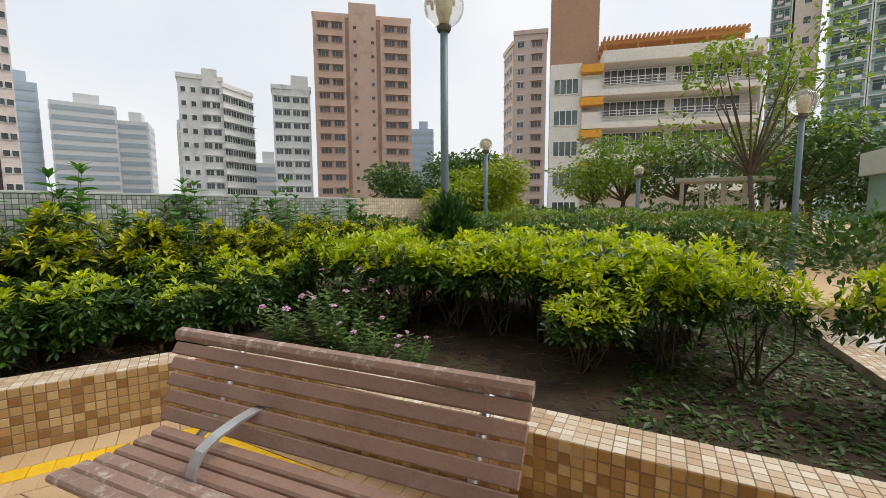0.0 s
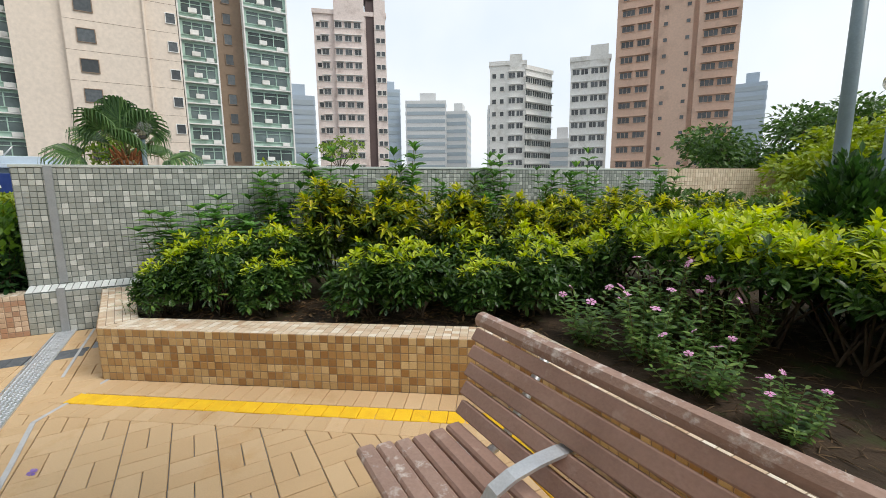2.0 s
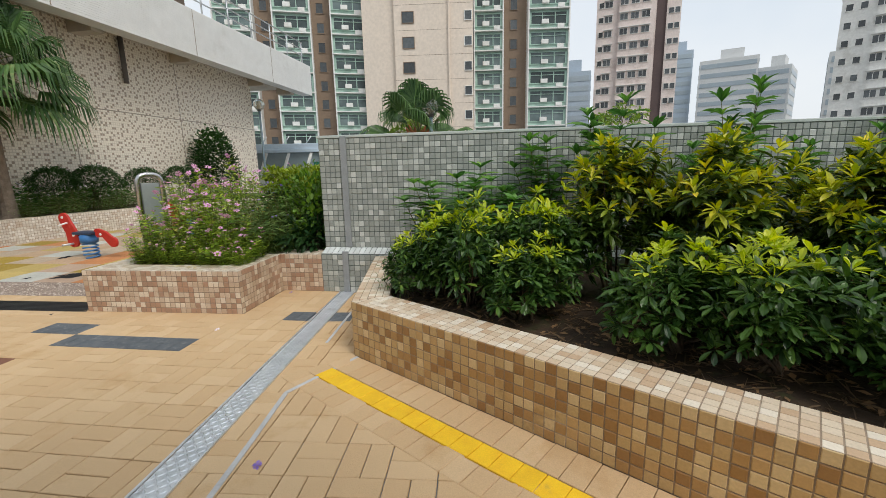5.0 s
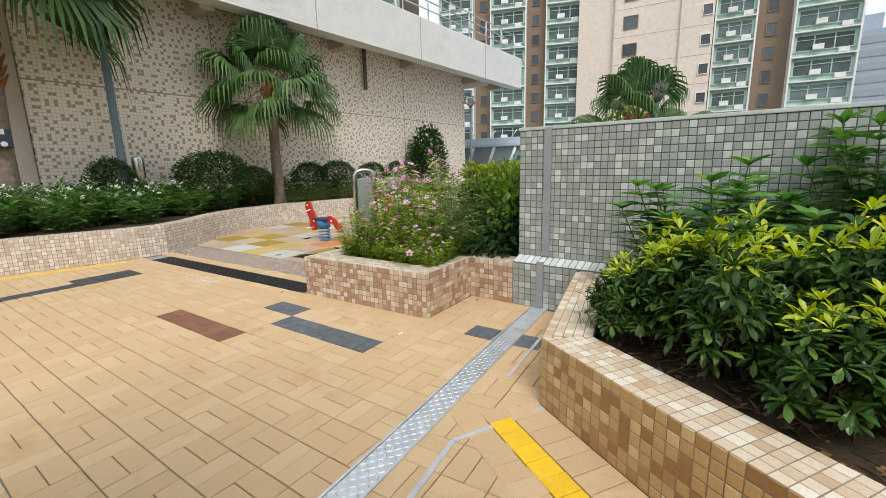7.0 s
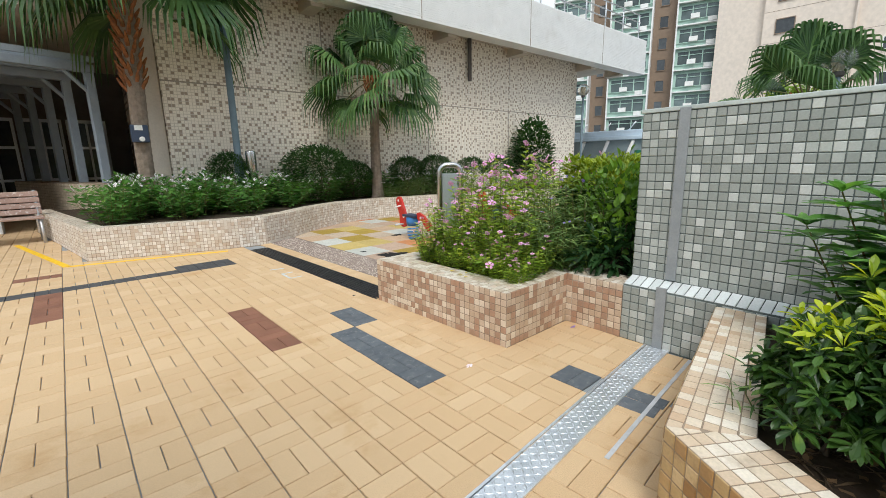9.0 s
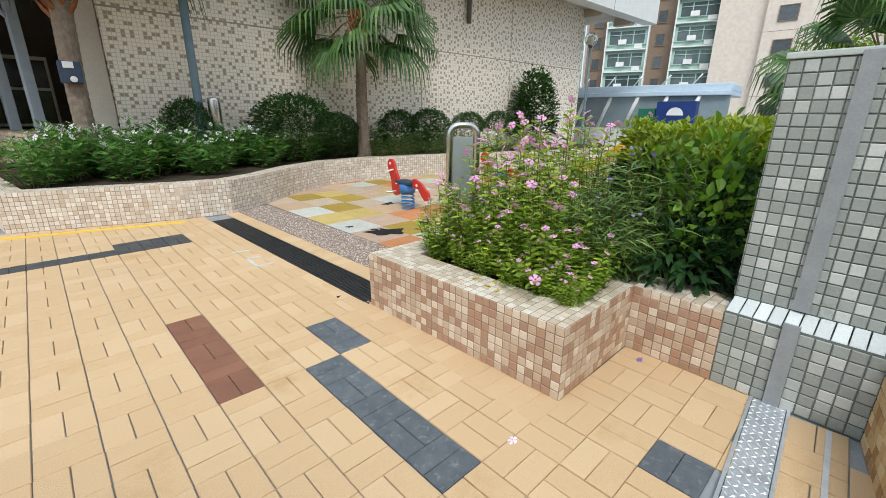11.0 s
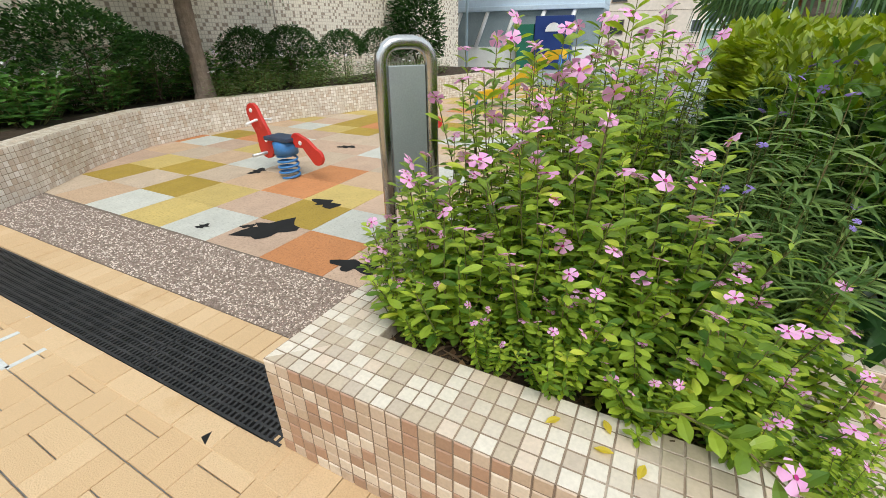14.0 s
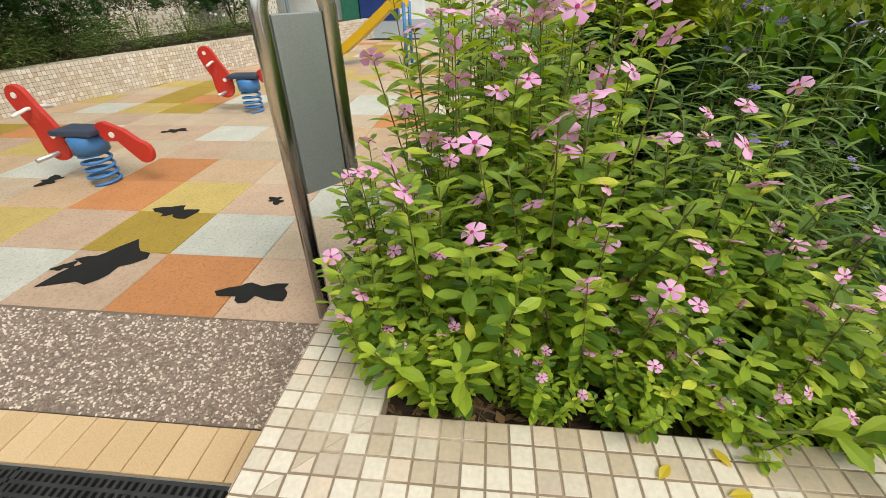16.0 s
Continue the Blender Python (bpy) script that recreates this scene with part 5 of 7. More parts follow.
sprig("periwinkle_shoot", "pink-flowered periwinkle shoot hanging over the planter cap", (-4.51, -1.43, 0.53), 72, 0.34, PERI, L_PERI, PINK_FLOWER)
sprig("weed_shoot", "thin grey-green weed shoot at the planter corner", (-4.80, -2.36, 0.46), 205, 0.30, blade(0.075, 0.011, 0.2, 0.2, 0.4), L_RUEL)

# sparse oleander-like seedling on the planter cap corner
seedling = periwinkle(181, 0.20, 0.42, 7, 0, None, blade(0.11, 0.011, 0.2, 0.3, 0.4), L_RUEL, "seedling", "sparse narrow-leaved seedling at the planter edge", "", 0.09)
seat(seedling, -3.93, 0.87, SOIL)

# beds beside the building
SOIL3 = 0.46
SMALL_LEAF = blade_low(0.075, 0.04)
spots = [(-6.5, -8.95, 0.84, 0.60, 0), (-7.42, -8.95, 0.52, 0.36, 1), (-9.2, -8.95, 0.50, 0.42, 0), (-10.2, -8.9, 0.54, 0.44, 1), (-11.6, -8.8, 0.5, 0.40, 0), (-12.8, -8.7, 0.5, 0.42, 1), (-4.55, -9.25, 0.44, 0.5, 1)]
plant_all([mound("clipped_bush", "dense dark green clipped bush by the building", "bush", 190 + i, 0.95, 1.5, 5200, SMALL_LEAF, L_TOPI, (0.9, 1.5), 1.1, group="clipped bushes", inner=0.10) for i in range(2)], spots, SOIL3 + 0.46)
spots = [(-14.95, -9.0, 1.5, 1.05, 0)]
plant_all([mound("conical_shrub", "upright dark green shrub against the tiled wall", "shrub", 195, 0.5, 2.3, 3600, SMALL_LEAF, L_TOPI, (0.9, 1.6), inner=0.2)], spots, SOIL3)
spots = []
for i in range(26):
    x = -2.3 - i * 0.36
    y = -7.75 - 0.35 * (i % 3) if x > -4.6 else -8.0 - (-4.6 - x) * 0.42 - 0.35 * (i % 3)
    spots.append((x, max(y, -9.2), 1.2 + 0.35 * rq.random(), 1.3 + 0.5 * rq.random(), i))
for i in range(10):
    spots.append((-2.4 - i * 0.35, -8.8 - 0.5 * (i % 2), 1.35, 1.65, i))
plant_all([periwinkle(200 + i, 0.34, 0.56, 22, 8, WHITE_FLOWER, blade_low(0.12, 0.046), L_TALL, "white_flower_bush", "low fresh green bush dotted with white flowers", "white flower bushes", 0.04) for i in range(3)], spots, SOIL3)
spots = [(-8.3 - i * 0.5, -8.55 + 0.05 * i + 0.12 * (i % 2), 1.0, 0.8 + 0.2 * (i % 3), i) for i in range(13)]
plant_all([periwinkle(210 + i, 0.36, 0.62, 20, 4, WHITE_FLOWER, blade_low(0.13, 0.02, 0.4), L_RUEL, "grassy_bush", "narrow-leaved green bush with pale flowers", "grassy bushes", 0.04) for i in range(2)], spots, SOIL3)


# ---------------------------------------------------------------- palms
def fan_palm(seed, trunk_h, r0, r1, leaf_r, nleaf, label, fibre=0.5, skirt=0.0):
    rng = np.random.default_rng(seed)
    root = thing("fan_palm", label, "palm tree", group="fan palms")
    bm = bmesh.new()
    k = int(trunk_h / 0.07)
    pts = [(0.03 * math.sin(i * 0.1), 0.02 * math.sin(i * 0.07), -0.05 + i * 0.07) for i in range(k + 1)]
    radii = [(r0 + (r1 - r0) * min(1, i / k * 1.5) + 0.05 * math.exp(-i * 0.5)) * (1 + 0.05 * (i % 2)) for i in range(k + 1)]
    tube(bm, pts, radii, 12)
    part("trunk", bm, M_BARK, root, "rough ringed trunk")
    bm = bmesh.new()
    top = Vector(pts[-1])
    n = int(40 * max(1, fibre))
    for i in range(n):
        a, z = i * 2.4, trunk_h - fibre * (1 - i / n)
        d = Vector((math.cos(a), math.sin(a), 0))
        b = Vector((0, 0, z)) + d * r1 * 0.75
        tube(bm, [b, b + d * 0.08 + Vector((0, 0, 0.10)), b + d * 0.15 + Vector((0, 0, 0.22))], [0.045, 0.035, 0.012], 5)
    part("fibre_sheath", bm, M_FIBRE, root, "rusty fibrous old leaf bases")
    groups, bm = [], bmesh.new()
    for i in range(nleaf):
        a = i * 2.4 + rng.uniform(-0.2, 0.2)
        el = math.radians(75 - (105 + skirt) * (i / nleaf) + rng.uniform(-6, 6))
        out = np.array([math.cos(a) * math.cos(el), math.sin(a) * math.cos(el), math.sin(el)])
        L = leaf_r * rng.uniform(0.75, 1.0)
        b = np.array([0, 0, trunk_h + 0.02]) + out * 0.05
        hub = b + out * L * 0.85 + np.array([0, 0, -0.16 * L * math.cos(el)])
        tube(bm, [b, (b + hub) / 2 + np.array([0, 0, 0.05]), hub], [0.016, 0.011, 0.008], 5, cap=False)
        # blade: segments spread in a fan, bent back and drooping at the tips
        side = np.cross(out, (0, 0, 1))
        side /= np.linalg.norm(side) + 1e-9
        nrm = np.cross(side, out)
        roll = rng.normal(0, 0.35)
        side, nrm = side * math.cos(roll) + nrm * math.sin(roll), nrm * math.cos(roll) - side * math.sin(roll)
        m = 30
        vs, fs = [], []
        for j in range(m):
            f = -1.75 + 3.5 * j / (m - 1)
            d = out * math.cos(f) + side * math.sin(f) + nrm * (0.18 * math.cos(f))
            w = np.cross(d, nrm)
            w /= np.linalg.norm(w)
            sl = L * 0.95 * (0.78 + 0.22 * math.cos(f)) * rng.uniform(0.92, 1.05)
            hw = sl * 0.036
            p1 = hub + d * sl * 0.5 + nrm * 0.02
            p2 = hub + d * sl * 0.76 + np.array([0, 0, -0.20 * sl])
            p3 = hub + d * sl * 0.84 + np.array([0, 0, -(0.55 + 0.2 * rng.random()) * sl])
            q = len(vs)
            vs += [hub, p1 - w * hw, p1 + nrm * 0.015, p1 + w * hw, p2 - w * hw * 0.7, p2 + w * hw * 0.7, p3]
            fs += [(q, q + 1, q + 2), (q, q + 2, q + 3), (q + 1, q + 4, q + 2), (q + 2, q + 5, q + 3), (q + 2, q + 4, q + 5), (q + 4, q + 6, q + 5)]
        groups.append((np.array(vs), fs, 0))
    leafy("foliage", groups, [L_PALM], root)
    tagged(part("stalk", bm, M_STEM_G, root, smooth=True), kind="stuff")
    return root


palm_a = fan_palm(301, 3.05, 0.15, 0.115, 1.22, 30, "fan palm with a slim grey trunk in the planter", 0.4, 15)
seat(palm_a, -8.13, -8.85, SOIL3)
palm_b = fan_palm(302, 4.75, 0.135, 0.145, 1.5, 40, "tall fan palm with a rusty fibrous trunk", 2.4, 8)
seat(palm_b, -3.05, -9.1, SOIL3)
palm_c = fan_palm(303, 2.15, 0.20, 0.20, 0.92, 20, "fan palm beyond the mosaic wall", 0.5, 25)
seat(palm_c, -11.0, -0.5, 0.0)

# ---------------------------------------------------------------- bench
def plank(bm, a, b, across, thick, width, thin, r=0.008):
    """A rounded slat from a to b: width along `across`, thin along `thick`."""
    a, b, across, thick = (Vector(v) for v in (a, b, across, thick))
    across, thick = across.normalized(), thick.normalized()
    w, h = width / 2, thin / 2
    sec = [(-w + r, -h), (w - r, -h), (w, -h + r), (w, h - r), (w - r, h), (-w + r, h), (-w, h - r), (-w, -h + r)]
    rings = [[bm.verts.new(p + across * x + thick * y) for x, y in sec] for p in (a, b)]
    n = len(sec)
    for k in range(n):
        bm.faces.new((rings[0][k], rings[0][(k + 1) % n], rings[1][(k + 1) % n], rings[1][k]))
    bm.faces.new(rings[0][::-1])
    bm.faces.new(rings[1])
    bmesh.ops.recalc_face_normals(bm, faces=bm.faces[:])
    return bm


def bench():
    root = thing("park_bench", "weathered brown slatted park bench with a pale worn top rail", "bench", (-0.2, 2.3, 0))
    o = Vector((-0.2, 2.3, 0))
    skew = 0.075
    for i in range(6):
        t = i / 5
        y = 2.075 + t * 0.405
        z = 0.415 + 0.012 * (1 - t) - 0.018 * math.sin(t * math.pi) + (0.0 if i else -0.004)
        a, b = Vector((-1.15, y, z)) - o, Vector((0.78, y + skew * 1.93, z)) - o
        part("seat_slat", plank(bmesh.new(), a, b, (0, 1, 0.02), (0, 0, 1), 0.0715, 0.036, 0.010), M_SLAT_TOP if i < 3 else M_SLAT, root)
    lean = Vector((0, 0.265, 0.40)).normalized()
    face = lean.cross(Vector((1, skew, 0))).normalized()
    for i in range(6):
        t = (i + 0.45) / 6
        p0 = Vector((-1.17 - 0.25 * t, 2.525 + 0.262 * t, 0.445 + 0.40 * t)) - o
        p1 = Vector((0.64, 2.525 + 0.262 * t + 0.155, 0.445 + 0.40 * t)) - o
        if i == 5:
            part("top_rail", plank(bmesh.new(), p0, p1, lean, face, 0.078, 0.056, 0.024), M_SLAT_TOP, root, "pale lichened rounded top rail")
        else:
            part("back_slat", plank(bmesh.new(), p0, p1, lean, face, 0.0665, 0.040, 0.006), M_SLAT, root)
    for x in (-0.95, 0.45):
        bm = bmesh.new()
        yy = skew * (x + 1.15)
        tube(bm, [Vector(q) - o + Vector((x, yy, 0)) for q in ((0, 2.12, 0.0), (0, 2.14, 0.385), (0, 2.50, 0.380), (0, 2.60, 0.42), (0, 2.845, 0.80))], 0.022, 8)
        tube(bm, [Vector(q) - o + Vector((x, yy, 0)) for q in ((0, 2.56, 0.0), (0, 2.52, 0.375))], 0.022, 8)
        part("frame", bm, M_ALU, root, smooth=True)
    for x in (-0.62,):
        bm = bmesh.new()
        yy = skew * (x + 1.15) - 0.04
        prof = [(2.735, 0.515), (2.66, 0.520), (2.56, 0.512), (2.46, 0.492), (2.39, 0.46), (2.355, 0.41), (2.345, 0.34)]
        prof = [(y - 0.03, z + 0.055) for y, z in prof]
        prof[-1] = (prof[-1][0], 0.43)
        prof.append((prof[-1][0], 0.40))
        rows = []
        for i, (y, z) in enumerate(prof):
            ya, za = prof[max(0, i - 1)]
            yb, zb = prof[min(len(prof) - 1, i + 1)]
            n = Vector((0, -(zb - za), yb - ya)).normalized() * 0.006
            c = Vector((x, y + yy, z)) - o
            rows.append([bm.verts.new(c + Vector((sx * 0.029, 0, 0)) + n * sn) for sx, sn in ((-1, -1), (1, -1), (1, 1), (-1, 1))])
        for a, b in zip(rows, rows[1:]):
            for k in range(4):
                bm.faces.new((a[k], a[(k + 1) % 4], b[(k + 1) % 4], b[k]))
        bm.faces.new(rows[0][::-1])
        bm.faces.new(rows[-1])
        bmesh.ops.recalc_face_normals(bm, faces=bm.faces[:])
        part("armrest", bm, M_ALU, root, "curved brushed metal armrest")
    return root


bench()

# bench by the entrance with a bag on it
bench_b = thing("park_bench", "small grey slatted bench by the entrance", "bench", (-0.66, -10.15, 0.0), 186, "benches by the entrance")
bench_b.scale = (1.15, 1.15, 1.15)
for i in range(4):
    part("seat_slat", boxes((-0.6, 0.6, -0.20 + i * 0.11, -0.11 + i * 0.11, 0.40, 0.43), bevel=0.006), M_SLAT_TOP, bench_b)
for i in range(4):
    part("back_slat", plank(bmesh.new(), (-0.6, 0.27 + i * 0.03, 0.50 + i * 0.1), (0.6, 0.27 + i * 0.03, 0.50 + i * 0.1), (0, 0.3, 1), (0, 1, -0.3), 0.09, 0.025), M_SLAT_TOP, bench_b)
for x in (-0.58, 0.55):
    bm = bmesh.new()
    tube(bm, [(x, -0.2, 0), (x, -0.16, 0.39), (x, 0.24, 0.39), (x, 0.40, 0.86)], 0.025, 8)
    tube(bm, [(x, 0.26, 0), (x, 0.2, 0.385)], 0.025, 8)
    part("frame", bm, M_ALU, bench_b, smooth=True)
bm = lathe(bmesh.new(), [(0.10, 0), (0.15, 0.03), (0.16, 0.15), (0.12, 0.26), (0.05, 0.31)], 14)
tube(bm, [(0.05, 0, 0.30), (0.0, 0.02, 0.38), (-0.05, 0, 0.30)], 0.012, 6)
bag = tagged(obj("bag", bm, mat("black_nylon", (0.02, 0.02, 0.024), (0.04, 0.04, 0.045), 8, 90, 0.6), smooth=True), "black soft bag standing on the small bench", "bag")
bag.location = (-0.35, -10.12, 0.497)
copy_thing(bench_b, pose(0.80, -10.0, 0, 0, 0, 186) @ Matrix.Scale(1.15, 4))


# ---------------------------------------------------------------- lamps and posts
M_GLOBE = glass_mat("smoky_globe", (0.92, 0.93, 0.90), 0.08, 0.85)
M_LAMPIN = mat("lamp_insert", (0.70, 0.60, 0.42), (0.55, 0.45, 0.30), 20, 80, 0.5)


def globe_lamp(x, y, z0, height, r, label):
    root = thing("globe_lamp", label, "lamp post", (x, y, z0), group="globe lamps")
    bm = lathe(bmesh.new(), [(0.085, 0), (0.085, 0.06), (0.055, 0.10), (0.048, height * 0.5), (0.045, height - 0.06)], 16)
    part("pole", bm, M_POLE, root, smooth=True)
    part("collar", lathe(bmesh.new(), [(0.07, height - 0.06), (0.085, height - 0.03), (0.085, height), (0.06, height + 0.03)], 16), M_DARK, root, smooth=True)
    bm = bmesh.new()
    bmesh.ops.create_uvsphere(bm, u_segments=24, v_segments=16, radius=r)
    bmesh.ops.translate(bm, verts=bm.verts[:], vec=(0, 0, height + r * 0.95))
    g = part("globe", bm, M_GLOBE, root, "clear glass globe", smooth=True)
    part("insert", lathe(bmesh.new(), [(0.05, height), (0.06, height + r * 0.6), (0.075, height + r * 0.7), (0.075, height + r * 1.25), (0.04, height + r * 1.4)], 12), M_LAMPIN, root, smooth=True)
    return root


globe_lamp(-1.30, 5.97, 0.35, 3.28, 0.235, "tall blue-grey post lamp with a clear globe")
globe_lamp(-2.9, 11.4, 0.35, 2.55, 0.16, "blue-grey garden lamp with a pale globe")
globe_lamp(3.2, 11.0, 0.35, 2.75, 0.22, "blue-grey garden lamp with a clear globe among trees")
globe_lamp(-10.9, -0.17, 0.0, 2.58, 0.22, "grey garden lamp beyond the mosaic wall")
globe_lamp(-18.6, -9.3, 0.0, 4.0, 0.24, "grey garden lamp at the corner of the building")
globe_lamp(0.55, 12.6, 0.35, 1.9, 0.12, "small garden lamp among trees")
pole = thing("lamp_pole", "tall blue-grey lamp pole in the planter", "lamp post", (-4.78, -9.25, SOIL3))
part("shaft", lathe(bmesh.new(), [(0.10, -0.05), (0.10, 1.0), (0.075, 1.05), (0.065, 6.5)], 14), M_POLE, pole, smooth=True)
bollard = tagged(obj("bollard", lathe(bmesh.new(), [(0.11, -0.05), (0.11, 1.22), (0.105, 1.25), (0.02, 1.27)], 18), M_STAINLESS, smooth=True), "brushed stainless steel bollard in the planter", "bollard")
bollard.location = (-4.98, -9.0, SOIL3)

meter = thing("trunk_box", "small black box with a white label strapped round a palm trunk", "control box", (-2.98, -8.9, 2.02))
part("case", boxes((-0.15, 0.13, -0.06, 0.09, -0.16, 0.16), bevel=0.02), M_NAVY, meter)
part("label_plate", boxes((-0.06, 0.07, 0.092, 0.098, 0.06, 0.15)), M_WHITE, meter, "white label")
part("gauge", lathe(bmesh.new(), [(0.045, 0.0), (0.045, 0.02), (0.03, 0.025)], 14), M_WHITE, meter, "round white gauge").matrix_basis = pose(-0.03, 0.09, -0.10, -90, 0, 0)

# notice frame
sign = thing("notice_stand", "stainless steel hoop stand with a blank steel panel", "sign", (-5.40, -2.70, 0), -35)
bm = bmesh.new()
hw, top = 0.128, 1.35
path = [(-hw, 0, 0), (-hw, 0, top - 0.09)] + [(-hw + 0.09 - 0.09 * math.cos(a), 0, top - 0.09 + 0.09 * math.sin(a)) for a in (0.4, 0.8, 1.2, 1.57)]
path += [(-x, y, z) for x, y, z in path[::-1]]
tube(bm, path, 0.032, 12)
part("hoop", bm, M_STAINLESS, sign, smooth=True)
part("panel", boxes((-0.094, 0.094, -0.012, 0.012, 0.62, 1.25), bevel=0.004), mat("brushed_panel", (0.42, 0.46, 0.47), (0.36, 0.40, 0.41), 4, 140, 0.4, 0.6, bump=0.03), sign, "blank brushed panel")


# ---------------------------------------------------------------- playground
def rider(x, y, turn):
    root = thing("spring_rider", "red and blue spring rider on a blue coil", "spring rider", (x, y, 0), turn, group="spring riders")
    bm = bmesh.new()
    n = 90
    tube(bm, [(math.cos(i * 0.35) * (0.105 - 0.0001 * i), math.sin(i * 0.35) * 0.105, 0.01 + 0.29 * i / n) for i in range(n + 1)], 0.013, 6)
    part("spring", bm, M_BLUE, root, smooth=True)
    part("spring_cup", lathe(bmesh.new(), [(0.125, 0.26), (0.13, 0.38), (0.10, 0.40)], 16), M_BLUE, root, smooth=True)
    part("seat", boxes((-0.11, 0.11, -0.20, 0.16, 0.40, 0.445), bevel=0.015), M_NAVY, root, "dark seat plate")

    def panel(pts, x0, x1):
        bm = bmesh.new()
        lo = [bm.verts.new((x0, a, b)) for a, b in pts]
        hi = [bm.verts.new((x1, a, b)) for a, b in pts]
        bm.faces.new(lo)
        bm.faces.new(hi[::-1])
        for i in range(len(pts)):
            bm.faces.new((lo[i], lo[(i + 1) % len(pts)], hi[(i + 1) % len(pts)], hi[i]))
        bmesh.ops.recalc_face_normals(bm, faces=bm.faces[:])
        bmesh.ops.bevel(bm, geom=[e for e in bm.edges if abs(e.verts[0].co.x - e.verts[1].co.x) < 1e-5], offset=0.004, segments=1, affect="EDGES")
        return bm

    spine = [(-0.42, 0.66, 0.095), (-0.30, 0.29, 0.115)]

    def arc(c, r, a0, a1, n=8):
        return [(c[0] + r * math.cos(a0 + (a1 - a0) * i / n), c[1] + r * math.sin(a0 + (a1 - a0) * i / n)) for i in range(n + 1)]

    top = arc(spine[0], spine[0][2], radians(25), radians(205))
    bot = arc(spine[1], spine[1][2], radians(180), radians(360))
    outline = top + [(-0.47, 0.52), (-0.42, 0.42)] + bot + [(-0.19, 0.40), (-0.235, 0.50), (-0.30, 0.62)]
    part("head_panel", panel(outline, -0.02, 0.02), M_RED, root, "red animal-head side panel")
    tail = arc((0.20, 0.42), 0.075, radians(180), radians(60)) + [(0.36, 0.44), (0.46, 0.36)] + arc((0.46, 0.27), 0.085, radians(60), radians(-120)) + [(0.34, 0.28), (0.28, 0.35), (0.18, 0.345)]
    part("tail_panel", panel(tail, -0.02, 0.02), M_RED, root, "red tail panel")
    bm = bmesh.new()
    tube(bm, [(-0.16, -0.36, 0.56), (-0.05, -0.355, 0.585), (0.05, -0.355, 0.585), (0.16, -0.36, 0.56)], 0.014, 8)
    part("handle", bm, M_WHITE, root, "white grip bar", smooth=True)
    bm = bmesh.new()
    tube(bm, [(-0.20, -0.30, 0.24), (0.20, -0.30, 0.24)], 0.018, 8)
    part("footrest", bm, M_ALU, root, smooth=True)
    for yy, zz in ((-0.43, 0.68), (-0.27, 0.38), (0.26, 0.40)):
        b = part("bolt", lathe(bmesh.new(), [(0.022, -0.028), (0.022, 0.028)], 10), M_WHITE, root)
        b.matrix_basis = pose(0, yy, zz, 0, 90, 0)
    return root


rider(-6.64, -5.20, 0)
rider(-8.86, -5.14, 6)
slide = thing("play_slide", "yellow plastic playground slide", "slide", (-12.4, -4.5, 0), 180)
slide.scale = (0.8, 0.8, 0.8)
prof = [(-0.7, 1.25), (-0.4, 1.23), (0.4, 0.62), (0.9, 0.28), (1.5, 0.22)]
bm = bmesh.new()
rows = [[bm.verts.new((sx, yy, zz + dz)) for sx, dz in ((-0.30, 0.16), (-0.26, 0.16), (-0.22, 0.0), (0.22, 0.0), (0.26, 0.16), (0.30, 0.16), (0.26, -0.05), (-0.26, -0.05))] for yy, zz in prof]
for a, b in zip(rows, rows[1:]):
    for k in range(8):
        bm.faces.new((a[k], a[(k + 1) % 8], b[(k + 1) % 8], b[k]))
bm.faces.new(rows[0])
bm.faces.new(rows[-1][::-1])
bmesh.ops.recalc_face_normals(bm, faces=bm.faces[:])
part("chute", bm, mat("yellow_plastic", (0.75, 0.48, 0.02), (0.68, 0.42, 0.02), 4, 60, 0.4, bump=0.03), slide)
for x in (-0.28, 0.28):
    bm = bmesh.new()
    tube(bm, [(x, -0.7, 0), (x, -0.7, 1.3)], 0.04, 8)
    part("post", bm, M_BLUE, slide, smooth=True)
    bm = bmesh.new()
    tube(bm, [(x, 1.45, 0), (x, 1.45, 0.2)], 0.03, 8)
    part("foot", bm, M_BLUE, slide, smooth=True)

# covered footbridge beyond the planter
foot = thing("footbridge", "blue and white covered footbridge with glass sides", "footbridge", (-25.6, -9.3, 0), 8)
part("roof", boxes((-1.6, 1.6, -6.5, 3.2, 2.55, 2.85), (-1.75, 1.75, -6.5, 3.2, 2.35, 2.55), bevel=0.03), mat("pale_blue_roof", (0.55, 0.66, 0.76), (0.5, 0.6, 0.7)), foot)
part("lower_beam", boxes((-1.6, 1.6, -6.5, 3.2, -0.05, 0.9)), M_WHITE, foot)
part("glass_side", boxes((1.5, 1.56, -6.5, 3.2, 0.9, 2.35)), mat("pale_glass", (0.22, 0.28, 0.31), (0.30, 0.36, 0.38), 1, 20, 0.1, bump=0), foot)
for i in range(7):
    y = -6.3 + i * 1.3
    bm = bmesh.new()
    tube(bm, [(1.62, y, 0.9), (1.62, y + 0.55, 2.35)], 0.09, 8)
    part("truss_post", bm, M_WHITE, foot, smooth=True)
    bm = bmesh.new()
    tube(bm, [(1.0, y, 2.8), (1.0, y + 0.4, 3.3)], 0.03, 6)
    part("roof_fin", bm, M_ALU, foot, smooth=True)
part("sign_panel", boxes((1.7, 2.3, 0.5, 2.1, 0.0, 2.1), bevel=0.02), mat("navy_panel", (0.012, 0.035, 0.16), (0.018, 0.045, 0.19), 3, 40, 0.4), foot, "dark blue sign panel")
bm = bmesh.new()
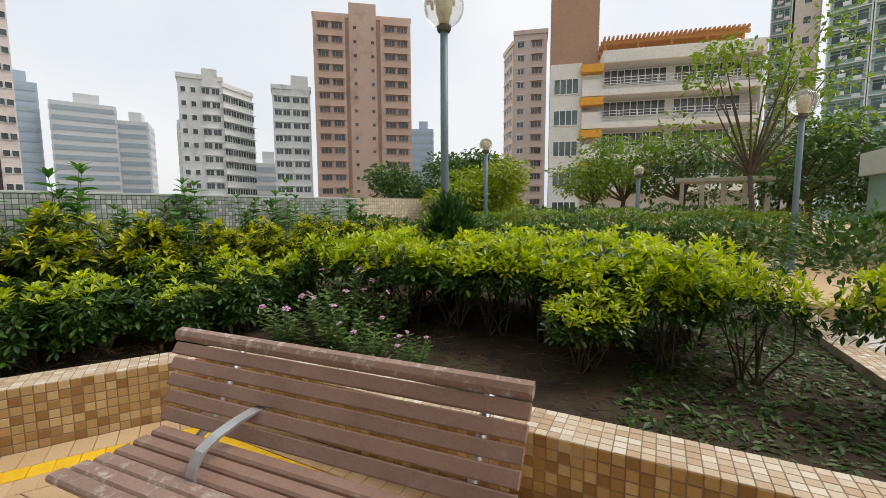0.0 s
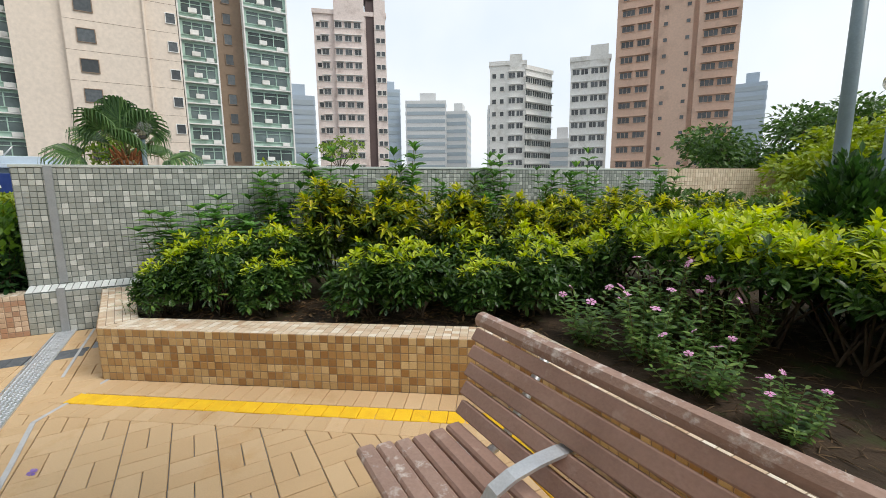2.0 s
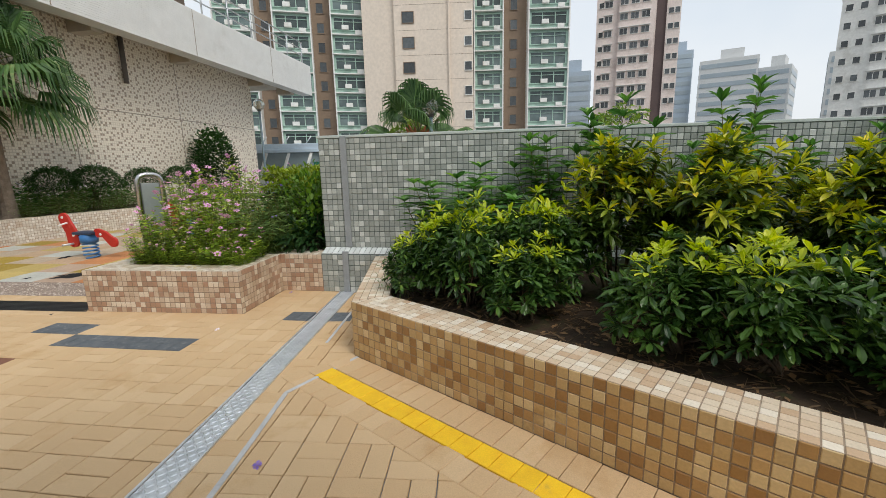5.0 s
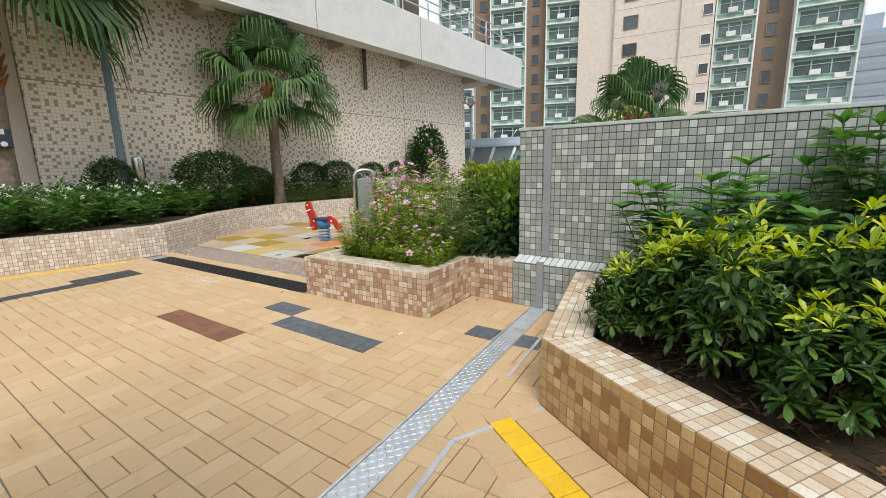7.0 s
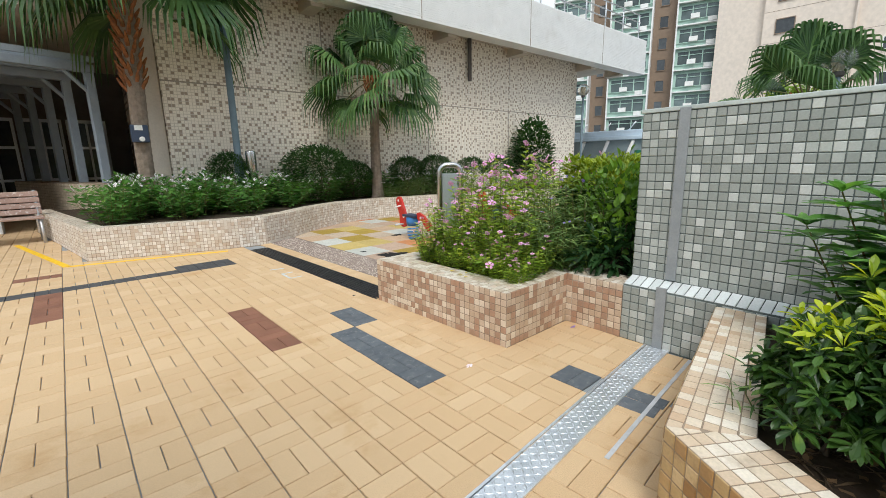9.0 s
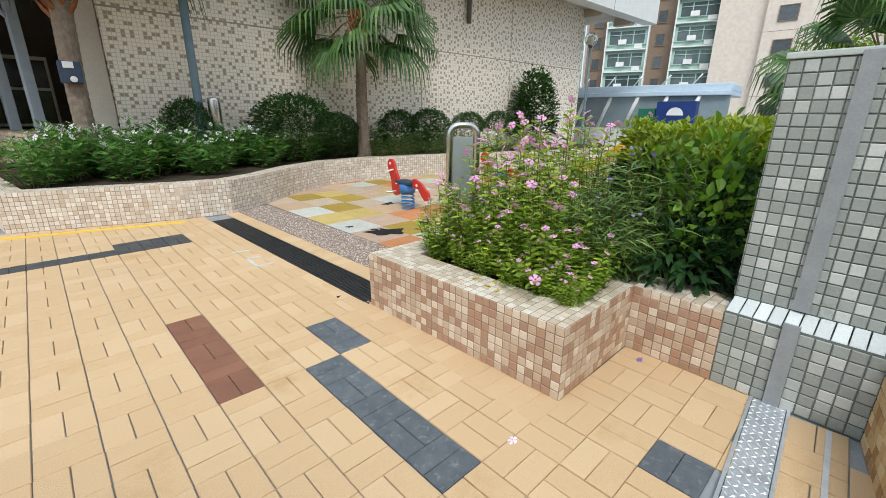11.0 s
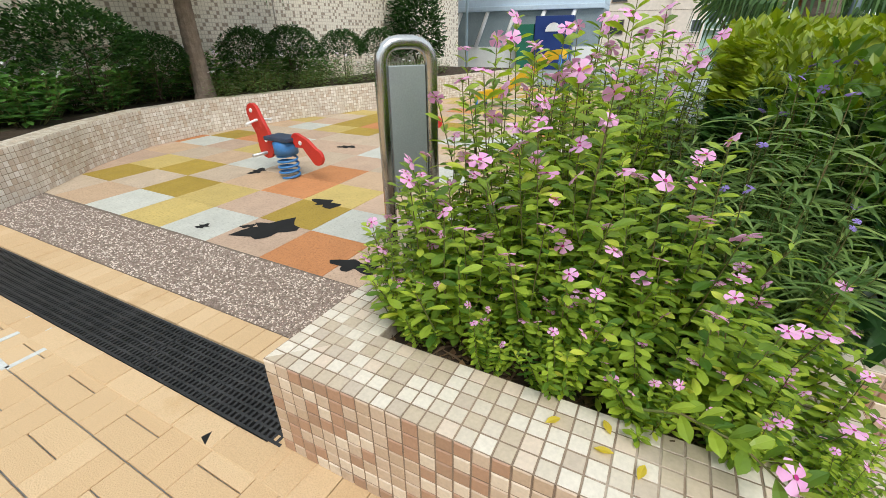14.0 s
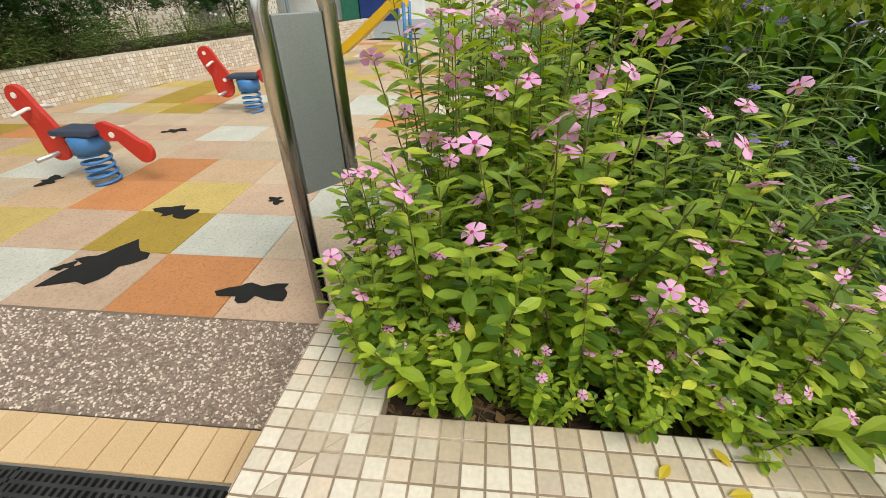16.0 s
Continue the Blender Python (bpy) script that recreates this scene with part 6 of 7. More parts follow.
rim = [(1.3 + 0.34 * math.cos(i * math.pi / 12), 1.5 + 0.34 * math.sin(i * math.pi / 12)) for i in range(13)]
rim = [bm.verts.new((x, a, b)) for x in (2.305, 2.33) for a, b in rim]
bm.faces.new(rim[13:])
bm.faces.new(rim[:13][::-1])
for i in range(13):
    bm.faces.new((rim[i], rim[(i + 1) % 13], rim[13 + (i + 1) % 13], rim[13 + i]))
part("sign_arc", bm, M_WHITE, foot, "white arc shape on the sign panel")
part("green_panel", boxes((1.7, 2.2, -0.3, 0.45, 0.0, 1.8), bevel=0.02), mat("green_panel", (0.02, 0.16, 0.10), (0.02, 0.13, 0.08)), foot, "green sign panel")


# ---------------------------------------------------------------- trees and hedges of the garden beyond
def tree(seed, h, crown_r, crown_h, n, leaf, material, label, trunk_r=0.09, fork=0.35, sparse=False, clumps=16):
    rng = np.random.default_rng(seed)
    root = thing("tree", label, "tree")
    bm = bmesh.new()
    base, mid = np.zeros(3), np.array([rng.normal(0, 0.12), rng.normal(0, 0.12), h * fork])
    tube(bm, [base - (0, 0, 0.1), (base + mid) / 2 + rng.normal(0, 0.05, 3), mid], [trunk_r * 1.25, trunk_r, trunk_r * 0.85], 10)
    centres = []
    for i in range(clumps):
        a = i * 2.4 + rng.uniform(-0.3, 0.3)
        q = math.sqrt(rng.uniform(0.05, 1)) * crown_r * 0.8
        zz = h - crown_h * 0.5 + rng.uniform(-0.5, 0.5) * crown_h * (1.1 - 0.6 * q / crown_r) * 0.9
        c = np.array([math.cos(a) * q, math.sin(a) * q, zz])
        centres.append(c)
        m = mid * 0.45 + c * 0.55 + rng.normal(0, 0.12, 3) * crown_r * 0.3
        tube(bm, [mid, mid * 0.7 + m * 0.3, m, c], [trunk_r * 0.55, trunk_r * 0.42, trunk_r * 0.28, trunk_r * 0.08], 6, cap=False)
    part("trunk", bm, M_BARK2, root, smooth=True)
    which = rng.integers(0, clumps, n)
    size = crown_r * (0.26 if sparse else 0.40)
    off = unit(rng.normal(0, 1, (n, 3))) * (rng.uniform(0, 1, (n, 1)) ** 0.45) * size * np.array([1, 1, 0.55])
    pos = np.array(centres)[which] + off
    d = unit(off + rng.normal(0, 0.4, (n, 3)) * size + np.array([0, 0, -0.1 * size]))
    v, f = scatter(leaf, pos, d, rng.uniform(0.7, 1.3, n), rng.uniform(-1, 1, n))
    leafy("crown", [(v, f, 0)], [material], root)
    return root


LEAF_S = blade_low(0.15, 0.075)


def tree_at(x, y, *a, z=0.3, **k):
    t = tree(*a, **k)
    z = z if x > -5.2 else -0.012
    t.location = (x, y, z)
    return t


tree_at(2.92, 13.1, 401, 5.6, 2.1, 3.6, 1700, LEAF_S, L_TREE, "slender young tree with sparse bright leaves", 0.06, 0.34, sparse=True, clumps=22)
tree_at(-0.05, 16.4, 402, 3.9, 1.7, 2.6, 2400, LEAF_S, L_TREE, "leafy small garden tree with thin trunks", 0.08, 0.35)
tree_at(-1.0, 16.1, 403, 3.2, 1.3, 2.0, 1800, LEAF_S, L_TREE, "leafy small garden tree", 0.07, 0.4)
tree_at(1.6, 16.9, 404, 3.4, 1.6, 2.2, 2200, LEAF_S, L_TREE_D, "dark green garden tree", 0.09, 0.4)
tree_at(4.3, 16.2, 405, 3.7, 1.8, 2.6, 3600, LEAF_S, L_TREE_D, "dense dark green garden tree", 0.12, 0.35)
tree_at(6.6, 16.6, 406, 4.4, 2.3, 3.4, 6500, LEAF_S, L_TREE_D, "dense dark green tree by the kiosk", 0.14, 0.35)
tree_at(-6.6, 14.4, 407, 3.5, 1.9, 2.7, 6500, LEAF_S, L_TREE_D, "dense green tree behind the parapet", 0.12, 0.35)
tree_at(-5.4, 16.5, 408, 3.8, 1.6, 2.4, 5500, LEAF_S, L_TREE_D, "green tree behind the parapet", 0.12, 0.35)
tree_at(-3.7, 13.3, 409, 2.55, 1.7, 2.0, 8500, LEAF_S, L_LIME, "low spreading lime-green tree", 0.1, 0.25)
tree_at(5.8, 21.0, 410, 4.0, 2.0, 2.6, 3000, LEAF_S, L_TREE_D, "dark tree behind the pergola", 0.12, 0.35)
tree_at(-17.0, 5.4, 411, 3.4, 1.0, 0.9, 500, LEAF_S, L_TREE, "slender young tree beyond the mosaic wall", 0.05, 0.6, sparse=True, clumps=9)
tree_at(-13.2, -1.2, 412, 2.9, 0.7, 1.4, 900, LEAF_S, L_TREE, "small leafy tree beyond the flower planter", 0.05, 0.4)
tree_at(-14.5, 3.0, 413, 2.2, 1.1, 0.8, 700, LEAF_S, L_LIME, "low bright bush beyond the wall", 0.05, 0.5)

CLIP_LEAF = blade_low(0.10, 0.05)


def hedge(x0, x1, y, depth, z0, z1, n, seed, material, label, crown=None, fine=1.0):
    """A clipped hedge: leaves crowded near its faces, with an uneven top."""
    rng = np.random.default_rng(seed)
    root = thing("clipped_hedge", label, "hedge", ((x0 + x1) / 2, y, z0), group="clipped hedges")
    L, h = x1 - x0, z1 - z0
    px_, py_ = rng.uniform(-L / 2, L / 2, n), rng.uniform(-depth / 2, depth / 2, n)
    pz = h * (1 - rng.uniform(0, 1, n) ** 2.2 * 0.85) + 0.06 * np.sin(px_ * 3.1 + seed) + 0.04 * np.sin(px_ * 7.3)
    face = rng.uniform(0, 1, n) < 0.5
    py_[face] = -depth / 2 + rng.uniform(0, 0.12, face.sum())
    pz[face] = rng.uniform(0.25 * h, h, face.sum())
    d = np.stack([rng.normal(0, 0.6, n), np.where(face, -0.8, rng.normal(0, 0.5, n)), np.where(face, 0.5, 1.0)], 1)
    v, f = scatter(CLIP_LEAF, np.stack([px_, py_, pz], 1), d, rng.uniform(0.7, 1.3, n) * fine, rng.uniform(-0.8, 0.8, n))
    k = len(CLIP_LEAF[1])
    young = [1 if crown and pz[q] > h - 0.26 else 0 for q in range(n) for _ in range(k)]
    raw("foliage", v, f, [material, crown or material], root, young, kind="stuff")
    bm = bmesh.new()
    for i in range(int(L / 0.45)):
        x = -L / 2 + 0.2 + i * 0.45
        tube(bm, [(x, 0, -0.05), (x + rng.normal(0, 0.08), rng.normal(0, 0.1), h * 0.8)], [0.02, 0.008], 5)
    tagged(part("stem", bm, M_STEM, root), kind="stuff")
    return root


hedge(-9.2, -5.72, -0.88, 1.0, 0.37, 1.35, 27000, 505, L_TOPI, "clipped hedge with bright new growth on top, beside the mosaic wall", L_LIME, 0.6)
hedge(-5.0, 2.5, 8.6, 1.1, 0.3, 1.22, 9000, 501, L_TREE_D, "clipped dark green garden hedge")
hedge(-4.6, 3.4, 11.6, 1.3, 0.3, 1.36, 9000, 502, L_TREE, "clipped bright green hedge across the garden")
hedge(3.0, 14.0, 16.0, 1.2, 0.3, 1.42, 9000, 503, L_TREE, "clipped bright green garden hedge by the terrace")
hedge(-4.6, 3.0, 14.2, 1.2, 0.3, 1.45, 6000, 504, L_TREE_D, "clipped hedge under the garden trees")
round_bush = mound("clipped_bush", "small dark round clipped bush at the lamp foot", "bush", 520, 0.32, 0.85, 4200, SMALL_LEAF, L_TOPI, (0.7, 1.1), inner=0.2)
seat(round_bush, -1.13, 5.78, 0.35, 0, 1.0, 1.5)
standard = mound("ball_bush", "ball-headed bush on a thin bare stem", "bush", 521, 0.55, 0.75, 1100, blade_low(0.10, 0.05), L_TREE_D, (0.7, 1.2), inner=0.3, stem=False)
seat(standard, 2.75, 6.7, 0.72)
bm = bmesh.new()
tube(bm, [(0, -0.05, -0.42), (0.03, 0.0, -0.1), (0.0, 0.0, 0.35)], [0.022, 0.018, 0.012], 6)
part("stem", bm, M_STEM, standard)
garden_path = obj("path", boxes((2.75, 3.5, 3.3, 8.0, 0.0, 0.02)), mat("white_pebble_path", (0.66, 0.64, 0.60), (0.46, 0.44, 0.41), 60, 120, 0.85, bump=0.6))
tagged(garden_path, "pale pebbled garden path", "path", kind="structure")
lawn = obj("pavement", boxes((-5.2, 40, 8.0, 44, -0.01, 0.30), (3.5, 40, 3.3, 8.0, -0.01, 0.01)), M_PAVER_I)
tagged(lawn, "tan paved terrace beyond the hedges", "terrace", kind="structure")

trellis = thing("garden_pergola", "low pale garden pergola on slim posts", "pergola", (2.6, 15.2, 0.3))
part("roof", boxes((-1.2, 1.0, -0.5, 0.5, 1.84, 1.96), bevel=0.02), M_CONC, trellis)
for i in range(5):
    part("post", boxes((-1.1 + i * 0.48, -1.0 + i * 0.48, -0.45, -0.35, 0, 1.839)), M_CONC, trellis)
kiosk = thing("glazed_kiosk", "small pale kiosk with a green glass wall", "kiosk", (6.36, 12.9, 0.3), 0)
part("base", boxes((-1.3, 3, -1.2, 1.2, 0, 0.9), bevel=0.01), M_CONC, kiosk)
part("roof", boxes((-1.38, 3.08, -1.28, 1.28, 1.85, 2.35), bevel=0.02), M_WHITE, kiosk)
part("glass", boxes((-1.25, 2.9, -1.15, 1.1, 0.903, 1.847)), mat("green_glass", (0.30, 0.46, 0.42), (0.36, 0.52, 0.48), 1, 20, 0.2, bump=0), kiosk)

# litter on the soil and fallen leaves
rng = np.random.default_rng(77)
n = 2600
tx, ty = rng.uniform(-2.2, 2.3, n), rng.uniform(3.6, 6.6, n)
tv, tf = scatter((np.array([(-0.022, 0, 0), (0.022, 0, 0), (0.018, 1, 0.01), (-0.018, 1, 0.01), (0.03, 0.5, 0.06)], float), [(0, 1, 4), (1, 2, 4), (2, 3, 4), (3, 0, 4)]),
                 np.stack([tx, ty, np.full(n, 0.352)], 1), np.stack([rng.normal(0, 1, n), rng.normal(0, 1, n), rng.uniform(0, 0.12, n)], 1), rng.uniform(0.03, 0.12, n), np.zeros(n))
tagged(raw("twig_litter", tv, tf, [M_LITTER], None), "dry brown twigs strewn on the soil", "twigs", kind="stuff")
n = 3200
tx, ty = rng.uniform(0.9, 2.4, n), rng.uniform(3.65, 6.6, n)
tv, tf = scatter(blade_low(0.055, 0.026), np.stack([tx, ty, np.full(n, 0.356)], 1), np.stack([rng.normal(0, 1, n), rng.normal(0, 1, n), rng.uniform(0, 0.5, n)], 1), rng.uniform(0.6, 1.4, n))
tagged(raw("ground_cover", tv, tf, [L_TREE_D], None), "thin green ground cover on the soil", "ground cover", kind="stuff")
# dry twigs and small leaves on the soil of the slanting bed and of the flower bed
beds = []
for i in range(900):
    x, y = at_face(rng.uniform(0.1, 3.4), rng.uniform(0.3, 1.2))
    beds.append((x, y, 0.353))
for i in range(700):
    beds.append((rng.uniform(-5.4, -4.53), rng.uniform(-2.27, -1.06), SOIL2 + 0.003))
beds = np.array(beds)
n = len(beds)
tv, tf = scatter((np.array([(-0.022, 0, 0), (0.022, 0, 0), (0.018, 1, 0.01), (-0.018, 1, 0.01), (0.03, 0.5, 0.06)], float), [(0, 1, 4), (1, 2, 4), (2, 3, 4), (3, 0, 4)]),
                 beds, np.stack([rng.normal(0, 1, n), rng.normal(0, 1, n), rng.uniform(0, 0.15, n)], 1), rng.uniform(0.04, 0.14, n), np.zeros(n))
tagged(raw("twig_litter", tv, tf, [M_LITTER], None), "dry brown twigs on the planter soil", "twigs", kind="stuff")
tv, tf = scatter(blade_low(0.05, 0.026), beds + rng.normal(0, 0.02, (n, 3)) * (1, 1, 0), np.stack([rng.normal(0, 1, n), rng.normal(0, 1, n), rng.uniform(0, 0.4, n)], 1), rng.uniform(0.6, 1.3, n))
tagged(raw("leaf_litter", tv, tf, [mat("dead_leaf", (0.22, 0.13, 0.06), (0.13, 0.08, 0.04), 6, 60, 0.9, island=True, vary=0.4)], None), "dead brown leaves on the planter soil", "leaves", kind="stuff")
M_FALLEN = leaf_mat("fallen_yellow_leaf", (0.55, 0.42, 0.03), (0.62, 0.50, 0.08))
fv, ff = blade(0.05, 0.022, 0.2, 0.1, 0.5)
for i, (x, y) in enumerate(((-4.425, -1.61), (-4.473, -1.45), (-4.42, -1.43), (-4.425, -1.36))):
    o = raw("fallen_leaf", fv, ff, [M_FALLEN], None)
    o.matrix_basis = pose(x, y, 0.437, 4, 3, 50 + 70 * i)
    tagged(o, "fallen yellow leaf on the planter cap", "leaf", group="fallen leaves")
for i, (x, y) in enumerate(((-5.03, -0.73), (-2.35, 0.574))):
    o = new("fallen_flower", VIOLET_FLOWER)
    o.matrix_basis = pose(x, y, 0.006, 25, 10, 40 * i) @ Matrix.Scale(1.4, 4)
    tagged(o, "fallen violet flower on the paving", "flower", group="fallen flowers")


o = new("fallen_flower", WHITE_FLOWER)
o.matrix_basis = pose(-3.904, -0.81, 0.008, 12, 8, 20) @ Matrix.Scale(0.8, 4)
tagged(o, "fallen white flower on the paving", "flower", group="fallen flowers")


# ---------------------------------------------------------------- city around
def mesh_of(name, bm, material):
    me = bpy.data.meshes.new(name)
    bm.to_mesh(me)
    bm.free()
    me.materials.append(material)
    return me


def window_mesh(w, h, frame_m, glass_m, depth=0.12, bars=1, hood=0.0):
    """A window set proud on a wall that faces -y, as (name, mesh) pairs: its frame first, then pane and hood."""
    t = 0.07
    xs = []
    for i in range(bars + 2):
        x = -w / 2 + (w - t) * i / (bars + 1)
        xs += [x, x + t]
    zs = [-h / 2, -h / 2 + t, h / 2 - t, h / 2]
    out = [("window", mesh_of("window", plate(xs, zs, [(2 * i + 1, 1) for i in range(bars + 1)], -depth, 0.0), frame_m)),
           ("pane", mesh_of("pane", boxes((-w / 2 + 0.02, w / 2 - 0.02, -0.05, -0.01, -h / 2 + 0.02, h / 2 - 0.02)), glass_m))]
    if hood:
        out.append(("hood", mesh_of("hood", boxes((-w / 2 - 0.15, w / 2 + 0.15, -hood, 0, h / 2 + 0.1, h / 2 + 0.22)), frame_m)))
    return out


def hang(pieces, parent, at):
    """Hangs a window with its pieces on a wall."""
    top = None
    for name, me in pieces:
        o = new(name, me)
        o.parent = top or parent
        if top is None:
            top = o
            o.location = at
    return top


def tower(name, label, p0, p1, depth, z1, wall_m, blocks=(), storey=2.9, wins=(), z0=-14.0, top_skip=2.2, low=2.0):
    """A tower whose front runs from p0 to p1 (as seen from the garden, left to right). blocks: (x0, x1, forward, height above the top).
    wins: (x share, window mesh, forward)."""
    a, b = Vector(p0), Vector(p1)
    w = (b - a).length
    turn = math.degrees(math.atan2(b.y - a.y, b.x - a.x))
    root = thing(name, label, "building", (a.x, a.y, z0), turn)
    H = z1 - z0
    part("wall", boxes((0, w, 0, depth, 0, H)), wall_m, root)
    for x0, x1, fw, up in blocks:
        part("wall_bay", boxes((x0 * w, x1 * w, -fw, depth * 0.5 if up > 0 else 0.02, 0, H + up)), wall_m, root)
    part("roof", boxes((-0.25, w + 0.25, -0.25, depth + 0.25, H + 0.003, H + 0.9)), wall_m, root)
    zz = H - top_skip
    while zz > -z0 + low:
        for xs, me, fw in wins:
            hang(me, root, (xs * w, -fw, zz))
        zz -= storey
    return root


M_BROWN = mat("brown_render", (0.66, 0.47, 0.365), (0.60, 0.425, 0.33), 0.15, 3, 0.9, bump=0, stain=(0.48, 0.33, 0.25), stain_scale=0.25, stain_at=0.6)
M_PALEB = mat("pale_render", (0.82, 0.82, 0.79), (0.76, 0.76, 0.73), 0.2, 3, 0.9, bump=0, stain=(0.56, 0.55, 0.51), stain_scale=0.3, stain_at=0.6)
M_CREAMB = mat("cream_render", (0.74, 0.64, 0.54), (0.70, 0.61, 0.52), 0.15, 3, 0.9, bump=0)
M_PINKB = mat("pinkish_render", (0.82, 0.72, 0.68), (0.76, 0.67, 0.63), 0.2, 3, 0.9, bump=0, stain=(0.54, 0.44, 0.40), stain_scale=0.3, stain_at=0.6)
M_ROSE = mat("rose_render", (0.60, 0.47, 0.40), (0.55, 0.43, 0.37), 0.2, 3, 0.9, bump=0)
M_GREENB = mat("pale_green_tile", (0.40, 0.56, 0.48), (0.36, 0.51, 0.44), 0.3, 3, 0.7, bump=0)
M_TANB = mat("tan_render", (0.27, 0.20, 0.145), (0.24, 0.175, 0.125), 0.3, 3, 0.9, bump=0)
# far blocks: distance haze is mixed into these pale and bluish colours
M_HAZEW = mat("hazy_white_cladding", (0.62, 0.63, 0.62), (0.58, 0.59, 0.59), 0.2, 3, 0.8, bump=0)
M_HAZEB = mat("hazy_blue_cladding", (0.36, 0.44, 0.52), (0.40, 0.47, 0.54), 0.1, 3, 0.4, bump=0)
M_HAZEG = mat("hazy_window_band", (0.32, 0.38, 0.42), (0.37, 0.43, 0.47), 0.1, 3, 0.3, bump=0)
M_GREYWIN = mat("grey_green_glass", (0.06, 0.085, 0.085), (0.13, 0.17, 0.17), 0.5, 3, 0.2, bump=0, vary=0.5)
M_ORANGE = mat("orange_paint", (0.75, 0.36, 0.05), (0.68, 0.32, 0.04), 0.6, 5, 0.7, bump=0)

W_SMALL = window_mesh(0.95, 1.1, M_PALEB, M_GLASSDARK, 0.12, 0)
W_WIDE = window_mesh(2.4, 1.3, M_PALEB, M_GLASSDARK, 0.14, 2, 0.5)
W_BROWN = window_mesh(2.3, 1.25, M_BROWN, M_GLASSDARK, 0.2, 2, 0.6)
W_SLIT = window_mesh(0.8, 0.8, M_BROWN, M_GLASSDARK, 0.1, 0)
W_MID = window_mesh(1.5, 1.25, M_WHITE, M_GLASSDARK, 0.12, 1, 0.35)
W_THIN = window_mesh(0.95, 1.3, M_TANB, M_GLASSDARK, 0.1, 0)
W_HOLE = window_mesh(1.5, 1.35, M_TANB, M_GLASSDARK, 0.1, 0)

tower("apartment_tower", "brown rendered apartment tower with small windows", (-67.6, 73.8), (-51.0, 86.7), 16, 42.6, M_BROWN, ((0.0, 0.32, 1.2, 0.0), (0.36, 0.64, 0.9, 3.0), (0.68, 1.0, 1.2, 0.0)), 2.95,
      ((0.10, W_BROWN, 1.2), (0.24, W_BROWN, 1.2), (0.42, W_SLIT, 0.9), (0.60, W_SLIT, 0.9), (0.78, W_BROWN, 1.2), (0.91, W_BROWN, 1.2)))
tower("apartment_tower", "pale weathered apartment tower with many windows", (-84.2, 53.6), (-79.8, 60.0), 16, 27.0, M_PALEB, ((0.55, 0.9, 0.3, 2.2),), 2.7, ((0.12, W_SMALL, 0), (0.34, W_SMALL, 0), (0.62, W_MID, 0.3), (0.85, W_MID, 0.3)))
tower("apartment_tower", "grey-white stained apartment block side", (-79.7, 60.1), (-81.5, 68.6), 8, 26.0, M_PALEB, (), 2.7, ((0.1, W_WIDE, 0), (0.35, W_WIDE, 0), (0.62, W_WIDE, 0), (0.88, W_WIDE, 0)))
tower("apartment_tower", "cream apartment tower with paired windows", (-73.9, 67.5), (-68.6, 73.2), 14, 26.8, M_PALEB, ((0.5, 0.95, 0.2, 3.0),), 2.75, ((0.14, W_MID, 0), (0.36, W_MID, 0), (0.62, W_MID, 0.2), (0.84, W_MID, 0.2)))
tower("apartment_tower", "rose-coloured apartment tower with grey window bays", (-29.6, 96.5), (-22.8, 98.4), 14, 39.4, M_ROSE, (), 2.9, ((0.2, W_MID, 0), (0.7, W_BROWN, 0)))
tower("apartment_tower", "cream side of the rose apartment tower", (-34.4, 103.5), (-30.0, 96.9), 4, 37.5, M_CREAMB, (), 2.9, ((0.2, W_MID, 0), (0.5, W_MID, 0), (0.8, W_MID, 0)))
tower("apartment_tower", "pinkish apartment tower with a dark stair strip", (-98.2, 18.2), (-94.7, 33.0), 14, 37.5, M_PINKB, ((0.28, 0.70, 0.6, 3.2), (0.84, 1.0, 0.4, 3.4)), 2.75,
      ((0.06, W_SMALL, 0), (0.15, W_MID, 0), (0.34, W_MID, 0.6), (0.47, W_MID, 0.6), (0.60, W_MID, 0.6), (0.89, W_SMALL, 0.4), (0.96, W_SMALL, 0.4)))
strip_t = tower("stair_strip", "dark brown stair strip of the pinkish tower", (-95.6, 28.9), (-95.15, 30.9), 3, 40.8, mat("dark_stair_glass", (0.13, 0.09, 0.085), (0.10, 0.07, 0.07), 0.3, 3, 0.6, bump=0), (), 2.75, ())


def banded(name, label, p0, p1, depth, z1, wall_m, band_m, storey=3.4, dome=False):
    """A far office block with window bands; its haze is only in the colours."""
    a, b = Vector(p0), Vector(p1)
    w = (b - a).length
    root = thing(name, label, "building", (a.x, a.y, -14), math.degrees(math.atan2(b.y - a.y, b.x - a.x)))
    H = z1 + 14
    part("wall", boxes((0, w, 0, depth, 0, H)), wall_m, root)
    k = int((H - 16) / storey)
    for i in range(k):
        z = H - 2.2 - i * storey
        part("window_band", boxes((0.6, w - 0.6, -0.12, -0.01, z - 0.8, z + 0.8), (-0.12, -0.01, 0.6, depth - 0.6, z - 0.8, z + 0.8), (w + 0.01, w + 0.12, 0.6, depth - 0.6, z - 0.8, z + 0.8)), band_m, root)
    part("plant_room", boxes((w * 0.35, w * 0.75, depth * 0.2, depth * 0.7, H, H + 4)), wall_m, root)
    return root


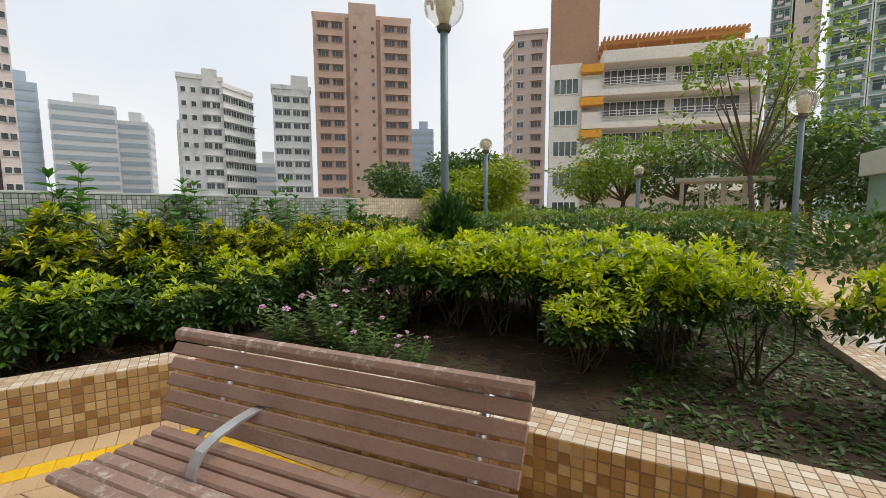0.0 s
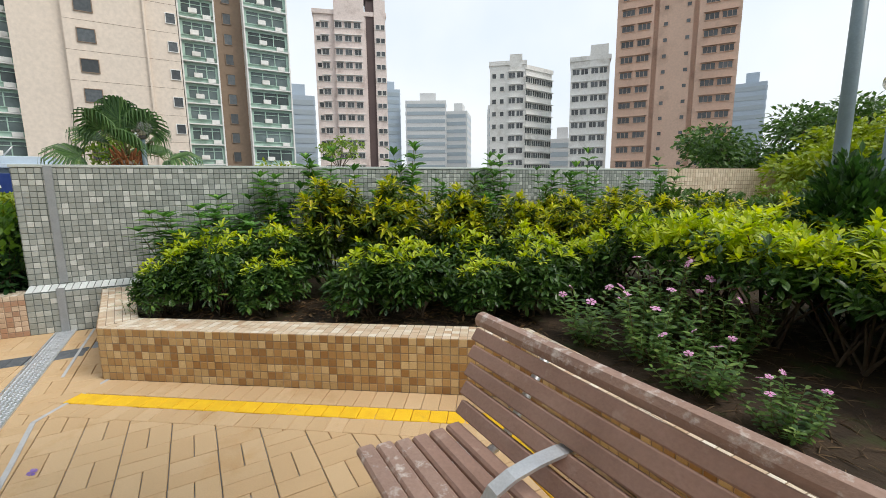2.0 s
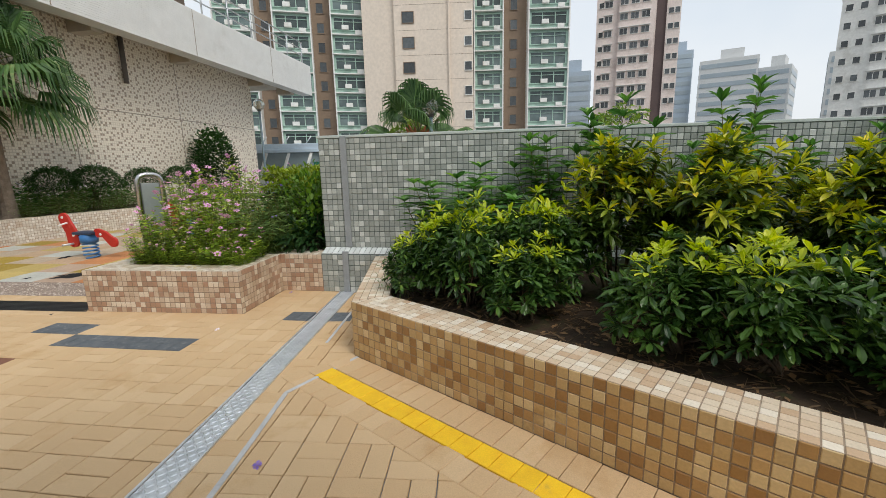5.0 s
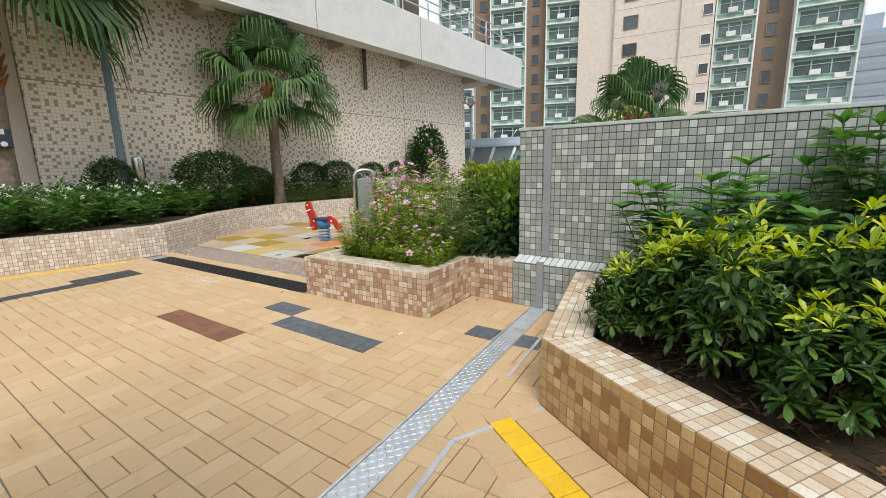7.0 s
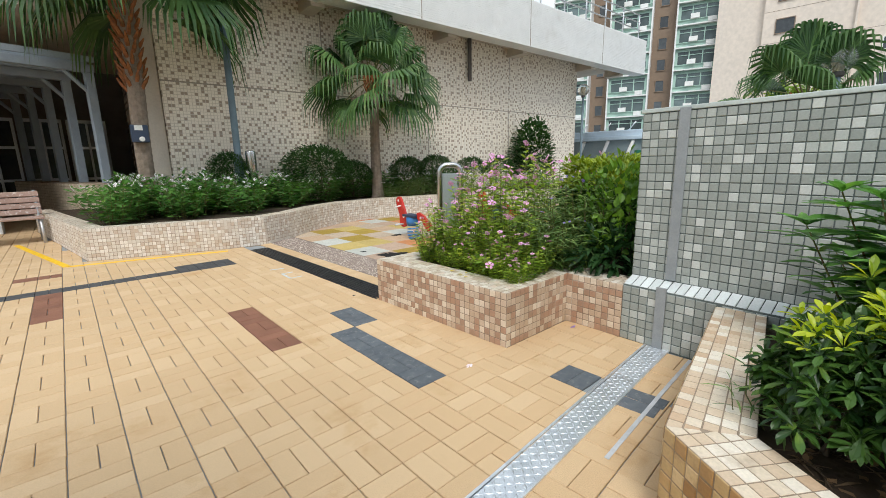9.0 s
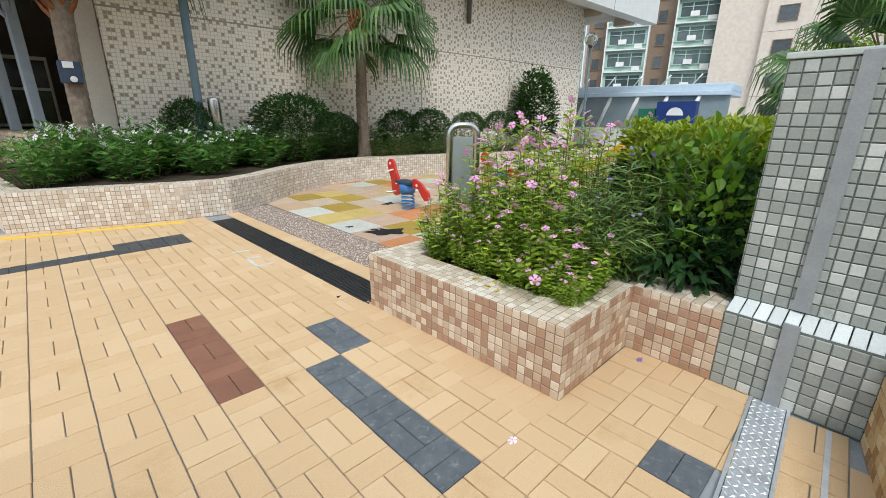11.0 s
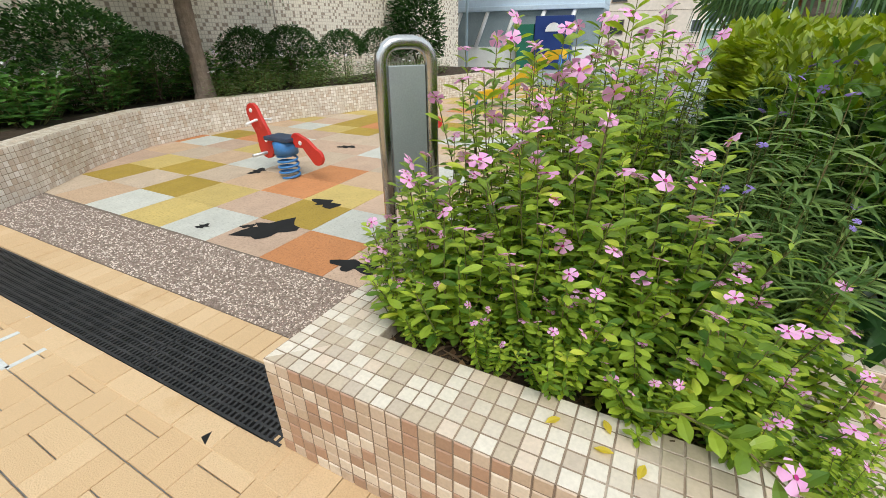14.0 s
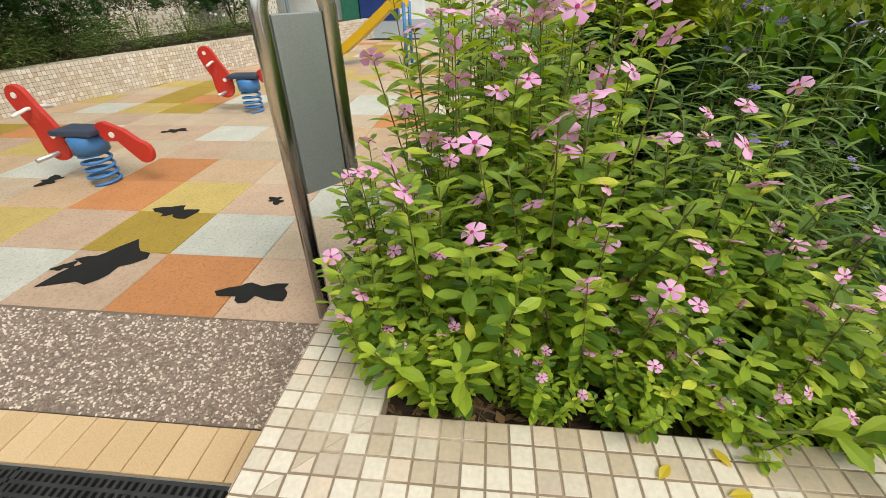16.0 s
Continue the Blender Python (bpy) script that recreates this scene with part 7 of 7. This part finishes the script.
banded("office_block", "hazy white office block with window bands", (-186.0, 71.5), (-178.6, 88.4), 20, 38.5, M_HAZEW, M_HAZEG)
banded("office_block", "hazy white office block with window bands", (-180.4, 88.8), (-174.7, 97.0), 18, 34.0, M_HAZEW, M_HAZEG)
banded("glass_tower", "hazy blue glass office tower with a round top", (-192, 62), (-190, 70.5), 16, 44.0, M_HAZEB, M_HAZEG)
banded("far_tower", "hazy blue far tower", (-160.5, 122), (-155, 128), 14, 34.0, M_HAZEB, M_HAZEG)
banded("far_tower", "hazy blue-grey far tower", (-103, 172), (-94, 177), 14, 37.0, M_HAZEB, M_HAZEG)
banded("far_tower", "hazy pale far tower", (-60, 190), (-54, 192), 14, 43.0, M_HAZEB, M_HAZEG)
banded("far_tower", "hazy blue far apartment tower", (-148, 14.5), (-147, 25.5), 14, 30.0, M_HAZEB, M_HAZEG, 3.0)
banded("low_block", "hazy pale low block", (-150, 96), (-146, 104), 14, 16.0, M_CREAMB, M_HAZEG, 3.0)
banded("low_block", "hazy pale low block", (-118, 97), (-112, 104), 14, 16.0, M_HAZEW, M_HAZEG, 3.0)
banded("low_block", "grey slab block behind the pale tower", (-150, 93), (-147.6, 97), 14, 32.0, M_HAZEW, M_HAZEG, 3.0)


def bay_tower(label, p0, p1, z1, strips):
    """A housing tower: pale green window bays between tan recesses. strips: (x0, x1, kind)."""
    a, b = Vector(p0), Vector(p1)
    w = (b - a).length
    root = thing("housing_tower", label, "building", (a.x, a.y, -14), math.degrees(math.atan2(b.y - a.y, b.x - a.x)))
    H = z1 + 14
    part("wall", boxes((0, w, 1.2, 14, 0, H)), M_TANB, root)
    for x0, x1, kind in strips:
        xa, xb = x0 * w, x1 * w
        if kind == "bay":
            part("bay", boxes((xa, xb, 0, 1.2, 0, H)), M_GREENB, root)
            part("fin", boxes((xa - 0.15, xa, -0.45, 1.2, 0, H)), M_WHITE, root)
            part("fin", boxes((xb, xb + 0.15, -0.45, 1.2, 0, H)), M_WHITE, root)
            me = bay_window(xb - xa)
            z = H - 1.6
            while z > 15.5:
                hang(me, root, ((xa + xb) / 2, 0, z))
                z -= 2.32
        elif kind == "cream":
            part("slab", boxes((xa, xb, -2.0, 1.2, 0, H)), M_CREAMB, root)
        elif kind == "thin":
            me = W_THIN
            z = H - 1.6
            while z > 15.5:
                hang(me, root, ((xa + xb) / 2, 1.2, z))
                z -= 2.32
    return root


BAYS = {}


def bay_window(w):
    """One storey of a bay: sill slab, two wide dark windows, and air conditioners on the ledge."""
    key = round(w, 1)
    if key not in BAYS:
        xs = [-w / 2, -w / 2 + 0.28, -w * 0.16 - 0.05, -w * 0.16 + 0.05, w * 0.16 - 0.05, w * 0.16 + 0.05, w / 2 - 0.28, w / 2]
        me = [("window", mesh_of("window", plate(xs, [-0.50, -0.42, 0.50, 0.56, 0.90, 0.98], [(i, j) for i in (1, 3, 5) for j in (1, 3)], -0.14, 0.0), M_GREENB)),
              ("pane", mesh_of("pane", boxes((-w / 2 + 0.3, w / 2 - 0.3, -0.06, -0.005, -0.48, 0.96)), M_GREYWIN)),
              ("ledge", mesh_of("ledge", boxes((-w / 2, w / 2, -0.5, -0.002, -1.10, -0.97)), M_WHITE)),
              ("air_conditioner", mesh_of("air_conditioner", boxes((-w * 0.10 - 0.42, -w * 0.10 + 0.42, -0.55, -0.15, -0.46, 0.02)), M_PALEB)),
              ("air_conditioner", mesh_of("air_conditioner", boxes((w * 0.30 - 0.4, w * 0.30 + 0.4, -0.5, -0.15, -0.94, -0.5)), M_PALEB))]
        BAYS[key] = me
    return BAYS[key]


g_left = bay_tower("tall pale green housing tower with tan recesses", (-50.0, -33.5), (-56.5, -17.1), 60,
                   ((0.0, 0.24, "bay"), (0.28, 0.34, "thin"), (0.38, 0.62, "bay"), (0.66, 0.72, "thin"), (0.77, 1.0, "bay")))
g_mid = bay_tower("tall cream housing slab beside pale green window bays", (-56.6, -17.0), (-59.4, 8.3), 60,
                  ((0.0, 0.16, "cream"), (0.545, 0.68, "bay"), (0.72, 0.76, "thin"), (0.81, 1.0, "bay")))
part("slab", boxes((4.05, 13.6, -2.6, 1.2, 0, 74)), M_CREAMB, g_mid)
part("slab_return", boxes((10.6, 10.75, -2.9, -2.6, 0, 74)), M_CREAMB, g_mid)
z = 73.0
while z > 15.5:
    hang(W_HOLE, g_mid, (5.75, -2.6, z))
    hang(W_SMALL, g_mid, (13.0, -2.6, z))
    part("storey_joint", boxes((4.05, 13.6, -2.612, -2.6, z - 1.45, z - 1.42)), M_TANB, g_mid)
    z -= 2.85
far_green = bay_tower("distant pale green housing tower", (-40.0, -62.0), (-50.0, -41.0), 58, ((0.0, 0.2, "bay"), (0.24, 0.3, "thin"), (0.34, 0.54, "bay"), (0.58, 0.64, "thin"), (0.68, 1.0, "bay")))
right_a = bay_tower("tall white housing tower with banded windows", (20.6, 79.3), (33.0, 74.5), 60, ((0.0, 0.3, "bay"), (0.33, 0.63, "bay"), (0.66, 1.0, "bay")))
right_b = tower("housing_tower", "tall cream housing tower", (17.6, 84.0), (20.4, 83.3), 12, 62, M_CREAMB, (), 2.85, ((0.5, W_SMALL, 0),))
right_c = bay_tower("tall grey-green housing tower far behind", (17.5, 100.0), (23.5, 99.0), 60, ((0.0, 0.45, "bay"), (0.55, 1.0, "bay")))

# school-like block with verandas
school = thing("terrace_block", "white low block with orange trim and long window bands", "building", (-8.37, 41.22, -14), 13.7)
M_SCHOOL = mat("white_tile_facade", (0.76, 0.74, 0.69), (0.70, 0.68, 0.63), 0.3, 4, 0.8, bump=0, stain=(0.60, 0.58, 0.53), stain_scale=0.5, stain_at=0.62)
part("wing", boxes((0, 2.75, 0, 10, 0, 28.2)), M_SCHOOL, school)
part("stair_tower", boxes((0.0, 4.4, 3.0, 12, 0, 38)), mat("brown_tile_facade", (0.44, 0.27, 0.18), (0.40, 0.25, 0.165), 0.3, 4, 0.8, bump=0), school, "brown stair tower")
part("main_block", boxes((2.76, 16.6, 1.6, 12, 0, 28.0)), M_SCHOOL, school)
part("roof_parapet", boxes((4.4, 16.9, -0.6, 1.59, 27.85, 28.9), bevel=0.08), M_SCHOOL, school)
part("end_wall", boxes((16.6, 16.85, -0.5, 1.58, 0, 27.84)), M_SCHOOL, school)
W_BAND = window_mesh(5.3, 1.35, M_WHITE, M_GLASSDARK, 0.1, 8)
W_WING = window_mesh(2.2, 1.4, M_WHITE, M_GREYWIN, 0.1, 3)
for z in (25.1, 22.3, 19.5, 16.7):
    part("veranda_slab", boxes((2.76, 16.59, -0.6, 1.59, z, z + 0.55), bevel=0.05), M_SCHOOL, school)
    part("veranda_wall", boxes((2.77, 4.35, -0.35, -0.2, z + 0.56, z + 1.5)), M_SCHOOL, school)
    part("orange_beam", boxes((2.6, 4.5, -0.75, 0.3, z + 2.05, z + 2.72), bevel=0.04), M_ORANGE, school, "orange painted sunshade")
    bm = bmesh.new()
    for k in range(4):
        box(bm, 4.36, 16.5, -0.50, -0.46, z + 0.72 + k * 0.25, z + 0.76 + k * 0.25)
    for k in range(9):
        box(bm, 4.36 + k * 1.5, 4.41 + k * 1.5, -0.505, -0.455, z + 0.55, z + 1.5)
    part("railing", bm, M_WHITE, school)
    for x in (7.4, 13.3):
        hang(W_BAND, school, (x, 1.59, z + 2.02))
for z in (26.2, 23.45, 20.7, 17.95, 15.2):
    hang(W_WING, school, (1.4, 0, z))
M_TERRA = mat("terracotta_slats", (0.56, 0.27, 0.09), (0.50, 0.23, 0.08), 0.5, 4, 0.8, bump=0)
slat_me = mesh_of("trellis_slat", boxes((-0.07, 0.07, 0.1, 5, 30.05, 30.3)), M_TERRA)
for k in range(32):
    o = new("trellis_slat", slat_me)
    o.parent = school
    o.location = (4.6 + k * 0.36, 0, 0)
for y in (0.5, 1.6, 3.0, 4.5):
    part("trellis_beam", boxes((4.3, 16.0, y, y + 0.18, 29.75, 30.045)), M_TERRA, school)
for k in range(5):
    part("trellis_post", boxes((4.6 + k * 2.7, 4.8 + k * 2.7, 0.5, 0.7, 28.0, 29.745)), M_TERRA, school)
part("roof_house", boxes((4.41, 12, 6, 11, 28.01, 31.2)), M_BROWN, school)


# ---------------------------------------------------------------- pavers, last
lay("paver", deck, PAVER, 0.022, groups[""], (M_PAVER, M_PAVER_I), 300, 0.003, 0.0012)
for key, m in (("red", M_BRICK_RED), ("grey", M_PAVER_GREY), ("dark", M_DARKPAVE)):
    lay(key + "_paver", deck, PAVER, 0.023, groups[key], (m, m), len(groups[key]), 0.003, 0.0005)
# a second pair of grey stones past the cover plate
lay("grey_paver", deck, PAVER, 0.0245, [Matrix.Translation((-4.40 + 0.12 * k, 0.17, -0.022)) @ pose(0, 0, 0, 0, 0, 96) for k in (0, 1)], (M_PAVER_GREY, M_PAVER_GREY), 2, 0.003, 0.0003)
by_size = {}
for m, s in edge_places:
    by_size.setdefault((round(s[0], 4), round(s[1], 4)), []).append(m)
for s, ms in by_size.items():
    lay("border_paver", deck, s, 0.022, ms, (M_PAVER, M_PAVER_I), min(60, len(ms)), 0.003, 0.001)
lay("yellow_paver", deck, yellow_places[0][1], 0.0225, [m for m, s in yellow_places], (M_YELLOW, M_YELLOW), len(yellow_places), 0.003, 0.0006)
far_pave = obj("pavement", boxes((-26, 40, -32, -13.6, -0.01, -0.002), (4.25, 40, -13.5, 3.2, -0.01, -0.002)), M_PAVER_I)
tagged(far_pave, "tan paved court", "paving", kind="structure")
